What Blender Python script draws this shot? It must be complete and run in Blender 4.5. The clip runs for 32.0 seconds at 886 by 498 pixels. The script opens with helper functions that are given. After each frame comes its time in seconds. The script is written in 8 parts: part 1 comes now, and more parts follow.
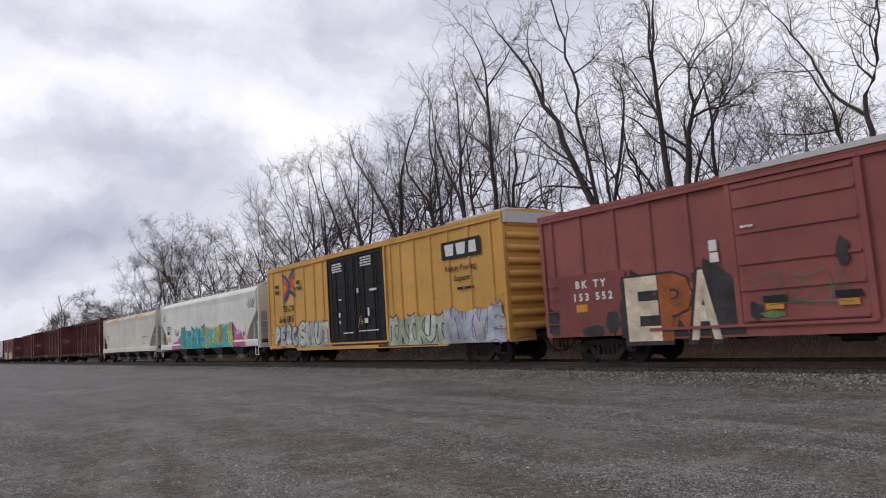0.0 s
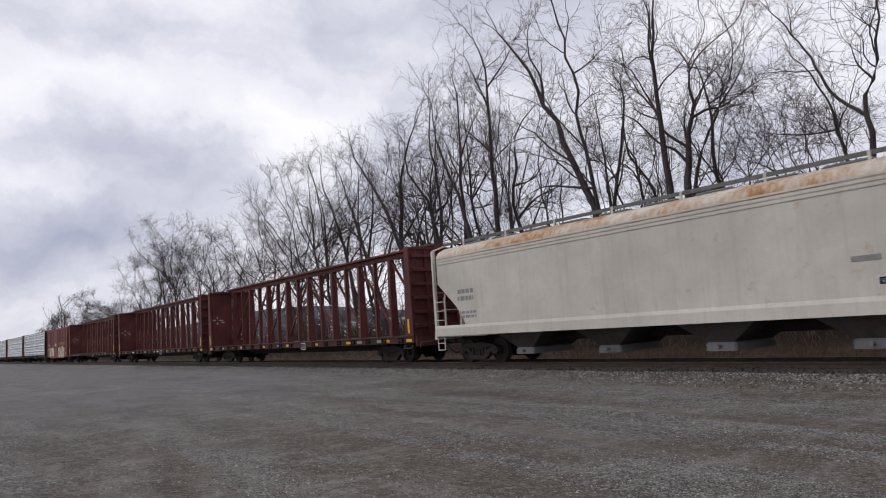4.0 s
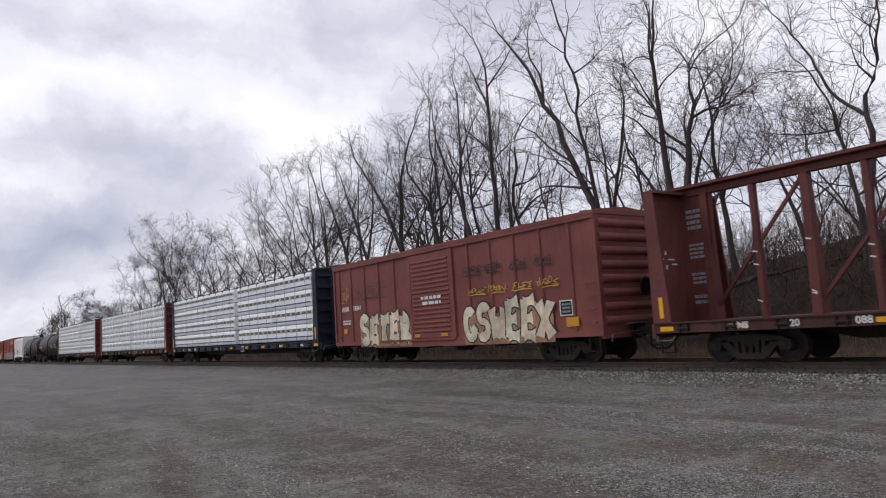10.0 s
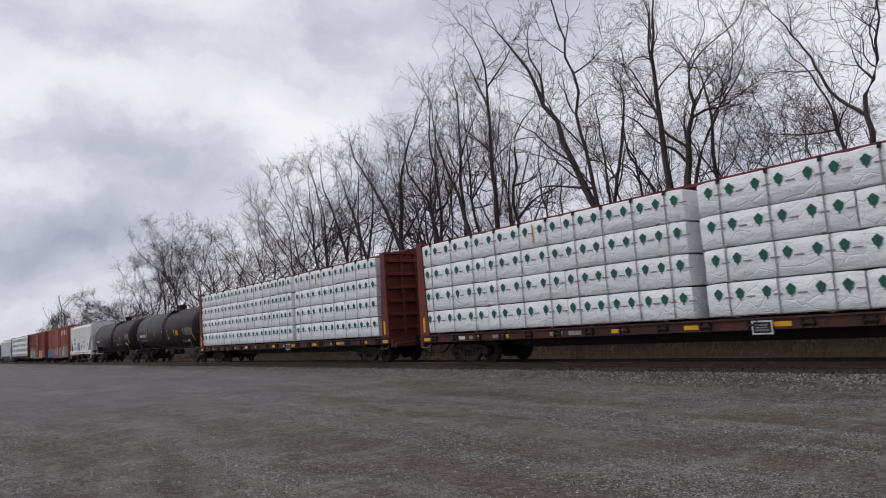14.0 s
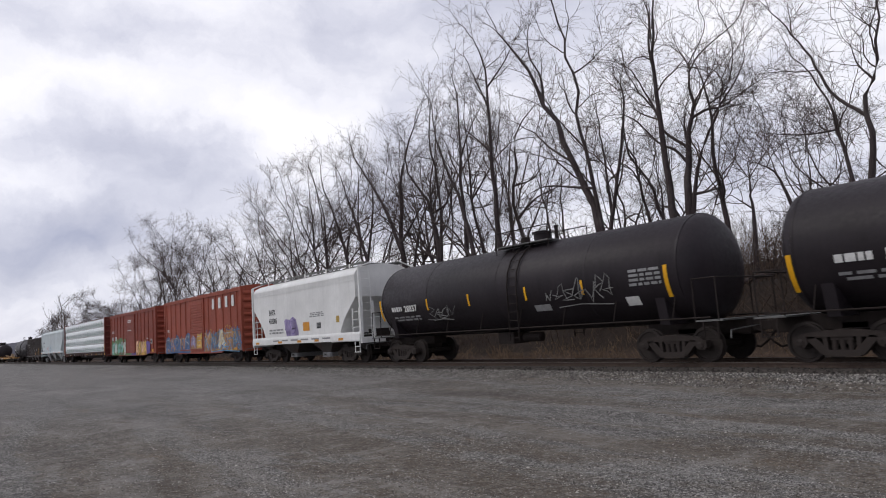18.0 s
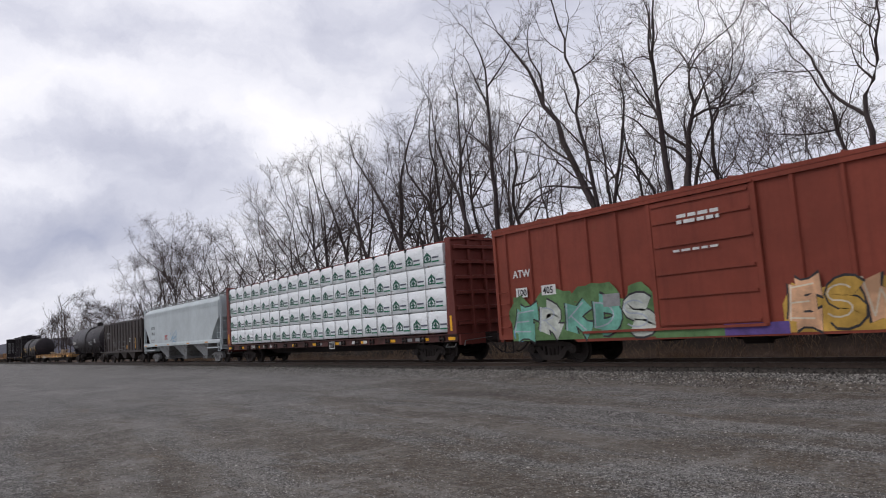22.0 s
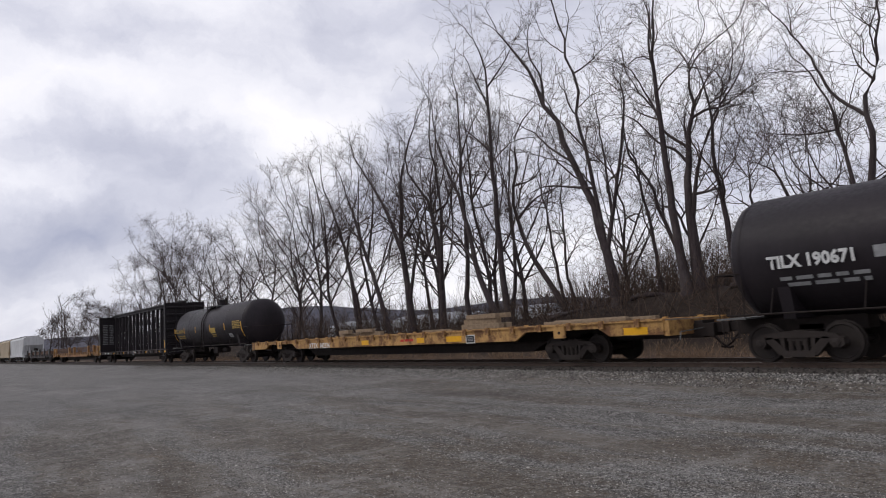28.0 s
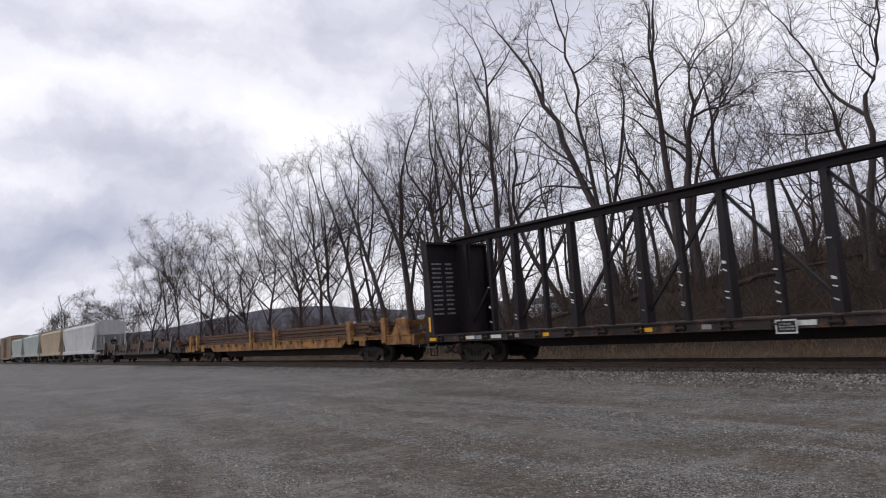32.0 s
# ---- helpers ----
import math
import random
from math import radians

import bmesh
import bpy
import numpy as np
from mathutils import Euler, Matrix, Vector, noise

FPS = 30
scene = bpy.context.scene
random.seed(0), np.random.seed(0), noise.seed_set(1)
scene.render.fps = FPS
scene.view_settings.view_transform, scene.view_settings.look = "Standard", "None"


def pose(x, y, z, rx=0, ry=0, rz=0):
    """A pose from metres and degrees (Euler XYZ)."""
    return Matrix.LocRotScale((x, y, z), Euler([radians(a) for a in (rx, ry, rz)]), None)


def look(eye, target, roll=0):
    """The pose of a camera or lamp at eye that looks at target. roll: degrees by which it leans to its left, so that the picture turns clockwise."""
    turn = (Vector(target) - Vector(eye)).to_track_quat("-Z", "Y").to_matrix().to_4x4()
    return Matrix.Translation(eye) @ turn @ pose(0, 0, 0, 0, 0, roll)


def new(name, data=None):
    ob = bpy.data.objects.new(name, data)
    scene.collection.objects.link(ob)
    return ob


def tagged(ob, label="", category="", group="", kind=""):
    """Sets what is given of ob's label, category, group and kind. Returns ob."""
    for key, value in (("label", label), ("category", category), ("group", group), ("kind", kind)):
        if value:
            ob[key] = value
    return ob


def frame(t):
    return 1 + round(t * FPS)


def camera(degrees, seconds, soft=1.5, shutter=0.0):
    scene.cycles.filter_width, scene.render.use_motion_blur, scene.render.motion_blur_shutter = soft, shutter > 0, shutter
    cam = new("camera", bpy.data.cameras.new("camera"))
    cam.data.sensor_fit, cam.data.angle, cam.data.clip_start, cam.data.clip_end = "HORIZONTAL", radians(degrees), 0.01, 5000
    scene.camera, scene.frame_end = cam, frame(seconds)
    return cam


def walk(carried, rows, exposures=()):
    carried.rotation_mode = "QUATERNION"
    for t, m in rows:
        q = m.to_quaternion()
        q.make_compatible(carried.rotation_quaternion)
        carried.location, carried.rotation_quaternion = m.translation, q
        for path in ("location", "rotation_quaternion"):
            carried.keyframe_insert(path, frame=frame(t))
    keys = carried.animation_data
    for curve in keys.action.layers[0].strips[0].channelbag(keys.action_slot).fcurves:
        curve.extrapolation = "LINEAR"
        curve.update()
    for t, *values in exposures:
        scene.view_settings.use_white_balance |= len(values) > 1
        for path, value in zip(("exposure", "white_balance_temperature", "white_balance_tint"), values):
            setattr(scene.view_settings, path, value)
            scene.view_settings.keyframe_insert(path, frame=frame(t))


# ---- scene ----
# The lens looks slightly up and leans to its right; it stands on the gravel lot.
cam = camera(64.67, 32.0, soft=1.0, shutter=0.09)
EYE = (0.0, 0.0, 1.7)
YAW, TILT = radians(37.60), radians(6.364)
AIM = (-math.cos(YAW) * math.cos(TILT), math.sin(YAW) * math.cos(TILT), 1.7 + math.sin(TILT))
STILL = look(EYE, AIM, -3.785)
# the clip's camera closes down a little while white loads pass
walk(cam, [(0.0, STILL), (32.0, STILL)], exposures=[(0, 0.12), (2, 0.02), (3.5, 0.03), (6, 0.15), (8, 0.13), (10, 0.14), (12, 0.06), (13, -0.05), (14.5, -0.08), (17, 0.16), (19, 0.12), (20, 0.04), (22, 0.1), (23, 0.06), (24, -0.08), (25, 0.05), (28, 0.09), (29, 0.05), (30, 0.12), (32, 0.14)])

TRACK_Y = 17.26      # middle of the track
RAIL_Z = 0.35        # top of the rails over the lot


def advance(t):
    """Metres that the train has gone since 16 s: a steady 14.2 m/s, a little faster at the end."""
    u = t - 16.0
    return 14.2027 * u + 0.0519 * u * u / 16 + 0.0203 * u ** 3 / 256 + 0.0230 * u ** 4 / 4096


# ---------------------------------------------------------------- sky and light
def make_world():
    world = bpy.data.worlds.new("overcast_sky")
    scene.world = world
    world.use_nodes = True
    nt = world.node_tree
    nt.nodes.clear()
    N, K = nt.nodes.new, nt.links.new
    out, bg = N("ShaderNodeOutputWorld"), N("ShaderNodeBackground")
    sky = N("ShaderNodeTexSky")
    sky.sky_type, sky.sun_disc = "NISHITA", False
    sky.sun_elevation, sky.sun_rotation = radians(43), radians(225)
    co = N("ShaderNodeTexCoord")
    warp = N("ShaderNodeTexNoise")
    warp.inputs["Scale"].default_value, warp.inputs["Detail"].default_value, warp.inputs["Roughness"].default_value = 4.5, 7, 0.6
    K(co.outputs["Generated"], warp.inputs["Vector"])
    off = N("ShaderNodeVectorMath")
    off.operation = "MULTIPLY_ADD"
    K(warp.outputs["Color"], off.inputs[0])
    off.inputs[1].default_value, off.inputs[2].default_value = (0.30, 0.30, 0.15), (-0.15, -0.15, -0.075)
    bent = N("ShaderNodeVectorMath")
    K(co.outputs["Generated"], bent.inputs[0])
    K(off.outputs[0], bent.inputs[1])
    flat = N("ShaderNodeVectorMath")
    flat.operation = "MULTIPLY"
    flat.inputs[1].default_value = (1, 1, 2.6)
    K(bent.outputs[0], flat.inputs[0])
    fbm = N("ShaderNodeTexNoise")
    fbm.inputs["Scale"].default_value, fbm.inputs["Detail"].default_value, fbm.inputs["Roughness"].default_value = 3.4, 7, 0.55
    K(flat.outputs[0], fbm.inputs["Vector"])
    total = fbm.outputs["Fac"]

    def add(sock, k, plus=0.0):
        m = N("ShaderNodeMath")
        m.operation = "MULTIPLY_ADD"
        K(sock, m.inputs[0])
        m.inputs[1].default_value, m.inputs[2].default_value = k, plus
        return m.outputs[0]

    total = add(total, 0.95, 0.10)
    # cloud masses: direction (azimuth from the track towards the lens's axis, height, in degrees), size, weight
    for az, el, size, w in CLOUDS:
        a, e = radians(az), radians(el)
        c = (-math.cos(a) * math.cos(e), math.sin(a) * math.cos(e), math.sin(e) * 2.6)
        d = N("ShaderNodeVectorMath")
        d.operation = "DISTANCE"
        K(flat.outputs[0], d.inputs[0])
        d.inputs[1].default_value = c
        r = N("ShaderNodeMapRange")
        r.interpolation_type = "SMOOTHERSTEP"
        K(d.outputs["Value"], r.inputs["Value"])
        for k, v in (("From Min", size), ("From Max", 0.0), ("To Min", 0.0), ("To Max", w)):
            r.inputs[k].default_value = v
        s = N("ShaderNodeMath")
        K(total, s.inputs[0])
        K(r.outputs[0], s.inputs[1])
        total = s.outputs[0]
    ramp = N("ShaderNodeValToRGB")
    K(total, ramp.inputs["Fac"])
    el = ramp.color_ramp.elements
    el[0].position, el[0].color = 0.20, (0.40, 0.42, 0.55, 1)
    el[1].position, el[1].color = 0.92, (1.02, 1.00, 1.04, 1)
    for p, c in ((0.40, (0.54, 0.55, 0.66, 1)), (0.56, (0.68, 0.685, 0.785, 1)), (0.72, (0.87, 0.865, 0.94, 1))):
        e = el.new(p)
        e.color = c
    dim = N("ShaderNodeVectorMath")
    dim.operation = "SCALE"
    dim.inputs["Scale"].default_value = 0.08
    K(sky.outputs[0], dim.inputs[0])
    mix = N("ShaderNodeMix")
    mix.data_type = "RGBA"
    mix.inputs["Factor"].default_value = 0.93
    K(dim.outputs[0], mix.inputs["A"])
    K(ramp.outputs["Color"], mix.inputs["B"])
    K(mix.outputs["Result"], bg.inputs["Color"])
    bg.inputs["Strength"].default_value = 1.0
    K(bg.outputs[0], out.inputs["Surface"])


CLOUDS = [(18.4, 17.9, 0.30, 0.17), (23.5, 16.4, 0.24, 0.12), (6.5, 18.2, 0.26, 0.20), (5.5, 11.6, 0.22, 0.28), (11.0, 6.1, 0.13, 0.22), (20.0, 25.5, 0.20, 0.16),
          (28.0, 21.5, 0.36, -0.07), (36.0, 24.5, 0.34, -0.05), (12.8, 14.6, 0.26, -0.22), (7.0, 8.4, 0.24, -0.34), (9.0, 22.5, 0.26, -0.08),
          (65.0, 20.3, 0.34, 0.20), (50.0, 12.0, 0.80, 0.03), (22.0, 3.4, 0.26, 0.05), (33.0, 3.2, 0.28, 0.10), (44.0, 3.4, 0.28, 0.18), (2.0, 3.0, 0.30, 0.06)]
make_world()
sun = new("sun", bpy.data.lights.new("sun", "SUN"))
sun.data.energy, sun.data.angle, sun.data.color = 0.8, radians(25), (1.0, 0.96, 0.9)
sun.matrix_world = look((0, 0, 0), (0.5, 0.5, -0.65))
sun.location = (-40, -40, 52)


# ---------------------------------------------------------------- materials
class Nodes:
    """Short ways to build a node material."""

    def __init__(self, name):
        self.m = bpy.data.materials.new(name)
        self.m.use_nodes = True
        self.t = self.m.node_tree
        self.b = next(n for n in self.t.nodes if n.type == "BSDF_PRINCIPLED")
        self.co = self.n("ShaderNodeTexCoord").outputs["Object"]

    def n(self, kind):
        return self.t.nodes.new(kind)

    def to(self, a, b):
        self.t.links.new(a, b)

    def world(self):
        self.co = self.n("ShaderNodeNewGeometry").outputs["Position"]

    def scaled(self, s, co=None):
        v = self.n("ShaderNodeMapping")
        v.inputs["Scale"].default_value = s
        self.to(co or self.co, v.inputs["Vector"])
        return v.outputs[0]

    def noise(self, scale, detail=4, rough=0.55, stretch=None, co=None):
        x = self.n("ShaderNodeTexNoise")
        x.inputs["Scale"].default_value, x.inputs["Detail"].default_value, x.inputs["Roughness"].default_value = scale, detail, rough
        self.to(self.scaled(stretch, co) if stretch else (co or self.co), x.inputs["Vector"])
        return x.outputs["Fac"]

    def cells(self, scale, feature="F1", out="Distance", co=None):
        x = self.n("ShaderNodeTexVoronoi")
        x.feature = feature
        x.inputs["Scale"].default_value = scale
        self.to(co or self.co, x.inputs["Vector"])
        return x.outputs[out]

    def fit(self, v, a, b, lo=0.0, hi=1.0):
        x = self.n("ShaderNodeMapRange")
        self.to(v, x.inputs["Value"])
        for k, w in (("From Min", a), ("From Max", b), ("To Min", lo), ("To Max", hi)):
            x.inputs[k].default_value = w
        return x.outputs[0]

    def math(self, op, a, b):
        x = self.n("ShaderNodeMath")
        x.operation = op
        for i, v in enumerate((a, b)):
            if isinstance(v, (int, float)):
                x.inputs[i].default_value = v
            else:
                self.to(v, x.inputs[i])
        return x.outputs[0]

    def mix(self, f, a, b):
        x = self.n("ShaderNodeMix")
        x.data_type = "RGBA"
        for k, v in (("Factor", f), ("A", a), ("B", b)):
            if isinstance(v, (int, float)):
                x.inputs[k].default_value = v
            elif isinstance(v, tuple):
                x.inputs[k].default_value = (*v[:3], 1)
            else:
                self.to(v, x.inputs[k])
        return x.outputs["Result"]

    def random(self):
        return self.n("ShaderNodeObjectInfo").outputs["Random"]

    def island(self):
        return self.n("ShaderNodeNewGeometry").outputs["Random Per Island"]

    def done(self, colour, rough=0.6, metal=0.0, height=None, depth=0.01, strength=0.6, dust=0.2):
        if isinstance(colour, tuple):
            self.b.inputs["Base Color"].default_value = (*colour[:3], 1)
        else:
            self.to(colour, self.b.inputs["Base Color"])
        if isinstance(rough, (int, float)):
            self.b.inputs["Roughness"].default_value = rough
        else:
            self.to(rough, self.b.inputs["Roughness"])
        self.b.inputs["Metallic"].default_value = metal
        self.b.inputs["Specular IOR Level"].default_value = dust
        if height is not None:
            x = self.n("ShaderNodeBump")
            x.inputs["Distance"].default_value, x.inputs["Strength"].default_value = depth, strength
            self.to(height, x.inputs["Height"])
            self.to(x.outputs[0], self.b.inputs["Normal"])
        return self.m


def shade(c, k):
    return tuple(min(1.0, v * k) for v in c)


def painted(name, base, rust=0.25, streak=0.35, rough=0.55, rust_colour=(0.16, 0.07, 0.035), fade=1.3, rust_at=0.6, dust=0.2):
    """Weathered enamel on steel: faded patches, vertical dirt streaks, rust blooms."""
    x = Nodes(name)
    big = x.noise(0.45, 5, 0.6)
    fine = x.noise(9.0, 5, 0.65)
    col = x.mix(x.fit(big, 0.35, 0.7), shade(base, 0.86), shade(base, fade))
    runs = x.noise(1.0, 5, 0.7, stretch=(5.5, 5.5, 0.35))
    col = x.mix(x.math("MULTIPLY", x.fit(runs, 0.5, 0.78), streak), col, shade(base, 0.42))
    col = x.mix(x.math("MULTIPLY", x.fit(fine, 0.3, 0.8), 0.25), col, shade(base, 0.7))
    spots = x.math("MULTIPLY", x.fit(x.noise(2.2, 7, 0.72), rust_at, rust_at + 0.12), rust)
    col = x.mix(spots, col, rust_colour)
    return x.done(col, x.fit(fine, 0.2, 0.8, rough - 0.1, rough + 0.2), 0.0, fine, 0.006, 0.35, dust)


def plain(name, base, rough=0.6, metal=0.0, var=0.25, scale=6.0):
    x = Nodes(name)
    f = x.noise(scale, 5, 0.65)
    col = x.mix(x.fit(f, 0.3, 0.75), shade(base, 1 - var), shade(base, 1 + var))
    col = x.mix(x.math("MULTIPLY", x.fit(x.noise(0.7, 3), 0.45, 0.7), 0.4), col, shade(base, 0.7))
    return x.done(col, rough, metal, f, 0.005, 0.4)


def bark_material():
    x = Nodes("bark")
    x.world()
    f = x.noise(14, 5, 0.7, stretch=(1, 1, 0.18))
    col = x.mix(x.fit(f, 0.3, 0.75), (0.034, 0.026, 0.026), (0.088, 0.069, 0.068))
    col = x.mix(x.math("MULTIPLY", x.fit(x.noise(1.1, 4), 0.5, 0.7), 0.6), col, (0.105, 0.090, 0.086))
    return x.done(col, 0.92, 0, f, 0.03, 0.8)


def twig_material():
    x = Nodes("twigs")
    x.world()
    f = x.noise(0.6, 4)
    return x.done(x.mix(x.fit(f, 0.3, 0.7), (0.044, 0.035, 0.033), (0.100, 0.076, 0.068)), 0.9)


def lane_of(x, y):
    """Wheel marks: how far a place lies across the bent lanes of the lot."""
    return y + 0.15 * x + 0.3 * math.sin(0.31 * x) + 0.12 * math.sin(0.83 * x + 1.0)


def bands(x, y):
    v = lane_of(x, y)
    return math.sin(2.1 * v) + 0.7 * math.sin(4.7 * v + 1.3)


def lot_material():
    """Grey crushed stone with brown earth worn bare along the wheel marks, damp places, and leaf litter behind the track."""
    x = Nodes("gravel_ground")
    x.world()
    split = x.n("ShaderNodeSeparateXYZ")
    x.to(x.co, split.inputs[0])
    px, py = split.outputs[0], split.outputs[1]
    sep = x.n("ShaderNodeSeparateColor")
    x.to(x.cells(58, out="Color"), sep.inputs[0])
    tone = x.math("POWER", sep.outputs[0], 2.2)
    stone = x.mix(tone, (0.058, 0.055, 0.051), (0.70, 0.67, 0.62))
    lumps = x.n("ShaderNodeSeparateColor")
    x.to(x.cells(17, out="Color"), lumps.inputs[0])
    stone = x.mix(x.math("MULTIPLY", lumps.outputs[0], 0.34), stone, (0.040, 0.038, 0.036))
    stone = x.mix(x.math("MULTIPLY", x.fit(lumps.outputs[1], 0.88, 0.94), 0.55), stone, (0.50, 0.485, 0.465))
    fine = x.noise(75, 4, 0.7)
    stone = x.mix(x.fit(fine, 0.35, 0.65), x.mix(0.72, stone, (0.034, 0.033, 0.033)), stone)
    earth = x.mix(x.fit(x.noise(9, 6, 0.75), 0.3, 0.7), (0.052, 0.039, 0.026), (0.150, 0.110, 0.068))
    earth = x.mix(x.math("MULTIPLY", x.fit(sep.outputs[2], 0.80, 0.92), 0.8), earth, stone)
    wave = lambda s, k, p: x.math("SINE", x.math("ADD", x.math("MULTIPLY", s, k), p), 0)
    v = x.math("ADD", py, x.math("MULTIPLY", px, 0.15))
    v = x.math("ADD", v, x.math("MULTIPLY", wave(px, 0.31, 0.0), 0.30))
    v = x.math("ADD", v, x.math("MULTIPLY", wave(px, 0.83, 1.0), 0.12))
    band = x.math("ADD", wave(v, 2.1, 0.0), x.math("MULTIPLY", wave(v, 4.7, 1.3), 0.7))
    rag = x.noise(1.5, 8, 0.76, stretch=(0.35, 1.3, 1))
    slow = x.noise(0.13, 4, 0.55)
    both = x.math("ADD", x.math("MULTIPLY", band, 0.07), x.math("ADD", x.math("MULTIPLY", rag, 0.85), x.math("MULTIPLY", slow, 0.55)))
    cover = x.fit(both, 0.63, 0.74)
    col = x.mix(x.math("MULTIPLY", cover, x.fit(px, -26, -9, 0.06, 0.70)), stone, earth)
    ochre = x.fit(x.noise(0.9, 6, 0.7, stretch=(0.4, 1.2, 1)), 0.60, 0.72)
    col = x.mix(x.math("MULTIPLY", x.math("MULTIPLY", ochre, cover), 0.75), col, (0.17, 0.120, 0.076))
    damp = x.fit(x.noise(0.23, 6, 0.65, stretch=(0.5, 1.4, 1)), 0.52, 0.64)
    col = x.mix(x.math("MULTIPLY", damp, 0.30), col, (0.036, 0.032, 0.030))
    clods = x.noise(11, 3, 0.85, stretch=(0.8, 1.2, 1))
    col = x.mix(x.math("MULTIPLY", x.fit(clods, 0.44, 0.62), 0.30), x.mix(x.fit(clods, 0.30, 0.42, 0.35, 0.0), col, (0.44, 0.42, 0.39)), (0.040, 0.035, 0.030))
    drift = x.noise(1.3, 8, 0.82, stretch=(1.4, 0.45, 1))
    col = x.mix(x.fit(drift, 0.40, 0.30, 0.0, 0.45), x.mix(x.fit(drift, 0.52, 0.64, 0.0, 0.42), col, (0.30, 0.285, 0.265)), (0.048, 0.042, 0.037))
    ridge = x.noise(0.55, 7, 0.78, stretch=(0.45, 1.5, 1))
    col = x.mix(x.fit(ridge, 0.50, 0.66, 0.0, 0.32), x.mix(x.fit(ridge, 0.48, 0.34, 0.0, 0.30), col, (0.050, 0.046, 0.043)), (0.36, 0.345, 0.325))
    col = x.mix(x.fit(px, -34, -12, 0.16, 0.0), col, (0.27, 0.26, 0.25))
    # dry strips that wheels have swept: from, to, half width, strength
    bend = x.math("MULTIPLY", x.math("SUBTRACT", x.noise(0.35, 3, 0.5), 0.5), 1.6)
    frayed = x.fit(x.noise(2.6, 5, 0.7), 0.34, 0.62)
    for ax, ay, bx, by, half, amount in ((-19.5, 5.1, -8.0, 1.7, 0.30, 0.40), (-18.0, 5.0, -6.0, 3.25, 0.28, 0.36), (-10.5, 3.6, -4.2, 1.3, 0.20, 0.42), (-14.0, 5.6, -5.2, 2.3, 0.20, 0.36), (-18.0, 6.0, -7.0, 8.1, 0.32, 0.30), (-30.0, 6.6, -17.5, 5.9, 0.5, 0.30), (-17.0, 8.4, -3.0, 7.3, 0.25, 0.25)):
        ln = math.hypot(bx - ax, by - ay)
        ux, uy = (bx - ax) / ln, (by - ay) / ln
        off = x.math("ADD", x.math("MULTIPLY", x.math("SUBTRACT", px, ax), -uy), x.math("MULTIPLY", x.math("SUBTRACT", py, ay), ux))
        far = x.math("ABSOLUTE", x.math("ADD", off, bend), 0)
        along = x.math("ADD", x.math("MULTIPLY", x.math("SUBTRACT", px, ax), ux / ln), x.math("MULTIPLY", x.math("SUBTRACT", py, ay), uy / ln))
        ends = x.math("MULTIPLY", x.fit(along, -0.12, 0.12), x.math("SUBTRACT", 1.0, x.fit(along, 0.85, 1.2)))
        strip = x.math("MULTIPLY", x.math("MULTIPLY", x.math("SUBTRACT", 1.0, x.fit(far, half * 0.4, half * 1.5)), ends), frayed)
        col = x.mix(x.math("MULTIPLY", strip, amount), col, (0.235, 0.215, 0.190))
    h = x.math("ADD", x.math("MULTIPLY", sep.outputs[1], 0.7), fine)
    back = x.fit(py, 19.0, 20.0)
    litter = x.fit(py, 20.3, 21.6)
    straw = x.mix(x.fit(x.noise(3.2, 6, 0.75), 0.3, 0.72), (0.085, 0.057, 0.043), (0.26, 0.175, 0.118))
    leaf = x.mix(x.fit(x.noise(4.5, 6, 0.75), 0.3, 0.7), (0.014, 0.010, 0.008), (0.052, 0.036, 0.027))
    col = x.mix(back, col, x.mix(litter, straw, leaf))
    return x.done(col, 0.9, 0, h, 0.022, 0.85)


BARK, TWIG = bark_material(), twig_material()
LOT = lot_material()


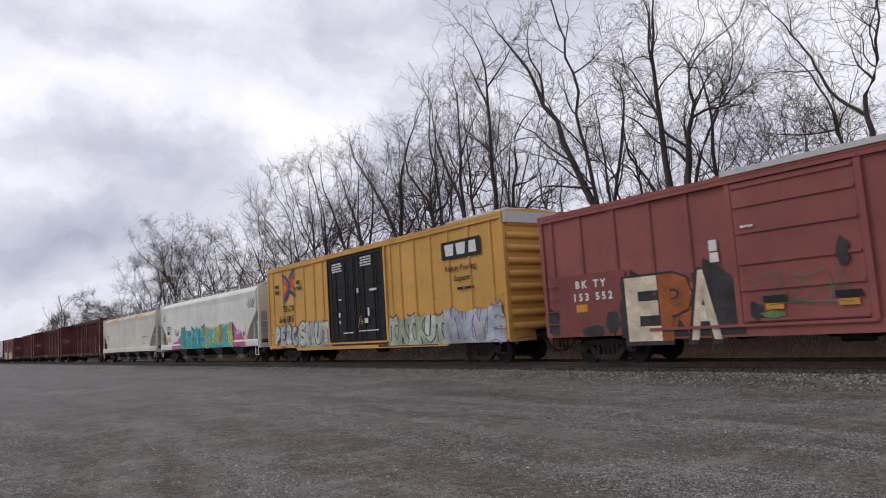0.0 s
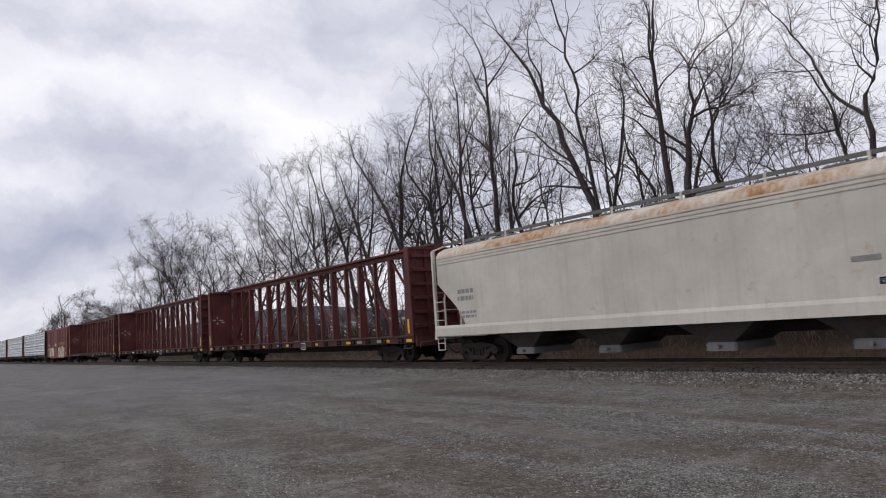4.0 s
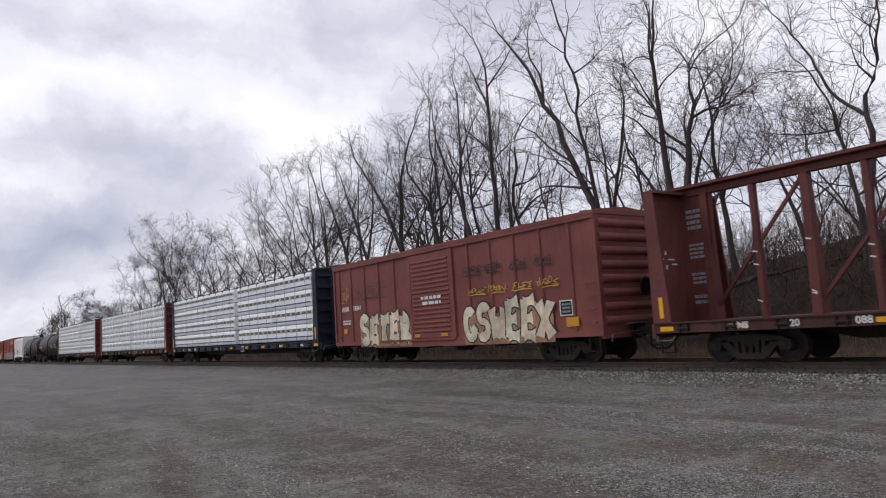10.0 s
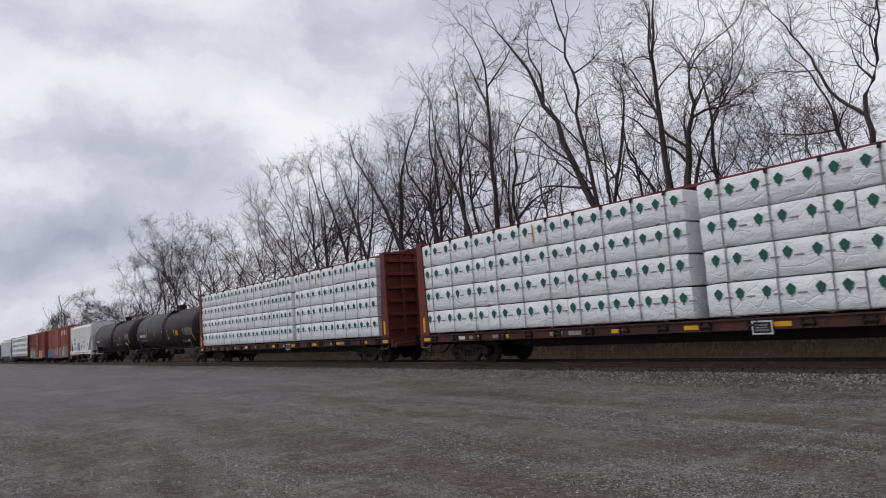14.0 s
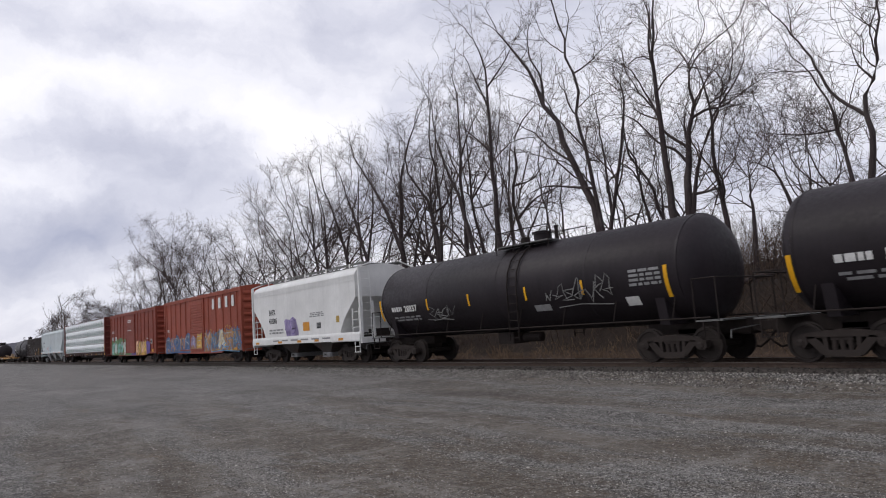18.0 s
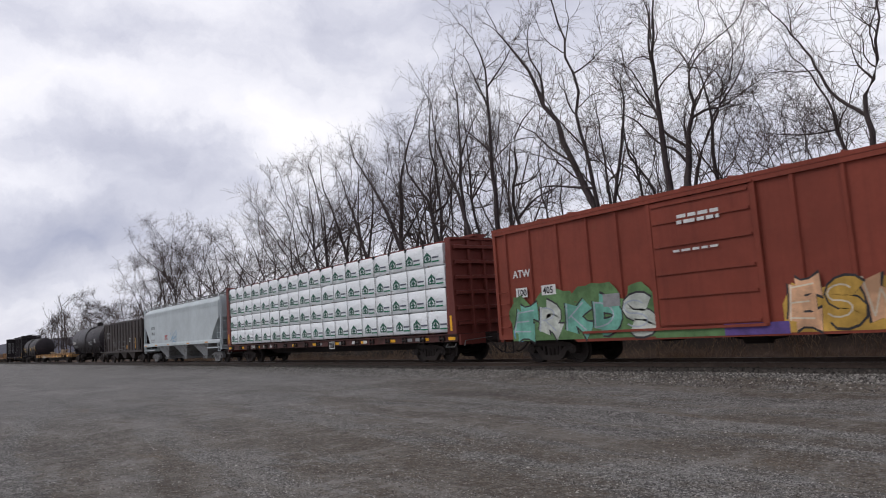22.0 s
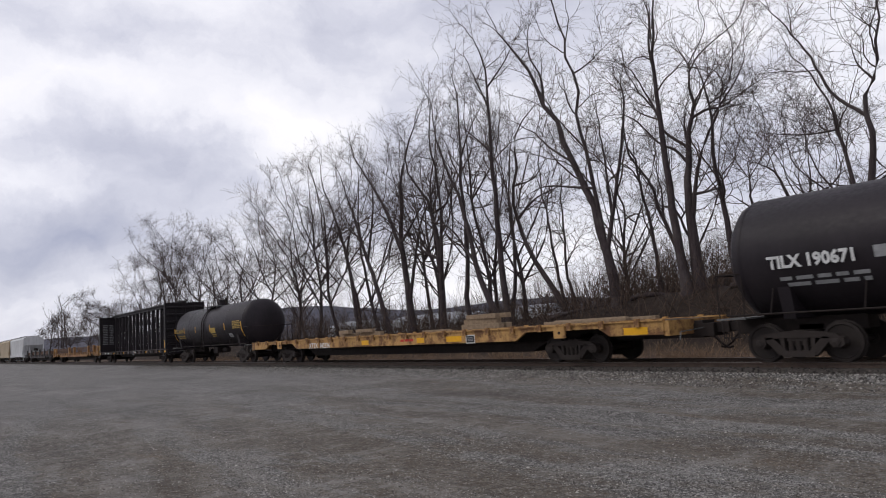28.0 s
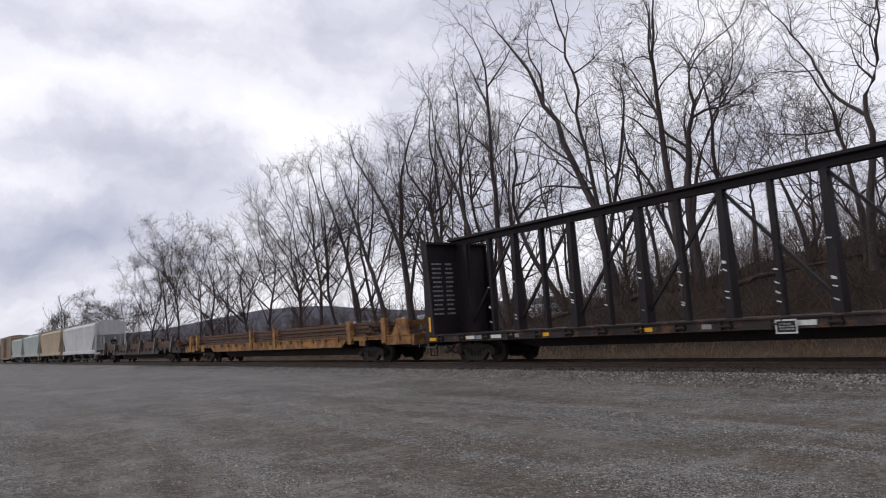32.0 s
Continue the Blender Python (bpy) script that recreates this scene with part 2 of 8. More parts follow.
# ---------------------------------------------------------------- mesh helpers
class Geo:
    """Collects quads and polygons; every piece of it is a closed solid unless it is paint."""

    def __init__(self):
        self.v, self.f = [], []

    def poly(self, pts, faces):
        n = len(self.v)
        self.v += [tuple(p) for p in pts]
        self.f += [tuple(i + n for i in f) for f in faces]
        return self

    def box(self, x0, x1, y0, y1, z0, z1):
        p = [(x, y, z) for x in (x0, x1) for y in (y0, y1) for z in (z0, z1)]
        return self.poly(p, [(0, 1, 3, 2), (4, 6, 7, 5), (0, 4, 5, 1), (2, 3, 7, 6), (0, 2, 6, 4), (1, 5, 7, 3)])

    def bevelled(self, x0, x1, y0, y1, z0, z1, b):
        """A box whose edges along z and along the top are rounded off by b."""
        ring = [(x0 + b, y0), (x1 - b, y0), (x1, y0 + b), (x1, y1 - b), (x1 - b, y1), (x0 + b, y1), (x0, y1 - b), (x0, y0 + b)]
        cx, cy = (x0 + x1) / 2, (y0 + y1) / 2
        kx, ky = 1 - 2 * b / (x1 - x0), 1 - 2 * b / (y1 - y0)
        p = [(x, y, z0) for x, y in ring] + [(x, y, z1 - b) for x, y in ring] + [(cx + (x - cx) * kx, cy + (y - cy) * ky, z1) for x, y in ring]
        f = [tuple(range(7, -1, -1)), tuple(range(16, 24))]
        for r in (0, 8):
            f += [(r + i, r + (i + 1) % 8, r + 8 + (i + 1) % 8, r + 8 + i) for i in range(8)]
        return self.poly(p, f)

    def prism(self, outline, axis, a, b):
        """A solid from an outline in the two other axes, between a and b along the axis."""
        put = {"x": lambda u, v, w: (w, u, v), "y": lambda u, v, w: (u, w, v), "z": lambda u, v, w: (u, v, w)}[axis]
        n = len(outline)
        p = [put(u, v, a) for u, v in outline] + [put(u, v, b) for u, v in outline]
        return self.poly(p, [tuple(range(n)), tuple(range(2 * n - 1, n - 1, -1))] + [(i, n + i, n + (i + 1) % n, (i + 1) % n) for i in range(n)])

    def loft(self, rings, caps=True):
        n = len(rings[0])
        p = [q for r in rings for q in r]
        f = [(k * n + i, k * n + (i + 1) % n, (k + 1) * n + (i + 1) % n, (k + 1) * n + i) for k in range(len(rings) - 1) for i in range(n)]
        if caps:
            f += [tuple(range(n - 1, -1, -1)), tuple(range((len(rings) - 1) * n, len(rings) * n))]
        return self.poly(p, f)

    def rod(self, a, b, r, sides=6, r2=None):
        a, b = Vector(a), Vector(b)
        d = (b - a).normalized()
        u = d.orthogonal().normalized()
        w = d.cross(u)
        rings = [[tuple(c + (u * math.cos(2 * math.pi * i / sides) + w * math.sin(2 * math.pi * i / sides)) * k) for i in range(sides)] for c, k in ((a, r), (b, r if r2 is None else r2))]
        return self.loft(rings)

    def bar(self, a, b, wx, wy):
        """A square bar from a to b, wx wide and wy deep."""
        a, b = Vector(a), Vector(b)
        d = (b - a).normalized()
        u = d.cross(Vector((0, 1, 0)))
        u = (u if u.length > 1e-3 else d.cross(Vector((1, 0, 0)))).normalized()
        w = d.cross(u).normalized()
        rings = [[tuple(c + u * i * wx / 2 + w * j * wy / 2) for i, j in ((-1, -1), (1, -1), (1, 1), (-1, 1))] for c in (a, b)]
        return self.loft(rings)

    def lathe(self, profile, axis="y", sides=20):
        """A solid of turning: profile of (along, radius)."""
        rings = []
        for a, r in profile:
            ring = []
            for i in range(sides):
                c, s = r * math.cos(2 * math.pi * i / sides), r * math.sin(2 * math.pi * i / sides)
                ring.append({"x": (a, c, s), "y": (c, a, s), "z": (c, s, a)}[axis])
            rings.append(ring)
        return self.loft(rings)

    def mesh(self, name, material, smooth=0):
        me = bpy.data.meshes.new(name)
        me.from_pydata(self.v, [], self.f)
        bm = bmesh.new()
        bm.from_mesh(me)
        bmesh.ops.recalc_face_normals(bm, faces=bm.faces)
        bm.to_mesh(me)
        bm.free()
        if material:
            me.materials.append(material)
        if smooth:
            me.shade_smooth()
            me.set_sharp_from_angle(angle=radians(smooth))
        return me


def part(name, geo, material, parent, label="", at=None, smooth=0):
    """Links a Geo, or a mesh that is already made, as one object under a thing or a part."""
    me = geo if isinstance(geo, bpy.types.Mesh) else geo.mesh(name, material, smooth)
    ob = new(name, me)
    ob.parent = parent
    if at is not None:
        ob.matrix_basis = at if isinstance(at, Matrix) else Matrix.Translation(at)
    if label:
        tagged(ob, label)
    if name == "stencil":        # bars too small to tell apart
        tagged(ob, kind="stuff")
    return ob


def thing(name, label, category, group="", kind=""):
    return tagged(new(name), label, category, group, kind)


# ---------------------------------------------------------------- ground
def bank(x):
    """Height of the bank behind the track: low along the far line, high towards the lens."""
    if x < -34:
        return 1.35
    u = min(1.0, (x + 34) / 34)
    return 1.35 + 2.0 * u * u * (3 - 2 * u) + max(0.0, x) * 0.01


def step(v, a, b):
    u = min(1.0, max(0.0, (v - a) / (b - a)))
    return u * u * (3 - 2 * u)


def ground_z(x, y):
    z = 0.035 * noise.noise((x * 0.35, y * 0.35, 0)) + 0.05 * noise.noise((x * 0.08, y * 0.08, 3)) - 0.02
    if y > 12.5:
        z *= 1 - step(y, 12.5, 14.5)
    bed = 0.17 * step(y, 13.2, 15.6)
    back = -0.05 * step(y, 18.9, 20.0)
    b = bank(x)
    z += bed + back
    if y > 20:
        z += (b - 0.12) * step(y, 20.2, 25.0) + 0.25 * noise.noise((x * 0.22, y * 0.22, 9)) * step(y, 20.5, 23)
        hill = step(x, -66, -12) * 5.4 * step(y, 26, 62)
        z += hill * (1 - step(y, 150, 500)) - (0.9 * step(y, 30, 60) if x < -34 else 0)
    return z


def make_ground():
    def steps(lo, near_lo, near_hi, hi, d):
        v = list(np.arange(near_lo, near_hi + 1e-6, d))
        s, x = d, near_hi
        while x < hi:
            s *= 1.35
            x += s
            v.append(x)
        s, x = d, near_lo
        while x > lo:
            s *= 1.35
            x -= s
            v.insert(0, x)
        return v

    xs, ys = steps(-3000, -70, 14, 3000, 0.6), steps(-3000, -4, 34, 3000, 0.4)
    g = Geo()
    g.v = [(x, y, ground_z(x, y)) for x in xs for y in ys]
    n = len(ys)
    g.f = [(i * n + j, (i + 1) * n + j, (i + 1) * n + j + 1, i * n + j + 1) for i in range(len(xs) - 1) for j in range(n - 1)]
    me = bpy.data.meshes.new("ground")
    me.from_pydata(g.v, [], g.f)
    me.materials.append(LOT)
    me.shade_smooth()
    tagged(new("ground", me), "grey gravel lot with brown earth patches and a leaf-strewn bank", "ground", kind="structure")


make_ground()


# ---------------------------------------------------------------- trees
def tubes(lines, sides):
    """Vertices and faces of tubes round polylines of one length: lines is (count, points, 4), the last number the radius."""
    L = np.asarray(lines, dtype=np.float64)
    m, n = L.shape[:2]
    p, r = L[:, :, :3], L[:, :, 3]
    d = np.gradient(p, axis=1)
    d /= np.linalg.norm(d, axis=2, keepdims=True) + 1e-9
    ref = np.where(np.abs(d[:, :, 2:3]) > 0.9, np.array([1.0, 0, 0]), np.array([0, 0, 1.0]))
    u = np.cross(d, ref)
    u /= np.linalg.norm(u, axis=2, keepdims=True) + 1e-9
    w = np.cross(d, u)
    a = np.arange(sides) * 2 * np.pi / sides
    ring = u[:, :, None] * np.cos(a)[:, None] + w[:, :, None] * np.sin(a)[:, None]
    v = (p[:, :, None] + ring * r[:, :, None, None]).reshape(-1, 3)
    k, i, s = np.meshgrid(np.arange(m), np.arange(n - 1), np.arange(sides), indexing="ij")
    base, nxt = (k * n + i) * sides, (s + 1) % sides
    f = np.stack([base + s, base + nxt, base + sides + nxt, base + sides + s], -1).reshape(-1, 4)
    return v, f


def tube_mesh(name, groups, material):
    """One mesh from groups of (polylines, sides)."""
    vs, fs, n = [], [], 0
    for lines, sides in groups:
        if len(lines) == 0:
            continue
        v, f = tubes(lines, sides)
        vs.append(v)
        fs.append(f + n)
        n += len(v)
    v, f = np.concatenate(vs), np.concatenate(fs)
    me = bpy.data.meshes.new(name)
    me.vertices.add(len(v))
    me.vertices.foreach_set("co", v.astype(np.float32).ravel())
    me.loops.add(len(f) * 4)
    me.loops.foreach_set("vertex_index", f.astype(np.int32).ravel())
    me.polygons.add(len(f))
    me.polygons.foreach_set("loop_start", np.arange(0, len(f) * 4, 4, dtype=np.int32))
    me.update(calc_edges=True)
    me.materials.append(material)
    me.shade_smooth()
    return me


def sprout(rng, starts, ways, lengths, radii, points, wander, rise, taper=0.25):
    """Polylines that grow from starts along ways, wander, and bend upwards by rise."""
    m = len(starts)
    out = np.empty((m, points, 4))
    p, d = starts.copy(), ways.copy()
    out[:, 0, :3], out[:, 0, 3] = p, radii
    for i in range(1, points):
        d = d + rng.normal(0, wander, (m, 3)) + np.array([0, 0, rise])
        d /= np.linalg.norm(d, axis=1, keepdims=True)
        p = p + d * (lengths / (points - 1))[:, None]
        out[:, i, :3] = p
        out[:, i, 3] = radii * (1 - (1 - taper) * i / (points - 1))
    return out


def offshoots(rng, lines, per, lo, hi, angle, spread=0.35):
    """Starts, ways and parent radii of shoots that leave the lines between lo and hi of their length."""
    m, n = lines.shape[:2]
    k = np.repeat(np.arange(m), per)
    t = rng.uniform(lo, hi, len(k)) * (n - 1)
    i = np.minimum(t.astype(int), n - 2)
    f = (t - i)[:, None]
    a, b = lines[k, i], lines[k, i + 1]
    q = a * (1 - f) + b * f
    d = b[:, :3] - a[:, :3]
    d /= np.linalg.norm(d, axis=1, keepdims=True) + 1e-9
    side = rng.normal(0, 1, (len(k), 3))
    side -= d * (side * d).sum(1, keepdims=True)
    side /= np.linalg.norm(side, axis=1, keepdims=True) + 1e-9
    ang = rng.normal(angle, spread, len(k))[:, None]
    way = d * np.cos(ang) + side * np.sin(ang)
    return q[:, :3], way, q[:, 3], t / (n - 1)


def curve(pts, n):
    """Points along a smooth bend through a few places."""
    p = np.array(pts, dtype=float)
    if len(p) == 2:
        p = np.array([p[0], (p[0] + p[1]) / 2, p[1]])
    k = np.concatenate([[0], np.cumsum(np.linalg.norm(np.diff(p, axis=0), axis=1))])
    q = np.vstack([2 * p[0] - p[1], p, 2 * p[-1] - p[-2]])
    out = []
    for s in np.linspace(0, k[-1], n):
        i = min(len(p) - 2, max(0, int(np.searchsorted(k, s, side="right")) - 1))
        u = (s - k[i]) / (k[i + 1] - k[i])
        a, b, c, d = q[i], q[i + 1], q[i + 2], q[i + 3]
        out.append(0.5 * (2 * b + (c - a) * u + (2 * a - 5 * b + 4 * c - d) * u * u + (3 * b - a - 3 * c + d) * u ** 3))
    return np.array(out)


def grow_tree(x, y, seed, stems, dense=1.0, first=0.28, fine=1.0, open_by=0.82, stout=1.0, deep=0.025, turn=0.0, label="tall leafless deciduous tree with dark grey bark and fine twigs"):
    """A leafless tree from its stems: each a radius and the way that it takes (aside, up) from the foot of the trunk; boughs, twigs and tips grow off them by chance."""
    rng = np.random.default_rng(seed)
    bulk = 1 + max(0.0, -x - 75) / 65        # twigs of the far trees stand for bundles
    lines = []
    for i, (r, *way) in enumerate(stems):
        p = curve(way, 15)
        ln = np.linalg.norm(np.diff(p, axis=0), axis=1).sum()
        t = np.linspace(0, 1, 15)
        line = np.zeros((15, 4))
        line[:, 0], line[:, 2] = p[:, 0], p[:, 1]
        wob = np.cumsum(rng.normal(0, 0.009, (15, 2)), axis=0) * ln * t[:, None] + rng.normal(0, 0.010, (15, 2)) * ln * np.minimum(t, 0.6)[:, None]
        line[:, 0] += wob[:, 0] * 0.6
        line[:, 1] = rng.normal(0, deep) * ln * t + wob[:, 1] * 0.4
        if i:
            near = min(((np.hypot(o[:, 0] - p[0, 0], o[:, 2] - p[0, 1]).min(), j) for j, o in enumerate(lines)))[1]
            o = lines[near]
            m = np.hypot(o[:, 0] - p[0, 0], o[:, 2] - p[0, 1]).argmin()
            line[:, :3] += (o[m, :3] - line[0, :3]) * (1 - t[:, None]) ** 2
            line[:, 1] += o[m, 1] * (1 - (1 - t) ** 2)
            line[:, 3] = min(r, o[m, 3] * 0.85) * (1 - 0.72 * t ** 0.9)
        else:
            line[:, 3] = r * (1.10 - 0.95 * t ** 0.95) + r * 0.45 * np.exp(-t * 22)
        line[:, 3] = np.maximum(line[:, 3], 0.014)
        lines.append(line)
    top = max(l[:, 2].max() for l in lines)
    seeds = []
    for line in lines:
        ln = np.linalg.norm(np.diff(line[:, :3], axis=0), axis=1).sum()
        lo = max(0.02, (first * top - line[0, 2]) / max(0.1, line[-1, 2] - line[0, 2])) if line[-1, 2] > line[0, 2] + 0.5 else 0.1
        if lo < 0.95:
            k = max(2, round(0.85 * ln * (1 - lo) * dense))
            s, w, pr, tt = offshoots(rng, line[None], k, lo, 1.0, open_by, 0.22)
            up = np.clip((s[:, 2] / top), 0.2, 1)
            seeds.append((s, w, np.minimum(pr * 0.6, 0.045), (1.1 + 0.20 * top * (1.22 - up)) * rng.uniform(0.5, 1.3, k)))
        d = line[-1, :3] - line[-2, :3]
        d = np.tile(d / np.linalg.norm(d), (2, 1)) + rng.normal(0, 0.24, (2, 3))
        seeds.append((np.tile(line[-1, :3], (2, 1)), d / np.linalg.norm(d, axis=1, keepdims=True), np.full(2, line[-1, 3] * 0.8), rng.uniform(1.6, 2.8, 2) * (0.6 + top / 30) * (0.68 if turn else 1.0)))
    s, w, rad, length = (np.concatenate([q[i] for q in seeds]) for i in range(4))
    piece, wood = length * 0.40, []
    rad = np.minimum(rad * stout, (0.011 * length + 0.008) * stout)
    for level in range(4):
        line = sprout(rng, s, w, piece, rad, (6, 5, 4, 3)[level], 0.135 + 0.01 * level, 0.03 - 0.01 * level, 0.72)
        wood.append(line)
        end = line[:, -1]
        d = line[:, -1, :3] - line[:, -2, :3]
        d /= np.linalg.norm(d, axis=1, keepdims=True)
        side = rng.normal(0, 1, d.shape)
        side -= d * (side * d).sum(1, keepdims=True)
        side /= np.linalg.norm(side, axis=1, keepdims=True)
        a1, a2 = np.abs(rng.normal(0.32, 0.12, (len(d), 1))), np.abs(rng.normal(0.78, 0.18, (len(d), 1)))
        w = np.concatenate([d * np.cos(a1) + side * np.sin(a1), d * np.cos(a2) - side * np.sin(a2)])
        s = np.concatenate([end[:, :3], end[:, :3]])
        rad = np.maximum(0.0058, np.concatenate([end[:, 3] * 0.90, end[:, 3] * 0.66]))
        piece = np.concatenate([piece * 0.80, piece * 0.68]) * rng.uniform(0.7, 1.2, 2 * len(d))
    parents = [offshoots(rng, wood[0], 3, 0.15, 0.95, 0.8, 0.2), offshoots(rng, wood[1], 2, 0.1, 0.95, 0.75, 0.2), offshoots(rng, wood[2], 1, 0.1, 1.0, 0.7, 0.2), offshoots(rng, wood[3], 1, 0.1, 0.9, 0.55, 0.2)]
    s, w = np.concatenate([q[0] for q in parents]), np.concatenate([q[1] for q in parents])
    twig = sprout(rng, s, w, rng.uniform(0.3, 1.0, len(s)) * fine, np.full(len(s), 0.0064 * fine ** 0.5 * bulk), 3, 0.11, 0.03, 0.55)
    s, w, pr, tt = offshoots(rng, twig, 1, 0.2, 0.9, 0.6)
    tip = sprout(rng, s, w, rng.uniform(0.15, 0.5, len(s)) * fine, np.full(len(s), 0.0050 * fine ** 0.5 * bulk), 2, 0.12, 0.02, 0.6)
    tree = thing("tree", label, "tree", "bare trees along the track")
    tree.location = (x, y, ground_z(x, y) - 0.12)
    tree.rotation_euler[2] = turn
    part("trunk", tube_mesh("trunk", [(np.array(lines[:1]), 10)], BARK), None, tree)
    for line in lines[1:]:
        part("limb", tube_mesh("limb", [(line[None], 8)], BARK), None, tree)
    part("crown", tube_mesh("crown", [(wood[0], 5), (wood[1], 4), (wood[2], 3), (wood[3], 3), (twig, 3), (tip, 3)], TWIG), None, tree)
    return tree


def vase_tree(x, y, h, seed, count=4, spread=0.33, dense=1.0, r=0.2, turn=0.0, fine=1.1):
    """A tree whose trunk parts low into several rising stems that fan out in one direction more than the other."""
    rnd = random.Random(seed)
    lean = rnd.uniform(-0.14, 0.06) * h
    sway = lambda k: rnd.uniform(-k, k) * h
    r = min(r, 0.0125 * h)
    stems = [(r, (0, 0), (lean * 0.25 + sway(0.03), h * 0.22), (lean * 0.5 + sway(0.06), h * 0.5), (lean + sway(0.05), h * (0.80 if turn else 0.84)))]
    for k in range(count + 1):
        f, out = rnd.uniform(0.10, 0.48), rnd.uniform(0.30, 1.15)
        side = (-1 if k % 2 else 1) * out * spread * h
        u = lean * 0.6 * f
        # the stems that reach farthest out end lowest, so that the crown is a dome
        e = max(f + 0.18, (rnd.uniform(0.78, 0.90) - 0.26 * max(0.0, out - 0.4)) if turn else rnd.uniform(0.62, 0.90))
        bend = (0.42, 0.74) if turn else (0.5, 0.8)
        stems.append((r * rnd.uniform(0.40, 0.6), (u, f * h), (u + side * bend[0] + sway(0.03), h * (f + 0.34 * (e - f))), (u + side * bend[1] + sway(0.04), h * (f + 0.68 * (e - f))), (u + side, h * e)))
    return grow_tree(x, y, seed, stems, dense, 0.14, fine, 0.9, 1.15, 0.12 if turn else 0.025, turn, "spreading leafless tree with many rising stems")


# the large trees by the bank, one by one
grow_tree(-9.1, 24.0, 97, [(0.14, (0, 0), (0, 1), (0.2, 2.7), (0.5, 4.1), (0.4, 4.9), (0.5, 5.6), (0.8, 6.1), (1.3, 8.4)),
                            (0.07, (0.4, 4.8), (-0.6, 5.9), (-1.2, 7.5), (-2.1, 9.3)),
                            (0.04, (0.7, 6), (0.3, 6.6), (0.2, 7.2)),
                            (0.05, (0.3, 2.9), (0.4, 2))])
grow_tree(-9.6, 24.7, 98, [(0.09, (0, 0), (0, 1.1), (-0.2, 3), (-0.7, 5.8), (-1.3, 7.1), (-1.8, 7.7)),
                            (0.04, (-0.6, 4.5), (-1.6, 4.7), (-3, 5.2))])
grow_tree(-12.0, 26.0, 99, [(0.13, (0, 0), (-0.1, 1.6), (-0.8, 3.9), (-1.4, 4.5)),
                            (0.06, (-1.4, 4.5), (-2.3, 6.1)),
                            (0.04, (-1.4, 4.5), (-1.1, 5.5), (-1.1, 6.3), (-1.4, 7.2)),
                            (0.04, (-1.1, 4.3), (-0.8, 4.8), (-0.1, 5.2), (0.7, 5.2)),
                            (0.09, (0.1, 0.9), (0.7, 2.2)),
                            (0.04, (0.5, 1.8), (-0.1, 3.6), (0.2, 4.4), (0.3, 5.1)),
                            (0.04, (0.7, 2.1), (1.2, 3), (1.4, 3.9), (1.2, 4.8))])
grow_tree(-13.8, 25.5, 100, [(0.12, (0, 0), (0.2, 3.6), (0.1, 4.2)),
                            (0.07, (0.1, 4.2), (-0.5, 5.4), (-0.7, 6.2), (-0.1, 7.3)),
                            (0.06, (0.2, 4.1), (1.3, 5.3), (1.7, 6.1)),
                            (0.04, (0.1, 3), (-0.6, 3.6))])
grow_tree(-14.4, 25.2, 101, [(0.13, (0, 0), (-0.3, 4.3), (-0.3, 7.7), (-0.4, 8.5), (-0.7, 9.1)),
                            (0.06, (-0.3, 6.7), (1.1, 8.3), (1.4, 9.4)),
                            (0.04, (-0.3, 7.3), (0.5, 7.7), (0.9, 9), (0.8, 10.1))])
grow_tree(-16.1, 24.4, 102, [(0.19, (0, 0), (-0.3, 2.8), (-0.6, 7.9), (-0.6, 10.8), (-0.4, 12.8)),
                            (0.08, (-0.6, 9.6), (-0.8, 10.7), (-0.7, 11.7), (-0.9, 12.7)),
                            (0.05, (-0.6, 7.8), (-1.7, 9.8), (-2.4, 10.4))])
grow_tree(-15.8, 24.8, 103, [(0.24, (0, 0), (-0.1, 3.1), (0.1, 5.3), (0.3, 6.5), (0.6, 7.4), (0.6, 8.9)),
                            (0.08, (0.6, 8.9), (0.5, 9.2), (1.2, 10.4), (1, 11.4)),
                            (0.09, (0.6, 8.9), (1.1, 9.5), (2.7, 10.2), (3.1, 10.8)),
                            (0.07, (0.8, 8.8), (1.3, 8.5), (1.4, 7.6)),
                            (0.07, (0.1, 5.3), (-0.5, 6), (-1.2, 6.4), (-2.4, 7.8), (-3, 8.1)),
                            (0.07, (0.2, 6.1), (-0.9, 6.9), (-1.3, 7.9), (-2, 8.8), (-2.7, 10)),
                            (0.07, (0.6, 7.1), (1.1, 7.2), (1.7, 7.1), (2.4, 7.3)),
                            (0.08, (0.1, 3.7), (1.4, 4)),
                            (0.10, (0.1, 2.6), (0.6, 5.2), (1.6, 6.9), (1.9, 8.1)),
                            (0.07, (0.1, 5.8), (0, 6.7), (0.1, 7.5))])
grow_tree(-18.4, 26.0, 104, [(0.10, (0, 0), (-0.3, 3.3), (-1.1, 6.5), (-1.6, 7.4), (-1.8, 8.9)),
                            (0.08, (-0.8, 5.5), (-1.1, 6.1), (-1.8, 6.6))])
grow_tree(-17.3, 26.3, 105, [(0.11, (0, 0), (-0.4, 2.1), (-1.2, 4), (-1.5, 5.2), (-2.3, 6.8), (-2.5, 8.2), (-2.2, 9.4)),
                            (0.06, (-0.9, 3.1), (-0.9, 4.7), (-1.1, 5.7))])
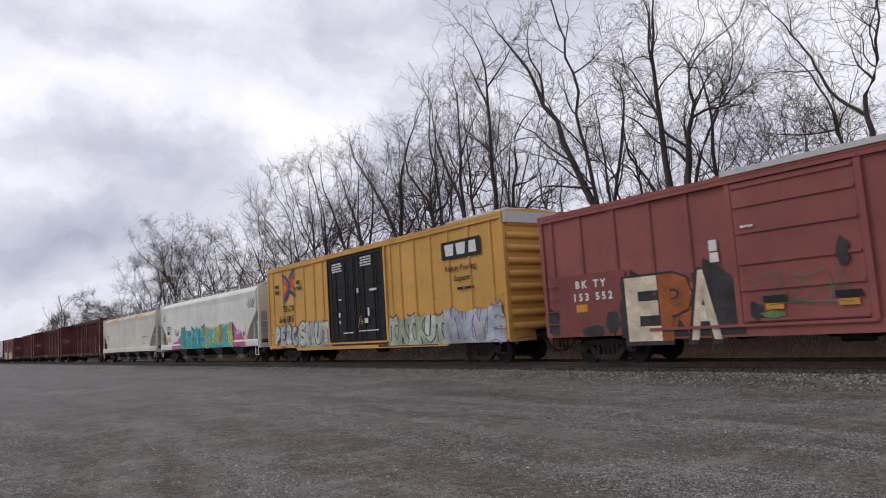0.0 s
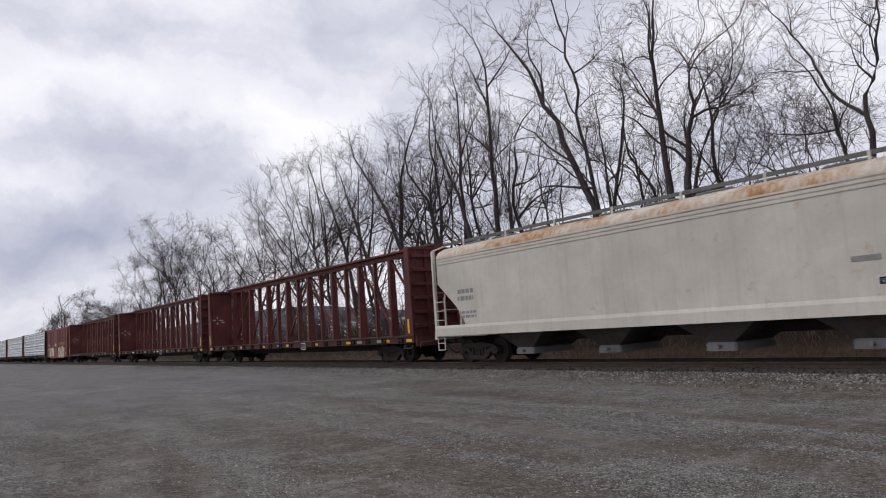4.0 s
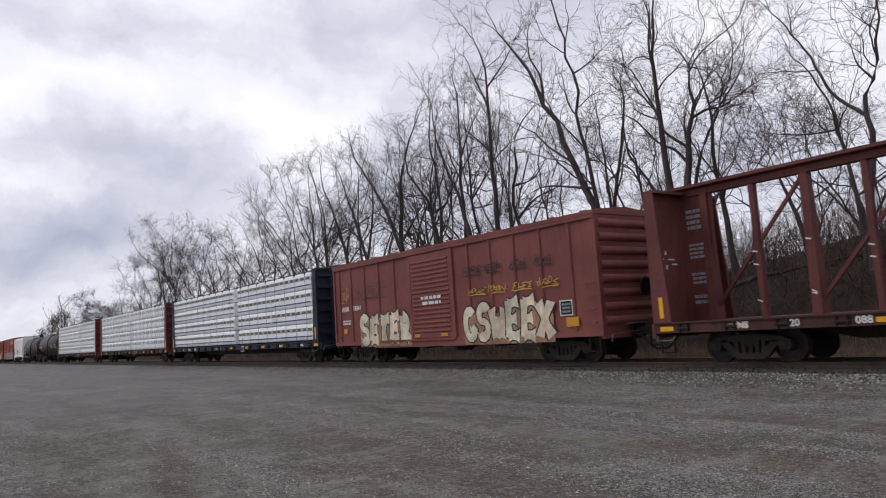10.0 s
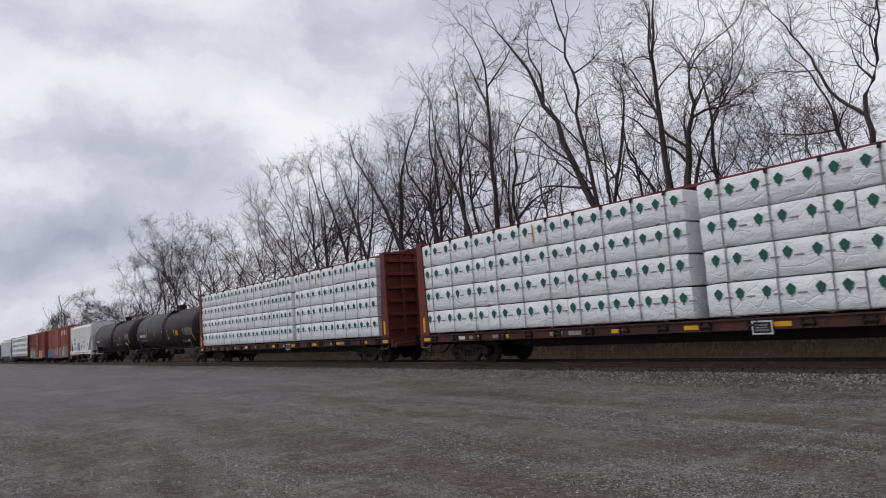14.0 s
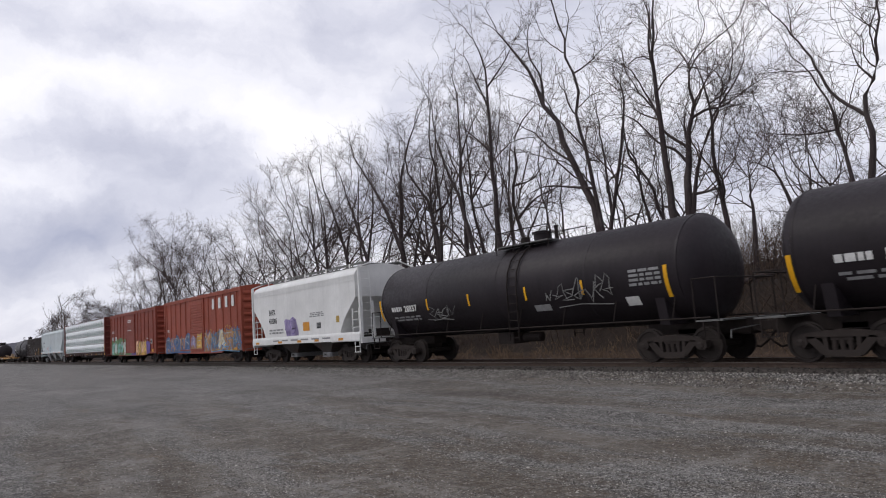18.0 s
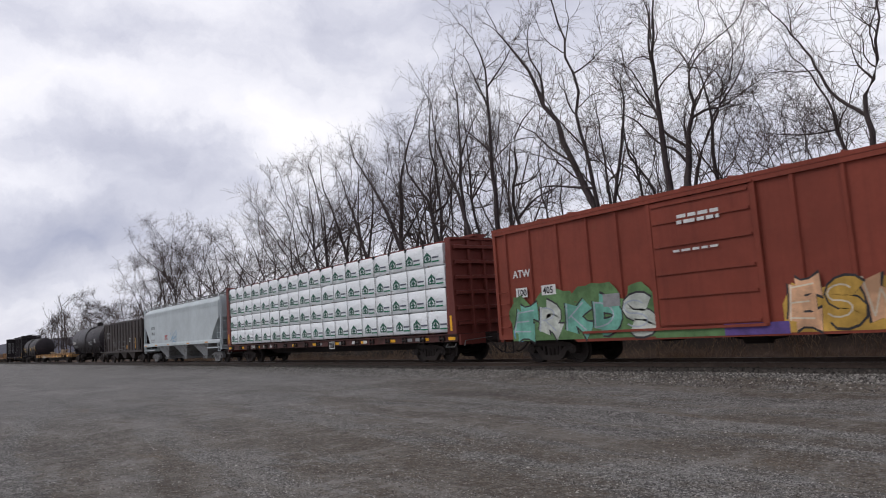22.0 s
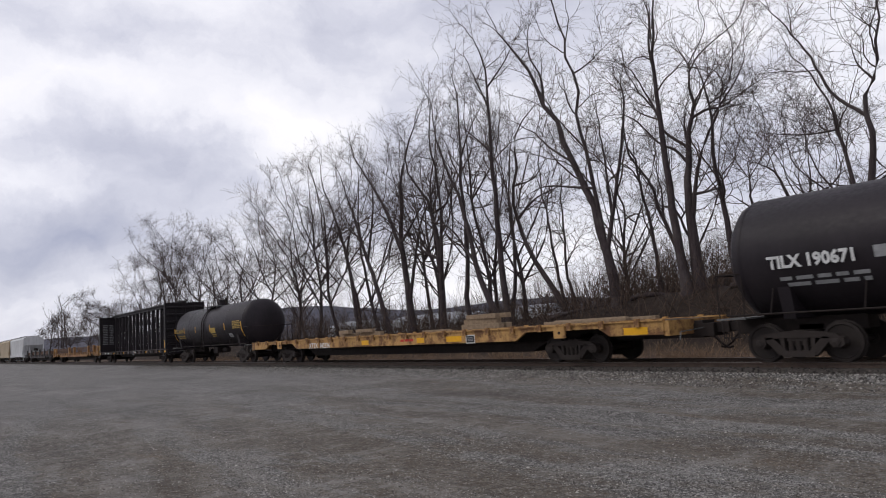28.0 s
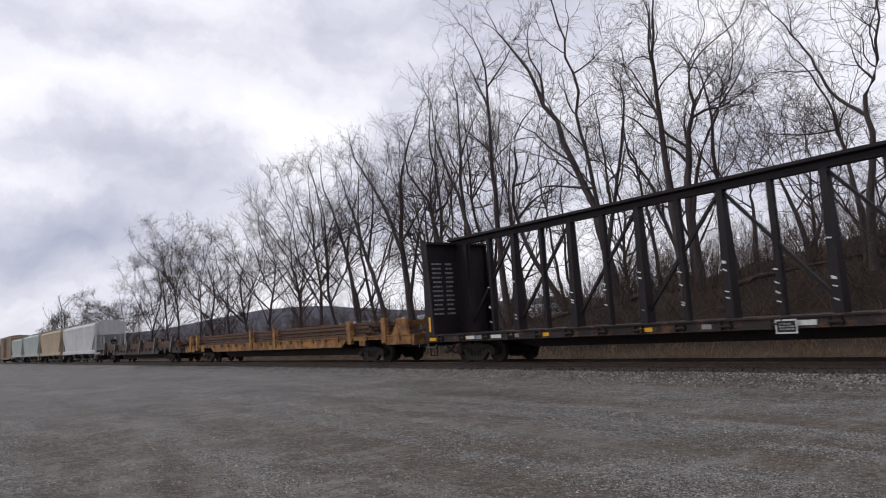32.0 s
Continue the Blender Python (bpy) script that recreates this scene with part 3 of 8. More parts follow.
grow_tree(-19.6, 24.5, 106, [(0.21, (0, 0), (-0.4, 2.6), (-0.7, 3.5), (-0.8, 4.5), (-2.2, 7.6), (-2.6, 9), (-3.3, 10), (-3.9, 11.4), (-4.6, 12.6), (-6.3, 14.8)),
                            (0.11, (-0.3, 2.4), (-0.7, 6.2), (-1, 7.6), (-1.1, 8.8), (-1, 10.3), (-1.4, 11.5), (-1.5, 12.7), (-2.3, 15.2)),
                            (0.11, (-0.2, 2.5), (0.9, 7.1), (1.1, 8.3), (1.1, 9.3)),
                            (0.09, (-0.2, 3.8), (-0.1, 6.7), (-0.2, 8.7)),
                            (0.07, (-1, 5.2), (-3.5, 6), (-4.7, 5.9)),
                            (0.07, (-1.7, 6.3), (-3.1, 7.7), (-3.8, 8.6), (-4.9, 9.4)),
                            (0.06, (-1, 10.3), (0.7, 11.2)),
                            (0.07, (-3.2, 9.9), (-3.2, 11.3), (-3.8, 12.6), (-3.8, 13.8))])
grow_tree(-24.9, 27.0, 107, [(0.10, (0, 0), (-0.7, 4), (-1.1, 7), (-1.6, 8.2)),
                            (0.07, (-1, 6.7), (0.2, 7.5), (0.1, 8.7))])
grow_tree(-24.7, 27.3, 108, [(0.09, (0, 0), (-0.1, 1.7), (-0.4, 2.8), (-0.4, 7.8), (0.3, 8.7))])
grow_tree(-23.8, 26.0, 109, [(0.16, (0, 0), (-0.5, 0.9), (-2.4, 3.6), (-3, 4.8), (-3.4, 5.9), (-3.5, 7.2), (-3.2, 8.7), (-3.3, 9.8), (-2.7, 10.7), (-1.7, 11.4)),
                            (0.09, (-3.4, 5.7), (-1.9, 6.5), (-0.2, 6.8)),
                            (0.06, (-3.4, 7.6), (-1.9, 7.6), (-1, 8.3))])
grow_tree(-27.8, 25.6, 110, [(0.12, (0, 0), (0.6, 2.3), (0.8, 5.6), (0.7, 7.1), (-0.4, 9.5)),
                            (0.06, (0.6, 2.9), (1.7, 3.5), (2.5, 4.4), (3, 5.5))])
grow_tree(-27.2, 25.1, 111, [(0.18, (0, 0), (-0.4, 2.6), (-0.6, 9.1), (-0.3, 14.1), (-1.2, 16.6)),
                            (0.09, (-0.2, 13.9), (0.8, 14.4), (1.5, 15.1)),
                            (0.10, (-0.6, 12.1), (-2.3, 15.6)),
                            (0.08, (-0.6, 9.8), (-3, 11.6))])
grow_tree(-27.7, 25.0, 112, [(0.17, (0, 0), (-1.8, 3.2), (-3, 7.7), (-5.1, 11.9), (-5.2, 13.8)),
                            (0.08, (-2.1, 4), (-4.3, 6.1), (-6.8, 6.9))])
grow_tree(-31.1, 25.8, 113, [(0.15, (0, 0), (-0.5, 2.1), (-0.3, 4.3), (-0.4, 12.4), (-0.5, 14.4), (-0.9, 15.6)),
                            (0.08, (-0.5, 10.8), (1.7, 13))])
grow_tree(-34.2, 26.0, 114, [(0.19, (0, 0), (0.3, 4.8), (-0.1, 8.1), (-2, 10.6), (-1.8, 12.4)),
                            (0.11, (0.3, 4.6), (-1.5, 5.4), (-2.7, 6.6), (-3.8, 7.2)),
                            (0.12, (0.4, 4.1), (0.8, 7.5), (0.7, 10), (0.2, 12.1), (0.6, 14)),
                            (0.09, (-0, 7.5), (1.6, 8.1), (1.2, 9.6))])
grow_tree(-36.7, 25.5, 115, [(0.23, (0, 0), (-0.5, 6.3), (0.1, 8.4), (0.4, 10.6), (2.2, 13.1)),
                            (0.15, (-0.5, 5.4), (-2.2, 8.8), (-5.3, 12.8)),
                            (0.12, (-0.1, 1.9), (1.3, 6.4), (2, 7.7), (3.2, 8.9)),
                            (0.09, (-0.4, 6.1), (2.3, 8.4))])
grow_tree(-40.1, 26.0, 116, [(0.18, (0, 0), (-1.9, 4.2), (-4.5, 9.1), (-5.8, 12.6)),
                            (0.12, (-2.6, 5.5), (-1.4, 9.8), (-1.8, 11.5)),
                            (0.11, (-3.2, 6.8), (-5.2, 8.1), (-6.3, 9.4))])
grow_tree(-45.8, 27.0, 117, [(0.17, (0, 0), (-1.3, 5.5), (-2.2, 7.9), (-4.6, 12.4), (-4.9, 14.4)),
                            (0.13, (-1.7, 6.7), (1.4, 13)),
                            (0.12, (-2.2, 7.9), (-6.3, 9.9))])
# the smaller ones between them and behind: x, y, height, seed, stems
for x, y, h, seed, count in ((-10.6, 27.5, 7.5, 301, 3), (-13, 28.5, 6.5, 302, 3), (-17.6, 28, 9.0, 303, 2), (-21.5, 28, 10.5, 304, 2), (-22.8, 29.5, 9, 305, 2),
                             (-30, 29, 13.5, 306, 3), (-33, 29.5, 14, 307, 3), (-38.5, 29, 14.5, 308, 3), (-43, 27, 15.2, 309, 4), (-42, 31, 15, 310, 3), (-35.5, 27, 16.5, 311, 3), (-31.5, 27.5, 16.8, 312, 3)):
    vase_tree(x, y, h, seed, count, 0.32, 0.9, 0.09 if h < 12 else 0.13)
# the tree line that runs off along the track, crowns fanned out across it: x, y, height, seed, stems, spread, turn
for x, y, h, seed, count, spread, turn in ((-49, 27, 16.8, 321, 5, 0.34, 0.5), (-53.5, 27.5, 16.6, 322, 6, 0.34, 1.0), (-58.5, 28, 14.8, 323, 6, 0.36, 1.1), (-63.5, 27.5, 13.6, 324, 7, 0.40, 1.3),
                                           (-70, 28, 12.8, 325, 8, 0.44, 1.4), (-78.5, 27.5, 12.8, 326, 8, 0.50, 1.5), (-86, 28, 14.0, 327, 6, 0.26, 1.4), (-92.5, 27.5, 19.6, 328, 7, 0.22, 1.5), (-98, 28, 15.2, 329, 6, 0.24, 1.6),
                                           (-105, 27.5, 14.0, 330, 7, 0.34, 1.4), (-122, 28, 11.2, 332, 8, 0.52, 1.5), (-140, 28, 9.8, 333, 6, 0.50, 1.4), (-154, 28.5, 9.6, 334, 6, 0.48, 1.5), (-170, 28, 8.4, 335, 6, 0.5, 1.4), (-184, 29, 7.4, 336, 6, 0.5, 1.5),
                                           (-56, 33, 13.5, 337, 4, 0.36, 0.9), (-67, 33, 11.5, 338, 4, 0.4, 1.2), (-88, 33, 12.5, 340, 4, 0.4, 1.4), (-147, 33, 8.5, 343, 5, 0.5, 1.5)):
    vase_tree(x, y, h, seed, count, spread, 0.82, 0.135, turn, 1.3)


# ---------------------------------------------------------------- paints and metals of the train
RED_BOX = painted("faded_red_enamel", (0.185, 0.060, 0.052), 0.35, 0.35, fade=1.35)
PINK_BOX = painted("sun_bleached_red_enamel", (0.255, 0.084, 0.074), 0.2, 0.2, fade=1.25)
ORANGE_RED = painted("bright_oxide_red_enamel", (0.28, 0.068, 0.042), 0.2, 0.3, fade=1.2)
BROWN_RED = painted("oxide_red_enamel", (0.215, 0.048, 0.030), 0.3, 0.4, fade=1.25)
BEAM_RED = painted("rusty_red_primer", (0.108, 0.034, 0.031), 0.6, 0.5, fade=1.7, rust_at=0.54, rust_colour=(0.10, 0.05, 0.035))
LOAD_RED = painted("dark_red_primer", (0.145, 0.038, 0.030), 0.4, 0.4, fade=1.3)
YELLOW_BOX = painted("golden_yellow_enamel", (0.60, 0.333, 0.088), 0.25, 0.25, fade=1.15)
YELLOW_FLAT = painted("weathered_yellow_enamel", (0.46, 0.265, 0.095), 0.9, 0.7, fade=1.2, rust_at=0.46, rust_colour=(0.13, 0.06, 0.03))
RUSTY_FLAT = painted("rust_streaked_yellow_enamel", (0.33, 0.17, 0.055), 0.85, 0.7, fade=1.25, rust_at=0.44, rust_colour=(0.12, 0.06, 0.032))
GREY_HOPPER = painted("warm_grey_enamel", (0.70, 0.695, 0.635), 0.2, 0.25, fade=1.15)
RUSTY_HOPPER = painted("cream_grey_enamel", (0.61, 0.575, 0.50), 0.45, 0.3, fade=1.15, rust_colour=(0.36, 0.17, 0.07))
WHITE_HOPPER = painted("white_enamel", (0.74, 0.74, 0.72), 0.1, 0.2, fade=1.08)
BLUE_HOPPER = painted("pale_blue_grey_enamel", (0.50, 0.55, 0.56), 0.1, 0.15, fade=1.1)
TAN_HOPPER = painted("tan_enamel", (0.37, 0.29, 0.19), 0.5, 0.5, fade=1.2)
GREEN_HOPPER = painted("grey_green_enamel", (0.33, 0.36, 0.33), 0.3, 0.35, fade=1.2)
BLACK_TANK = painted("black_tank_enamel", (0.0185, 0.0150, 0.0172), 0.25, 0.3, rough=0.42, rust_colour=(0.035, 0.027, 0.022), fade=1.7, dust=0.15)
BLACK_BEAM = painted("dull_black_enamel", (0.0190, 0.0155, 0.0172), 0.3, 0.3, rust_colour=(0.035, 0.021, 0.016), fade=1.6)
BLUE_BEAM = painted("navy_blue_enamel", (0.022, 0.027, 0.045), 0.3, 0.4, rust_colour=(0.06, 0.04, 0.03), fade=1.5)
COAL_BROWN = painted("brown_black_enamel", (0.040, 0.031, 0.028), 0.7, 0.5, rust_colour=(0.09, 0.05, 0.035), fade=1.6)
DOOR_BLACK = painted("black_door_enamel", (0.0125, 0.0115, 0.0125), 0.15, 0.25, fade=1.6)
ROOF_SILVER = painted("galvanised_roof", (0.50, 0.50, 0.49), 0.3, 0.3, fade=1.2)
# outlet sheets: grime plus the shade under the body, both in the colour
BAY_GRIME_SHADE = painted("grimed_shaded_outlet_sheet", (0.060, 0.054, 0.050), 0.7, 0.7, rust_colour=(0.07, 0.04, 0.03), fade=1.5, rust_at=0.48)
PALE_BAY = painted("dusty_pale_outlet_sheet", (0.34, 0.35, 0.35), 0.6, 0.7, rust_colour=(0.12, 0.09, 0.07), fade=1.2, rust_at=0.5)
TRUCK = painted("grimy_cast_steel", (0.034, 0.027, 0.024), 0.5, 0.3, rough=0.75, rust_colour=(0.11, 0.06, 0.04), fade=1.6)
TRUCK_GREY = painted("grey_cast_steel", (0.20, 0.20, 0.20), 0.4, 0.3, rough=0.7, fade=1.3)
WHEEL = plain("worn_wheel_steel", (0.036, 0.029, 0.026), 0.65, 0.2, 0.3)
GEAR = plain("black_running_gear", (0.027, 0.0205, 0.0185), 0.75, 0.1)
STEEL = plain("bare_rail_steel", (0.085, 0.062, 0.050), 0.55, 0.5)
GRATING = plain("grey_steel_grating", (0.16, 0.16, 0.155), 0.6, 0.5)
INK_WHITE = plain("white_stencil_paint", (0.66, 0.66, 0.64), 0.6, var=0.2)
INK_BLACK = plain("black_stencil_paint", (0.020, 0.020, 0.022), 0.6)
INK_GREY = plain("grey_stencil_paint", (0.27, 0.27, 0.27), 0.6)
INK_YELLOW = plain("ochre_stencil_paint", (0.42, 0.285, 0.07), 0.6)
REFLECTOR = plain("yellow_reflective_tape", (0.78, 0.40, 0.02), 0.4, var=0.1)
LABEL_ORANGE = plain("orange_label", (0.58, 0.255, 0.03), 0.5, var=0.12)
MARK_BLUE = plain("blue_print", (0.030, 0.062, 0.19), 0.5, var=0.1)
MARK_RED = plain("red_print", (0.55, 0.05, 0.035), 0.5, var=0.1)
MARK_GREEN = plain("green_print", (0.010, 0.17, 0.085), 0.5, var=0.1)
MARK_DARK = plain("dark_green_print", (0.028, 0.115, 0.080), 0.5, var=0.15)
MARK_INK = plain("slate_print", (0.11, 0.12, 0.15), 0.5, var=0.1)
MARK_OCHRE = plain("ochre_print", (0.55, 0.40, 0.16), 0.5, var=0.1)
WOOD = plain("weathered_timber", (0.26, 0.19, 0.125), 0.85, var=0.35, scale=9)
OLD_WOOD = plain("grey_brown_planks", (0.17, 0.135, 0.105), 0.9, var=0.35, scale=9)
RUST_STEEL = plain("rusty_brown_steel", (0.115, 0.067, 0.046), 0.8, 0.2, 0.35)
def sprayed(name, base):
    """Spray paint: soft fades between two tones, thin places and grime."""
    x = Nodes(name)
    f = x.noise(1.5, 4, 0.6)
    col = x.mix(x.fit(f, 0.35, 0.65), shade(base, 0.62), shade(base, 1.25))
    col = x.mix(x.math("MULTIPLY", x.fit(x.noise(1.0, 5, 0.7, stretch=(5, 5, 0.5)), 0.5, 0.75), 0.45), col, shade(base, 0.4))
    col = x.mix(x.math("MULTIPLY", x.fit(x.noise(7, 6, 0.7), 0.52, 0.68), 0.5), col, shade(base, 0.55))
    return x.done(col, 0.6)


SPRAY = {k: sprayed("spray_" + k, c) for k, c in {
    "cream": (0.66, 0.56, 0.42), "rust": (0.33, 0.105, 0.035), "charcoal": (0.045, 0.042, 0.045), "teal": (0.05, 0.36, 0.36),
    "olive": (0.33, 0.33, 0.12), "pink": (0.52, 0.13, 0.26), "pale": (0.50, 0.53, 0.47), "silver": (0.42, 0.44, 0.44), "sage": (0.38, 0.42, 0.30),
    "mint": (0.17, 0.42, 0.33), "green": (0.06, 0.20, 0.10), "peach": (0.66, 0.38, 0.22), "gold": (0.55, 0.33, 0.07), "violet": (0.13, 0.08, 0.27),
    "sky": (0.10, 0.29, 0.50), "clay": (0.34, 0.19, 0.11), "blue": (0.05, 0.12, 0.30), "lime": (0.38, 0.42, 0.10), "grape": (0.19, 0.14, 0.34), "shell": (0.60, 0.57, 0.44), "mist": (0.38, 0.42, 0.47), "ash": (0.15, 0.15, 0.145), "plum": (0.30, 0.25, 0.42), "moss": (0.12, 0.22, 0.09), "slate": (0.12, 0.155, 0.23)}.items()}


def wrap_material():
    """White woven plastic round the timber: creases that catch the light."""
    x = Nodes("white_plastic_wrap")
    r = x.random()
    shift = x.n("ShaderNodeVectorMath")
    x.to(x.co, shift.inputs[0])
    mul = x.n("ShaderNodeVectorMath")
    mul.operation = "SCALE"
    mul.inputs[0].default_value = (37, 11, 23)
    x.to(r, mul.inputs["Scale"])
    x.to(mul.outputs[0], shift.inputs[1])
    co = shift.outputs[0]
    crease = x.noise(2.2, 5, 0.55, stretch=(0.6, 1, 1.2), co=co)
    fold = x.cells(2.4, "DISTANCE_TO_EDGE", co=co)
    h = x.math("ADD", crease, x.math("MULTIPLY", x.fit(fold, 0.0, 0.05), 0.10))
    col = x.mix(x.fit(x.noise(0.8, 4, co=co), 0.3, 0.7), (0.76, 0.79, 0.80), (0.84, 0.86, 0.865))
    col = x.mix(x.math("MULTIPLY", x.fit(x.noise(4, 5, co=co), 0.55, 0.75), 0.25), col, (0.52, 0.51, 0.49))
    return x.done(col, 0.40, 0, h, 0.15, 0.62, 0.4)


WRAP = wrap_material()
CACHE = {}


def shared(key, make, material=None, smooth=0):
    """A mesh that alike pieces share."""
    if key not in CACHE:
        CACHE[key] = make().mesh(key if isinstance(key, str) else key[0], material, smooth)
    return CACHE[key]


# ---------------------------------------------------------------- running gear
WHEELS = []


def side_frame_geo():
    g = Geo()
    y0, y1 = -0.08, 0.08
    g.prism([(-1.02, 0.50), (-0.86, 0.62), (-0.35, 0.69), (0.35, 0.69), (0.86, 0.62), (1.02, 0.50), (0.84, 0.50), (0.36, 0.54), (-0.36, 0.54), (-0.84, 0.50)], "y", y0, y1)
    for s in (-1, 1):
        g.prism([(s * 0.80, 0.54), (s * 0.57, 0.56), (s * 0.24, 0.22), (s * 0.42, 0.14)], "y", y0, y1)
        g.prism([(s * 0.42, 0.62), (s * 0.31, 0.62), (s * 0.29, 0.20), (s * 0.36, 0.20)], "y", y0 + 0.015, y1 - 0.015)
        g.prism([(s * 0.74, 0.56), (s * 1.03, 0.54), (s * 1.05, 0.38), (s * 0.97, 0.31), (s * 0.80, 0.31), (s * 0.72, 0.40)], "y", -0.11, 0.10)
    g.prism([(-0.44, 0.25), (0.44, 0.25), (0.36, 0.11), (-0.36, 0.11)], "y", y0 - 0.01, y1 + 0.01)
    g.box(-0.24, 0.24, -0.05, 0.12, 0.47, 0.61)
    for x in (-0.17, 0.0, 0.17):
        g.rod((x, 0, 0.20), (x, 0, 0.49), 0.062, 8)
    return g


def wheelset_geo(r):
    g = Geo()
    for s in (-1, 1):
        a = [(0.685, r + 0.028), (0.715, r + 0.028), (0.722, r), (0.82, r - 0.006), (0.825, r - 0.07), (0.80, r - 0.085), (0.785, 0.16), (0.82, 0.14), (0.82, 0.09)]
        b = [(0.69, 0.09), (0.69, 0.15), (0.73, 0.17), (0.70, r - 0.08), (0.685, r - 0.03)]
        g.lathe([(s * u, v) for u, v in b + a], "y", 16)
    g.lathe([(-1.05, 0.065), (-0.8, 0.075), (-0.5, 0.085), (0.5, 0.085), (0.8, 0.075), (1.05, 0.065)], "y", 10)
    # the bearing caps with their three bolts
    for s in (-1, 1):
        g.lathe([(s * 1.04, 0.10), (s * 1.12, 0.095), (s * 1.135, 0.05)], "y", 12)
        for k in range(3):
            a = 2.1 * k
            g.rod((0.06 * math.cos(a), s * 1.12, 0.06 * math.sin(a)), (0.06 * math.cos(a), s * 1.15, 0.06 * math.sin(a)), 0.016, 6)
    return g


def add_truck(car, x, r=0.42, material=None, base=0.88):
    """A four-wheel truck: bolster with two cast side frames and two wheelsets, which roll."""
    mat = material or TRUCK
    truck = part("truck", shared(("bolster", mat.name), lambda: Geo().bevelled(-0.2, 0.2, -1.0, 1.0, 0.42, 0.74, 0.03).box(-0.28, 0.28, -0.3, 0.3, 0.74, 0.86), mat), None, car, at=(x, 0, 0))
    for s in (-1, 1):
        part("side_frame", shared(("side_frame", mat.name), side_frame_geo, mat), None, truck, at=(0, s * 1.0, r - 0.42))
        ws = part("wheelset", shared(("wheelset", r), lambda: wheelset_geo(r), WHEEL, 35), None, truck, at=(s * base, 0, r))
        WHEELS.append((ws, s * base, r, car))
    part("brake_beam", shared("brake_beam", lambda: Geo().box(-0.30, -0.24, -0.72, 0.72, 0.28, 0.36).box(0.24, 0.30, -0.72, 0.72, 0.28, 0.36).bar((-0.3, 0, 0.33), (0.3, 0, 0.42), 0.05, 0.05), GEAR), None, truck)
    return truck


def add_couplers(car, L, z=0.88):
    for s in (-1, 1):
        def head():
            g = Geo().box(-0.25, 0.55, -0.12, 0.12, -0.11, 0.11)
            g.prism([(0.5, -0.14), (0.62, -0.22), (0.80, -0.20), (0.78, -0.07), (0.70, 0.0), (0.80, 0.10), (0.78, 0.20), (0.6, 0.19), (0.5, 0.13)], "z", -0.14, 0.14)
            g.box(-0.3, 0.02, -0.28, 0.28, -0.20, 0.20)
            return g
        c = part("coupler", shared("coupler", head, GEAR), None, car, at=pose(s * L / 2, 0, z, 0, 0, 0 if s > 0 else 180))
        def hose():
            g, p = Geo(), [(0.1, -0.3, -0.05), (0.35, -0.3, -0.16), (0.55, -0.22, -0.42), (0.68, -0.1, -0.55), (0.75, 0.0, -0.52)]
            for a, b in zip(p, p[1:]):
                g.rod(a, b, 0.028, 6)
            return g
        part("air_hose", shared("air_hose", hose, GEAR), None, c)
        def lever():
            g = Geo().rod((0.12, -1.35, -0.05), (0.16, -0.1, 0.02), 0.016, 5)
            return g.rod((0.12, -1.35, -0.05), (0.12, -1.4, -0.25), 0.016, 5)
        part("uncoupling_lever", shared("lever", lever, GRATING), None, c)


def ladder_geo(w, h, n, r=0.014, stiles=True):
    """A ladder in the x-z plane with n rungs."""
    g = Geo()
    if stiles:
        for x in (-w / 2, w / 2):
            g.box(x - 0.022, x + 0.022, -0.012, 0.012, 0, h)
    for i in range(n):
        z = h * (i + 0.5) / n
        g.rod((-w / 2, -0.012 if stiles else -0.07, z), (w / 2, -0.012 if stiles else -0.07, z), r, 6)
        if not stiles:
            for x in (-w / 2, w / 2):
                g.rod((x, -0.07, z), (x, 0.0, z), r, 5)
    return g


# ---------------------------------------------------------------- lettering and spray paint
def text_part(parent, words, at, height, material, name="lettering", bold=0.0, stretch=1.0, rx=90, shear=0.0):
    """Letters in the built-in font, standing on a side that faces the lot; at is their lower left corner."""
    cu = bpy.data.curves.new("letters", "FONT")
    cu.body, cu.size, cu.offset, cu.resolution_u, cu.shear = words, height * 1.42, bold, 2, shear
    tmp = bpy.data.objects.new("letters", cu)
    me = bpy.data.meshes.new_from_object(tmp)
    me.name = name
    bpy.data.objects.remove(tmp)
    bpy.data.curves.remove(cu)
    me.materials.clear()
    me.materials.append(material)
    return part(name, me, None, parent, at=pose(*at, rx) @ Matrix.Diagonal((stretch, 1, 1, 1)))


def marks(parent, y, rects, material, name="stencil"):
    """Flat painted bars on the side at y: rects of x0, x1, z0, z1."""
    g = Geo()
    for i, (x0, x1, z0, z1) in enumerate(rects):
        g.poly([(x0, y, z0), (x1, y, z0), (x1, y, z1), (x0, y, z1)], [(0, 1, 2, 3)])
    return part(name, g, material, parent)


def lines_of_marks(x0, x1, z0, z1, rows, seed, words=3):
    """Bars in rows that stand for lettering too small to read."""
    rnd = random.Random(seed)
    out = []
    h = (z1 - z0) / rows
    for k in range(rows):
        x = x0 + rnd.uniform(0, 0.1) * (x1 - x0)
        while x < x1 - 0.05:
            w = (x1 - x0) * rnd.uniform(0.12, 0.9 / words)
            out.append((x, min(x1, x + w), z1 - (k + 0.8) * h, z1 - (k + 0.2) * h))
            x += w + (x1 - x0) * 0.05
    return out


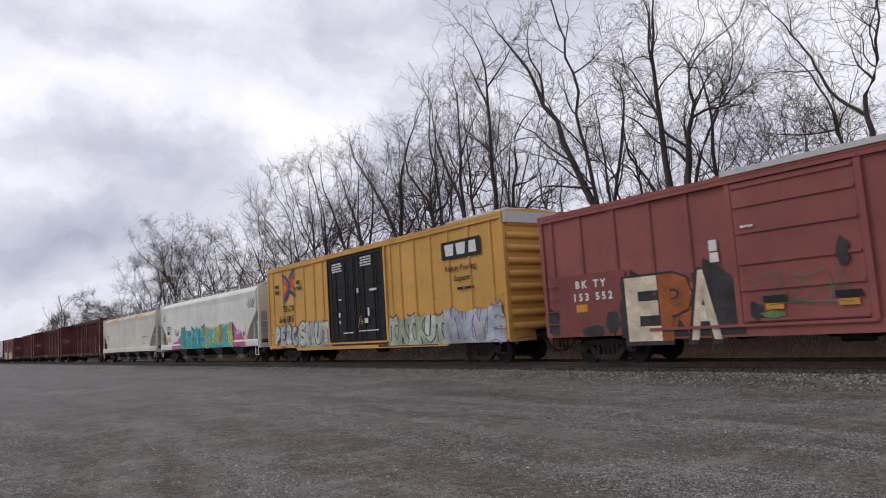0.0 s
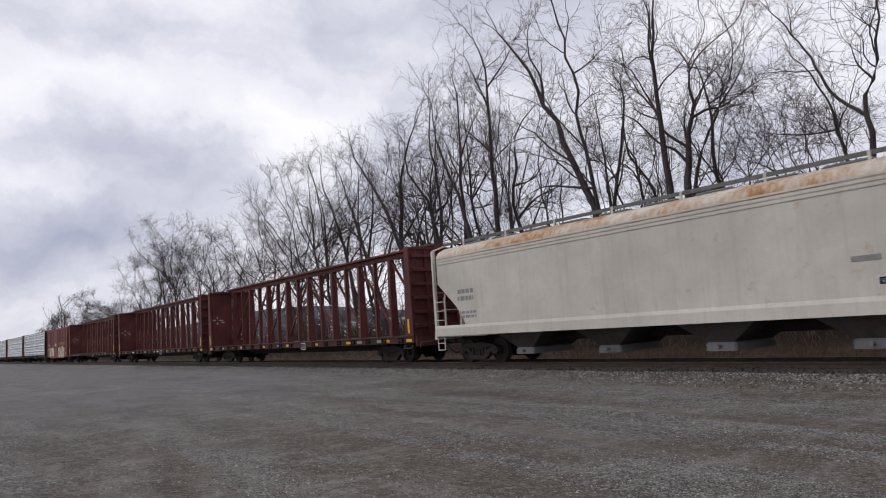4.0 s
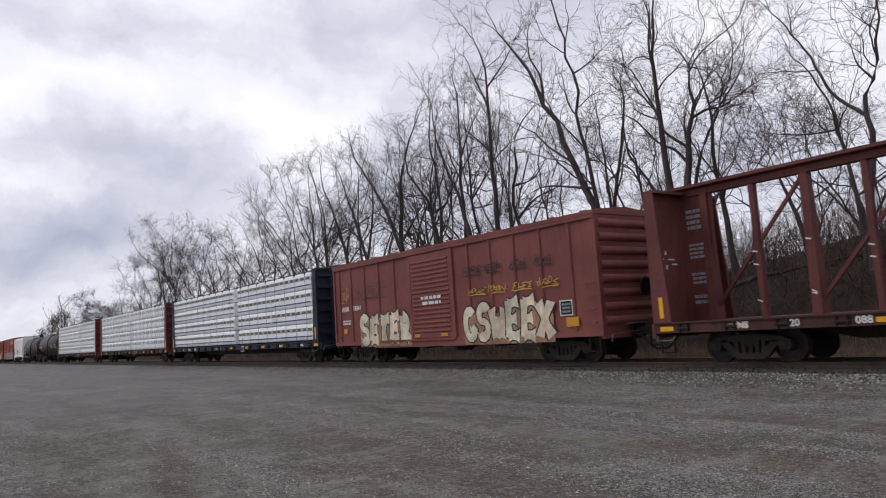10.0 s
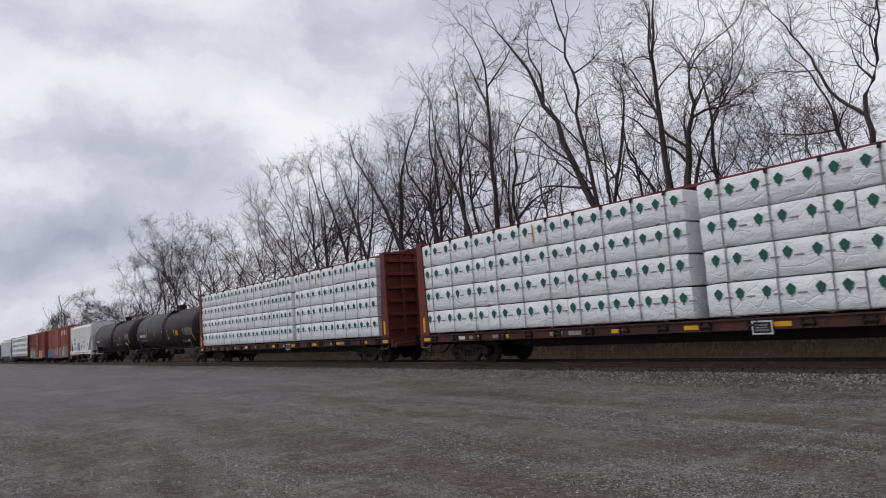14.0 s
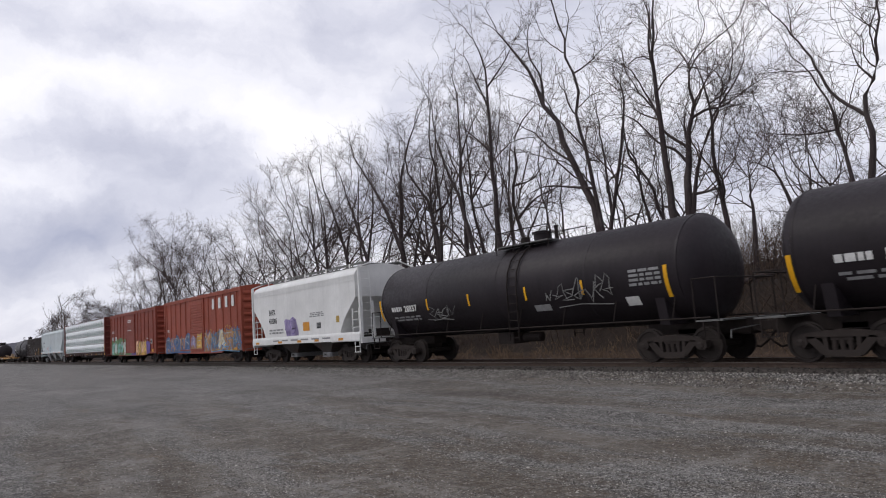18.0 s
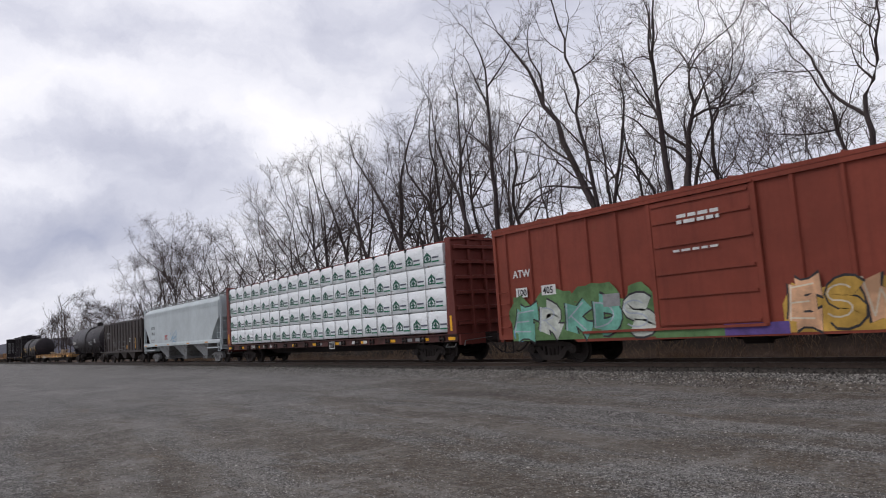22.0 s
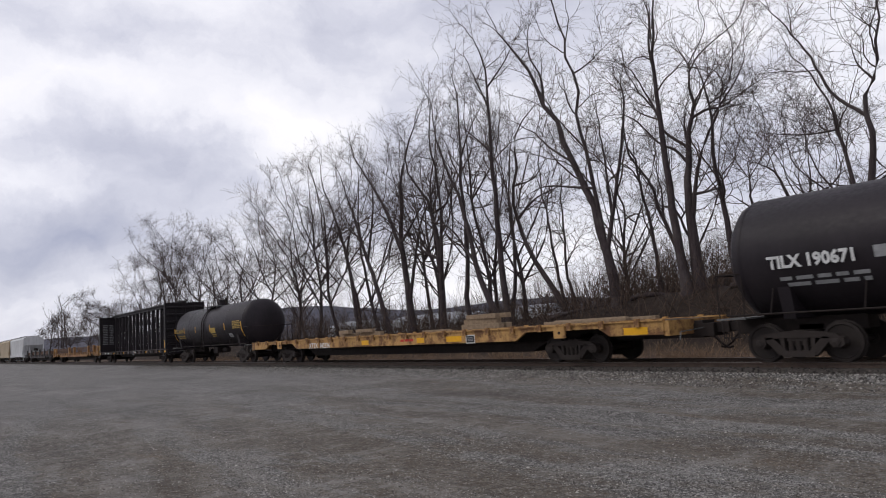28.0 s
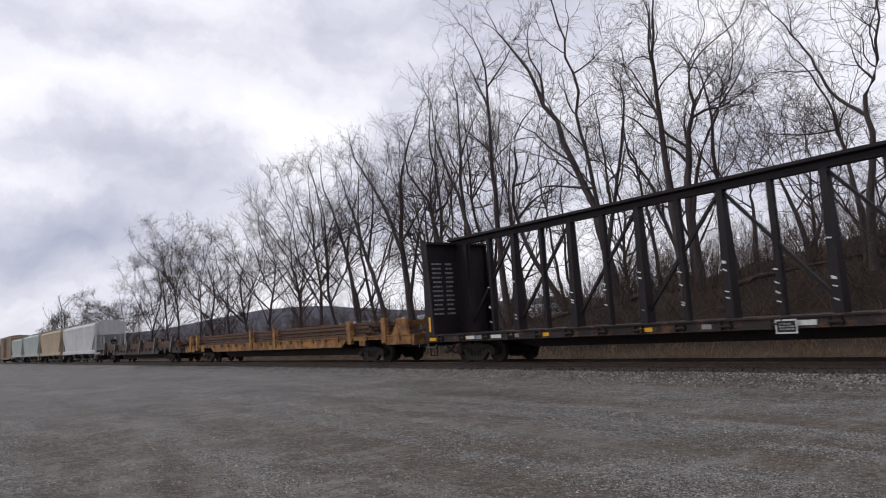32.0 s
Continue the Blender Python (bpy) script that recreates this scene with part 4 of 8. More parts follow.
def ribbon(g, pts, w, y):
    """A brush stroke of width w along points in the x-z plane, facing the lot."""
    n = len(pts)
    left, right = [], []
    for i in range(n):
        a, b = pts[max(0, i - 1)], pts[min(n - 1, i + 1)]
        dx, dz = b[0] - a[0], b[1] - a[1]
        k = w / 2 / (math.hypot(dx, dz) + 1e-9)
        left.append((pts[i][0] - dz * k, y, pts[i][1] + dx * k))
        right.append((pts[i][0] + dz * k, y, pts[i][1] - dx * k))
    g.poly(left + right, [(i, n + i, n + i + 1, i + 1) for i in range(n - 1)])


def bow(cx, cz, rx, rz, a0, a1, n=7):
    """Part of an oval, for the round strokes of a letter; angles in degrees."""
    return [(cx + rx * math.cos(radians(a0 + (a1 - a0) * i / n)), cz + rz * math.sin(radians(a0 + (a1 - a0) * i / n))) for i in range(n + 1)]


# the strokes of sprayed letters, in a box one wide and one high
STROKES = {
    "T": [[(0.0, 0.88), (1.0, 0.92)], [(0.52, 0.9), (0.45, 0.45), (0.5, 0.0)]], "I": [[(0.5, 1.0), (0.45, 0.5), (0.5, 0.0)]],
    "R": [[(0.15, 0.0), (0.2, 1.0)], bow(0.3, 0.72, 0.5, 0.26, 95, -95), [(0.35, 0.48), (0.9, 0.0)]], "N": [[(0.12, 0.0), (0.15, 1.0)], [(0.15, 0.95), (0.8, 0.05)], [(0.82, 0.0), (0.9, 1.0)]],
    "E": [[(0.15, 0.0), (0.2, 1.0)], [(0.15, 0.92), (0.95, 1.0)], [(0.2, 0.5), (0.8, 0.52)], [(0.12, 0.08), (0.95, 0.04)]],
    "S": [bow(0.5, 0.72, 0.38, 0.24, 30, 240) + bow(0.5, 0.26, 0.40, 0.24, 80, -150)], "Y": [[(0.0, 1.0), (0.45, 0.5)], [(1.0, 1.0), (0.5, 0.5), (0.35, 0.0)]],
    "O": [bow(0.5, 0.5, 0.40, 0.44, 90, 450, 14)], "A": [[(0.05, 0.0), (0.5, 0.98)], [(0.5, 0.98), (0.95, 0.0)], [(0.25, 0.35), (0.78, 0.35)]],
    "M": [[(0.05, 0.0), (0.15, 1.0)], [(0.15, 0.95), (0.5, 0.35)], [(0.5, 0.35), (0.88, 0.95)], [(0.86, 1.0), (0.95, 0.0)]], "U": [[(0.12, 1.0), (0.12, 0.4)] + bow(0.5, 0.32, 0.38, 0.28, 180, 360) + [(0.9, 1.0)]],
    "K": [[(0.15, 0.0), (0.2, 1.0)], [(0.9, 1.0), (0.25, 0.45)], [(0.35, 0.55), (0.95, 0.0)]], "P": [[(0.2, 0.0), (0.2, 1.0)], bow(0.25, 0.68, 0.6, 0.3, 95, -95)],
    "D": [[(0.15, 0.0), (0.18, 1.0)], bow(0.18, 0.5, 0.72, 0.46, 90, -90, 9)], "W": [[(0.0, 1.0), (0.25, 0.05)], [(0.25, 0.05), (0.5, 0.7)], [(0.5, 0.7), (0.75, 0.05)], [(0.75, 0.05), (1.0, 1.0)]],
    "G": [bow(0.5, 0.5, 0.42, 0.44, 50, 330, 11) + [(0.6, 0.42)]], "B": [[(0.15, 0.0), (0.18, 1.0)], bow(0.2, 0.74, 0.5, 0.23, 95, -95), bow(0.2, 0.27, 0.62, 0.25, 95, -95)],
    "X": [[(0.05, 1.0), (0.95, 0.0)], [(0.95, 1.0), (0.05, 0.0)]], "V": [[(0.0, 1.0), (0.45, 0.02)], [(0.45, 0.02), (1.0, 1.0)]]}


def fat_stroke(g, pts, w, y, rnd):
    """A sprayed stroke that swells and thins on its way, with blunt slanted ends."""
    fine = []
    for (xa, za), (xb, zb) in zip(pts, pts[1:]):
        n = 3 if len(pts) < 5 else 1
        fine += [(xa + (xb - xa) * i / n, za + (zb - za) * i / n) for i in range(n)]
    fine.append(pts[-1])
    n = len(fine)
    left, right = [], []
    for i, (px, pz) in enumerate(fine):
        a, b = fine[max(0, i - 1)], fine[min(n - 1, i + 1)]
        dx, dz = b[0] - a[0], b[1] - a[1]
        t = i / (n - 1)
        k = w / 2 * (1 + 0.22 * math.cos(2 * math.pi * t)) / (math.hypot(dx, dz) + 1e-9)
        e = 0.12 * w if i in (0, n - 1) else 0.0
        left.append((px - dz * k + e, y, pz + dx * k + e))
        right.append((px + dz * k + e * 0.5, y, pz - dx * k - e))
    g.poly(left + right, [(i, n + i, n + i + 1, i + 1) for i in range(n - 1)])


def spray_piece(parent, y, x0, x1, z0, z1, fills, outline, cloud=None, seed=1, letters="SAENR", weight=0.30, shine=None, back=None):
    """A sprayed piece of fat crowded letters: a halo, a ground of a second colour, letters with dark rims, and a thin bright edge."""
    rnd = random.Random(seed)
    H, n = z1 - z0, len(letters)
    w = (x1 - x0) / n
    fat = weight * min(w, H * 0.8)
    rim = 0.035 + 0.012 * H
    boxes = []
    for c in range(n):
        hi, lo = z1 - fat * 0.5 - H * rnd.uniform(0.0, 0.14), z0 + fat * 0.5 + H * rnd.uniform(0.0, 0.06)
        boxes.append((x0 + c * w + fat * 0.22, x0 + (c + 1) * w - fat * 0.22, lo, hi, rnd.uniform(-0.16, 0.2) * w))

    def mass(name, grow, depth, colour):
        """The ground behind the letters: a low jagged cloud."""
        top, edge = [], random.Random(seed + 9)
        for a, b, lo, hi, sl in boxes:
            for q in (0.1, 0.4, 0.65, 0.95):
                top.append((a + (b - a) * q, hi + grow - H * edge.uniform(0.0, 0.16)))
        top = [(x0 - grow, z0 + 0.5 * H)] + top + [(x1 + grow, z0 + 0.55 * H)]
        m = len(top)
        part(name, Geo().poly([(u, depth, v) for u, v in top] + [(u, depth, max(z0, z0 - grow * 0.5)) for u, v in top], [(i, i + 1, m + i + 1, m + i) for i in range(m - 1)]), SPRAY[colour], parent)

    if cloud:
        mass("graffiti_halo", rim * 2.2, y - 0.003, cloud)
    if back:
        mass("graffiti_ground", 0.0, y - 0.0042, back)
    for c, ch in enumerate(letters):
        a, b, lo, hi, slant = boxes[c]
        strokes = [[(a + (b - a) * u + slant * (v - 0.5), lo + (hi - lo) * v) for u, v in st] for st in STROKES[ch]]
        d = y - 0.0052 - 0.0042 * (c % 2)
        for name, width, lift, mat in (("graffiti_outline", fat + 2 * rim, 0.0, outline), ("graffiti_letter", fat, 0.0014, fills[c % len(fills)])):
            g = Geo()
            for k, st in enumerate(strokes):
                fat_stroke(g, st, width, d - lift - 0.0002 * k, rnd)
            part(name, g, SPRAY[mat], parent)
        if shine:
            g = Geo()
            for k, st in enumerate(strokes):
                ribbon(g, [(u - fat * 0.34, v + fat * 0.10) for u, v in st], fat * 0.11, d - 0.0030 - 0.0002 * k)
            part("graffiti_highlight", g, SPRAY[shine], parent)


def scribble(parent, y, x0, x1, z0, z1, colour, seed, cells=5, w=0.035):
    """A thin hasty tag: hooked and crossing strokes, no two alike, and a tail below."""
    rnd = random.Random(seed)
    g = Geo()
    step_x, H = (x1 - x0) / cells, z1 - z0
    for c in range(cells):
        cx, lean = x0 + step_x * (c + 0.5), rnd.uniform(-0.15, 0.35) * step_x
        base, tall = z0 + H * rnd.uniform(0.0, 0.2), H * rnd.uniform(0.55, 0.95)
        shape = rnd.choice(([(-0.4, 0.9), (-0.3, 0.1), (0.1, 0.6), (0.35, 0.05), (0.5, 1.0)], [(0.4, 0.95), (-0.3, 0.75), (0.25, 0.5), (-0.45, 0.1), (0.45, 0.0)],
                            [(-0.35, 0.0), (-0.2, 1.0), (0.4, 0.7), (-0.15, 0.45), (0.5, 0.0)], [(0.0, 1.0), (-0.05, 0.0), (0.15, 0.5), (0.5, 0.6), (0.45, 0.1)],
                            [(-0.45, 0.2), (-0.2, 0.95), (0.1, 0.95), (0.3, 0.1), (-0.3, 0.4), (0.5, 0.45)]))
        flip, fat = rnd.choice((-1, 1)), rnd.uniform(1.0, 1.7)
        p = [(cx + flip * u * fat * step_x + lean * (v - 0.5) + rnd.uniform(-0.16, 0.16) * step_x, base + tall * v + rnd.uniform(-0.13, 0.13) * H) for u, v in shape]
        fine = []
        for q, (s0, s1) in enumerate(zip(p, p[1:])):
            k = rnd.uniform(-0.10, 0.10)
            fine += [s0, ((s0[0] + s1[0]) / 2 + k * (s1[1] - s0[1]), (s0[1] + s1[1]) / 2 - k * (s1[0] - s0[0]))]
        ribbon(g, fine + [p[-1]], w * rnd.uniform(0.55, 0.95), y - 0.003 - 0.0001 * c)
    if cells > 3:
        ribbon(g, [(x0 + 0.2 * (x1 - x0), z0 - 0.05 * H), (x0 + 0.55 * (x1 - x0), z0 + 0.02 * H), (x1, z0 - 0.08 * H)], w * 0.8, y - 0.0042)
    part("graffiti_tag", g, SPRAY[colour], parent)


# ---------------------------------------------------------------- wagons
WAGONS = []


class Wagon:
    """One wagon: an Empty on the rails under its middle; u runs from its rear end forwards."""

    def __init__(self, name, label, category, rear, front_end, group="wagons of the freight train"):
        self.L, self.mid = front_end - rear, (front_end + rear) / 2
        self.ob = thing(name, label, category, group)
        self.ob.location = (self.mid + advance(0), TRACK_Y, RAIL_Z)
        WAGONS.append((self.ob, self.mid))

    def x(self, u):
        return u - self.L / 2

    def add(self, name, geo, material, label="", at=None, smooth=0):
        return part(name, geo, material, self.ob, label, at, smooth)

    def text(self, words, u, z, h, material, y=-1.5, **kw):
        return text_part(self.ob, words, (self.x(u), y - 0.006, z), h, material, **kw)

    def bars(self, u0, u1, z0, z1, rows, material, seed=1, y=-1.5, words=3):
        return marks(self.ob, y - 0.005, lines_of_marks(self.x(u0), self.x(u1), z0, z1, rows, seed, words), material)

    def patch(self, u0, u1, z0, z1, material, name="label_panel", y=-1.5, lift=0.005):
        return marks(self.ob, y - lift, [(self.x(u0), self.x(u1), z0, z1)], material, name)

    def framed(self, u0, u1, z0, z1, y=-1.5):
        """A black data panel with a white border and white rules."""
        self.patch(u0, u1, z0, z1, INK_WHITE, "data_panel", y, 0.005)
        b = 0.035
        self.patch(u0 + b, u1 - b, z0 + b, z1 - b, INK_BLACK, "data_panel", y, 0.008)
        self.bars(u0 + 2 * b, u1 - 2 * b, z0 + 2 * b, z1 - 2 * b, 3, INK_GREY, int(u0 * 10), y - 0.006)


def make_boxcar(rear, front_end, label, H, paint, roof_paint, door, posts, seed, inset=1.95, end_ribs=8, kind="boxcar", door_style="ribs", door_paint=None, sill=0.80, end_paint=None):
    """A boxcar: sheet sides with posts, ribbed ends, a low ridged roof, sliding doors, ladders, sill steps."""
    w = Wagon(kind, label, "boxcar", rear, front_end)
    L, car = w.L, w.ob
    h, yb = L / 2, 1.445
    dz0, dz1 = 0.98, H - 0.30
    w.add("body", Geo().box(-h + 0.03, h - 0.03, -yb, yb, sill, H - 0.12), paint)
    # roof with a shallow ridge and pressed seams
    w.add("roof", Geo().prism([(-1.53, H - 0.16), (-1.53, H - 0.06), (-1.3, H - 0.02), (0, H + 0.10), (1.3, H - 0.02), (1.53, H - 0.06), (1.53, H - 0.16)], "x", -h, h), roof_paint)
    n = int(L / 1.25)
    seam = shared(("roof_seam", H), lambda: Geo().prism([(-1.3, H - 0.02), (0, H + 0.10), (1.3, H - 0.02), (1.3, H + 0.03), (0, H + 0.15), (-1.3, H + 0.03)], "x", -0.03, 0.03), None)
    if not seam.materials:
        seam.materials.append(roof_paint)
    for i in range(n):
        w.add("roof_seam", seam, None, at=(-h + L * (i + 0.5) / n, 0, 0))
    for s in (-1, 1):
        w.add("top_plate", Geo().box(-h, h, min(s * 1.40, s * 1.52), max(s * 1.40, s * 1.52), H - 0.28, H - 0.165), paint)
        w.add("side_sill", Geo().prism([(-h, sill + 0.16), (h, sill + 0.16), (h, sill), (h - inset - 1.25, sill), (h - inset - 1.5, sill - 0.14), (-h + inset + 1.5, sill - 0.14), (-h + inset + 1.25, sill), (-h, sill)], "y", min(s * 1.42, s * 1.495), max(s * 1.42, s * 1.495)), paint)
        post = shared(("side_post", H, paint.name, s, sill), lambda: Geo().prism([(-0.075, s * 1.43), (-0.04, s * 1.50), (0.04, s * 1.50), (0.075, s * 1.43)], "z", sill + 0.10, H - 0.20), paint)
        for u in posts:
            w.add("side_post", post, None, at=(w.x(u), 0, 0))
        for e in (-1, 1):
            w.add("corner_post", Geo().box(min(e * h, e * (h - 0.13)), max(e * h, e * (h - 0.13)), min(s * 1.38, s * 1.50), max(s * 1.38, s * 1.50), sill + 0.05, H - 0.15), paint)
    # doors
    d0, d1 = w.x(door[0]), w.x(door[1])
    for s in (-1, 1):
        ya, yc = min(s * 1.44, s * 1.51), max(s * 1.44, s * 1.51)
        leaves = [(d0, d1)] if door_style != "plug" else [(d0, (d0 + d1) / 2 - 0.02), ((d0 + d1) / 2 + 0.02, d1)]
        for a, b in leaves:
            leaf = w.add("door", Geo().box(a, b, ya, yc, dz0, dz1), door_paint or paint, "black plug door" if door_style == "plug" else "")
            if door_style == "ribs":
                k = 17
                rib = shared(("door_rib", round(b - a, 2), paint.name), lambda: Geo().prism([(-0.05, 0), (-0.02, -0.035), (0.02, -0.035), (0.05, 0)], "x", -(b - a) / 2 + 0.12, (b - a) / 2 - 0.12), None)
                if not rib.materials:
                    rib.materials.append(paint)
                    rib.transform(Matrix(((1, 0, 0, 0), (0, 0, 1, 0), (0, 1, 0, 0), (0, 0, 0, 1))))
                for i in range(k):
                    part("door_rib", rib, None, leaf, at=pose((a + b) / 2, s * 1.51, dz0 + 0.25 + i * (dz1 - dz0 - 0.4) / k, 0, 0, 0 if s < 0 else 180))
            else:
                zs = [dz0 + (dz1 - dz0) * q for q in ((0.02, 0.235, 0.42, 0.64, 0.83, 0.97) if door_style == "beams" else (0.03, 0.36, 0.64, 0.97))]
                for z in zs:
                    part("door_bar", Geo().box(a + 0.03, b - 0.03, min(s * 1.51, s * 1.55), max(s * 1.51, s * 1.55), z - 0.035, z + 0.035), door_paint or paint, leaf)
                if door_style == "plug":
                    for q in (0.02, 0.33, 0.67, 0.98):
                        part("door_bar", Geo().box(a + (b - a) * q - 0.035, a + (b - a) * q + 0.035, min(s * 1.51, s * 1.545), max(s * 1.51, s * 1.545), dz0 + 0.05, dz1 - 0.05), door_paint or paint, leaf)
                    for q in (0.2, 0.8):
                        part("lock_rod", Geo().rod((a + (b - a) * q, s * 1.57, dz0 + 0.1), (a + (b - a) * q, s * 1.57, dz1 - 0.1), 0.022, 6), GEAR, leaf)
        for z in (dz0 - 0.09, dz1 + 0.02):
            w.add("door_rail", Geo().box(d0 - (d1 - d0) * 0.95 if door_style != "plug" else d0 - 0.8, d1 + 0.1, min(s * 1.45, s * 1.56), max(s * 1.45, s * 1.56), z, z + 0.07), paint)
        for x in (d0 - 0.08, d1 + 0.08):
            w.add("door_post", Geo().box(x - 0.07, x + 0.07, min(s * 1.43, s * 1.525), max(s * 1.43, s * 1.525), sill + 0.1, H - 0.2), paint)
    # ribbed ends
    rib_end = shared(("end_rib", end_ribs, (end_paint or paint).name), lambda: Geo().prism([(0, -0.13), (0.05, -0.10), (0.085, -0.03), (0.085, 0.03), (0.05, 0.10), (0, 0.13)], "y", -1.34, 1.34), end_paint or paint, 40)
    for e in (-1, 1):
        for i in range(end_ribs):
            z = sill + 0.42 + i * (H - sill - 0.85) / (end_ribs - 1)
            w.add("end_rib", rib_end, None, at=pose(e * (h - 0.03), 0, z, 0, 0, 0 if e > 0 else 180))
        w.add("end_sill", Geo().box(min(e * h, e * (h - 0.2)), max(e * h, e * (h - 0.2)), -1.42, 1.42, sill - 0.08, sill + 0.12), paint)
        w.add("brake_platform" if e > 0 else "end_step", Geo().box(min(e * h, e * (h + 0.3)), max(e * h, e * (h + 0.3)), -0.5, 0.5, 1.10, 1.13), GRATING)
        for s in (-1, 1):
            for k in range(4):
                w.add("grab_iron", shared(("grab_iron", paint.name), lambda: ladder_geo(0.42, 0.1, 1, stiles=False), paint), None, at=pose(e * (h - 0.38), s * 1.495, sill + 0.35 + 0.38 * k, 0, 0, 0 if s < 0 else 180))
            w.add("sill_step", shared("sill_step", lambda: Geo().box(-0.21, -0.18, -0.02, 0.02, -0.42, 0).box(0.18, 0.21, -0.02, 0.02, -0.42, 0).box(-0.21, 0.21, -0.02, 0.02, -0.44, -0.41), GEAR), None, at=(e * (h - 0.38), s * 1.44, sill))
    w.add("brake_wheel", Geo().lathe([(0, 0.28), (0.03, 0.28), (0.03, 0.23), (0, 0.23)], "x", 18).bar((0.015, -0.24, 0), (0.015, 0.24, 0), 0.02, 0.03).bar((0.015, 0, -0.24), (0.015, 0, 0.24), 0.02, 0.03), GEAR, at=(h + 0.14, 0.45, 2.2))
    w.add("centre_sill", Geo().box(-h - 0.1, h + 0.1, -0.22, 0.22, 0.66, sill + 0.02), GEAR)
    for u in (0.36, 0.5, 0.64):
        w.add("cross_bearer", Geo().prism([(-1.38, sill), (1.38, sill), (0.4, 0.55), (-0.4, 0.55)], "x", w.x(L * u) - 0.06, w.x(L * u) + 0.06), GEAR)
    w.add("brake_cylinder", Geo().lathe([(-0.45, 0.17), (0.2, 0.17), (0.25, 0.08), (0.6, 0.03)], "x", 12), GEAR, at=(0.8, -0.75, 0.62))
    for e in (-1, 1):
        add_truck(car, e * (h - inset))
    add_couplers(car, L + 0.15)
    return w


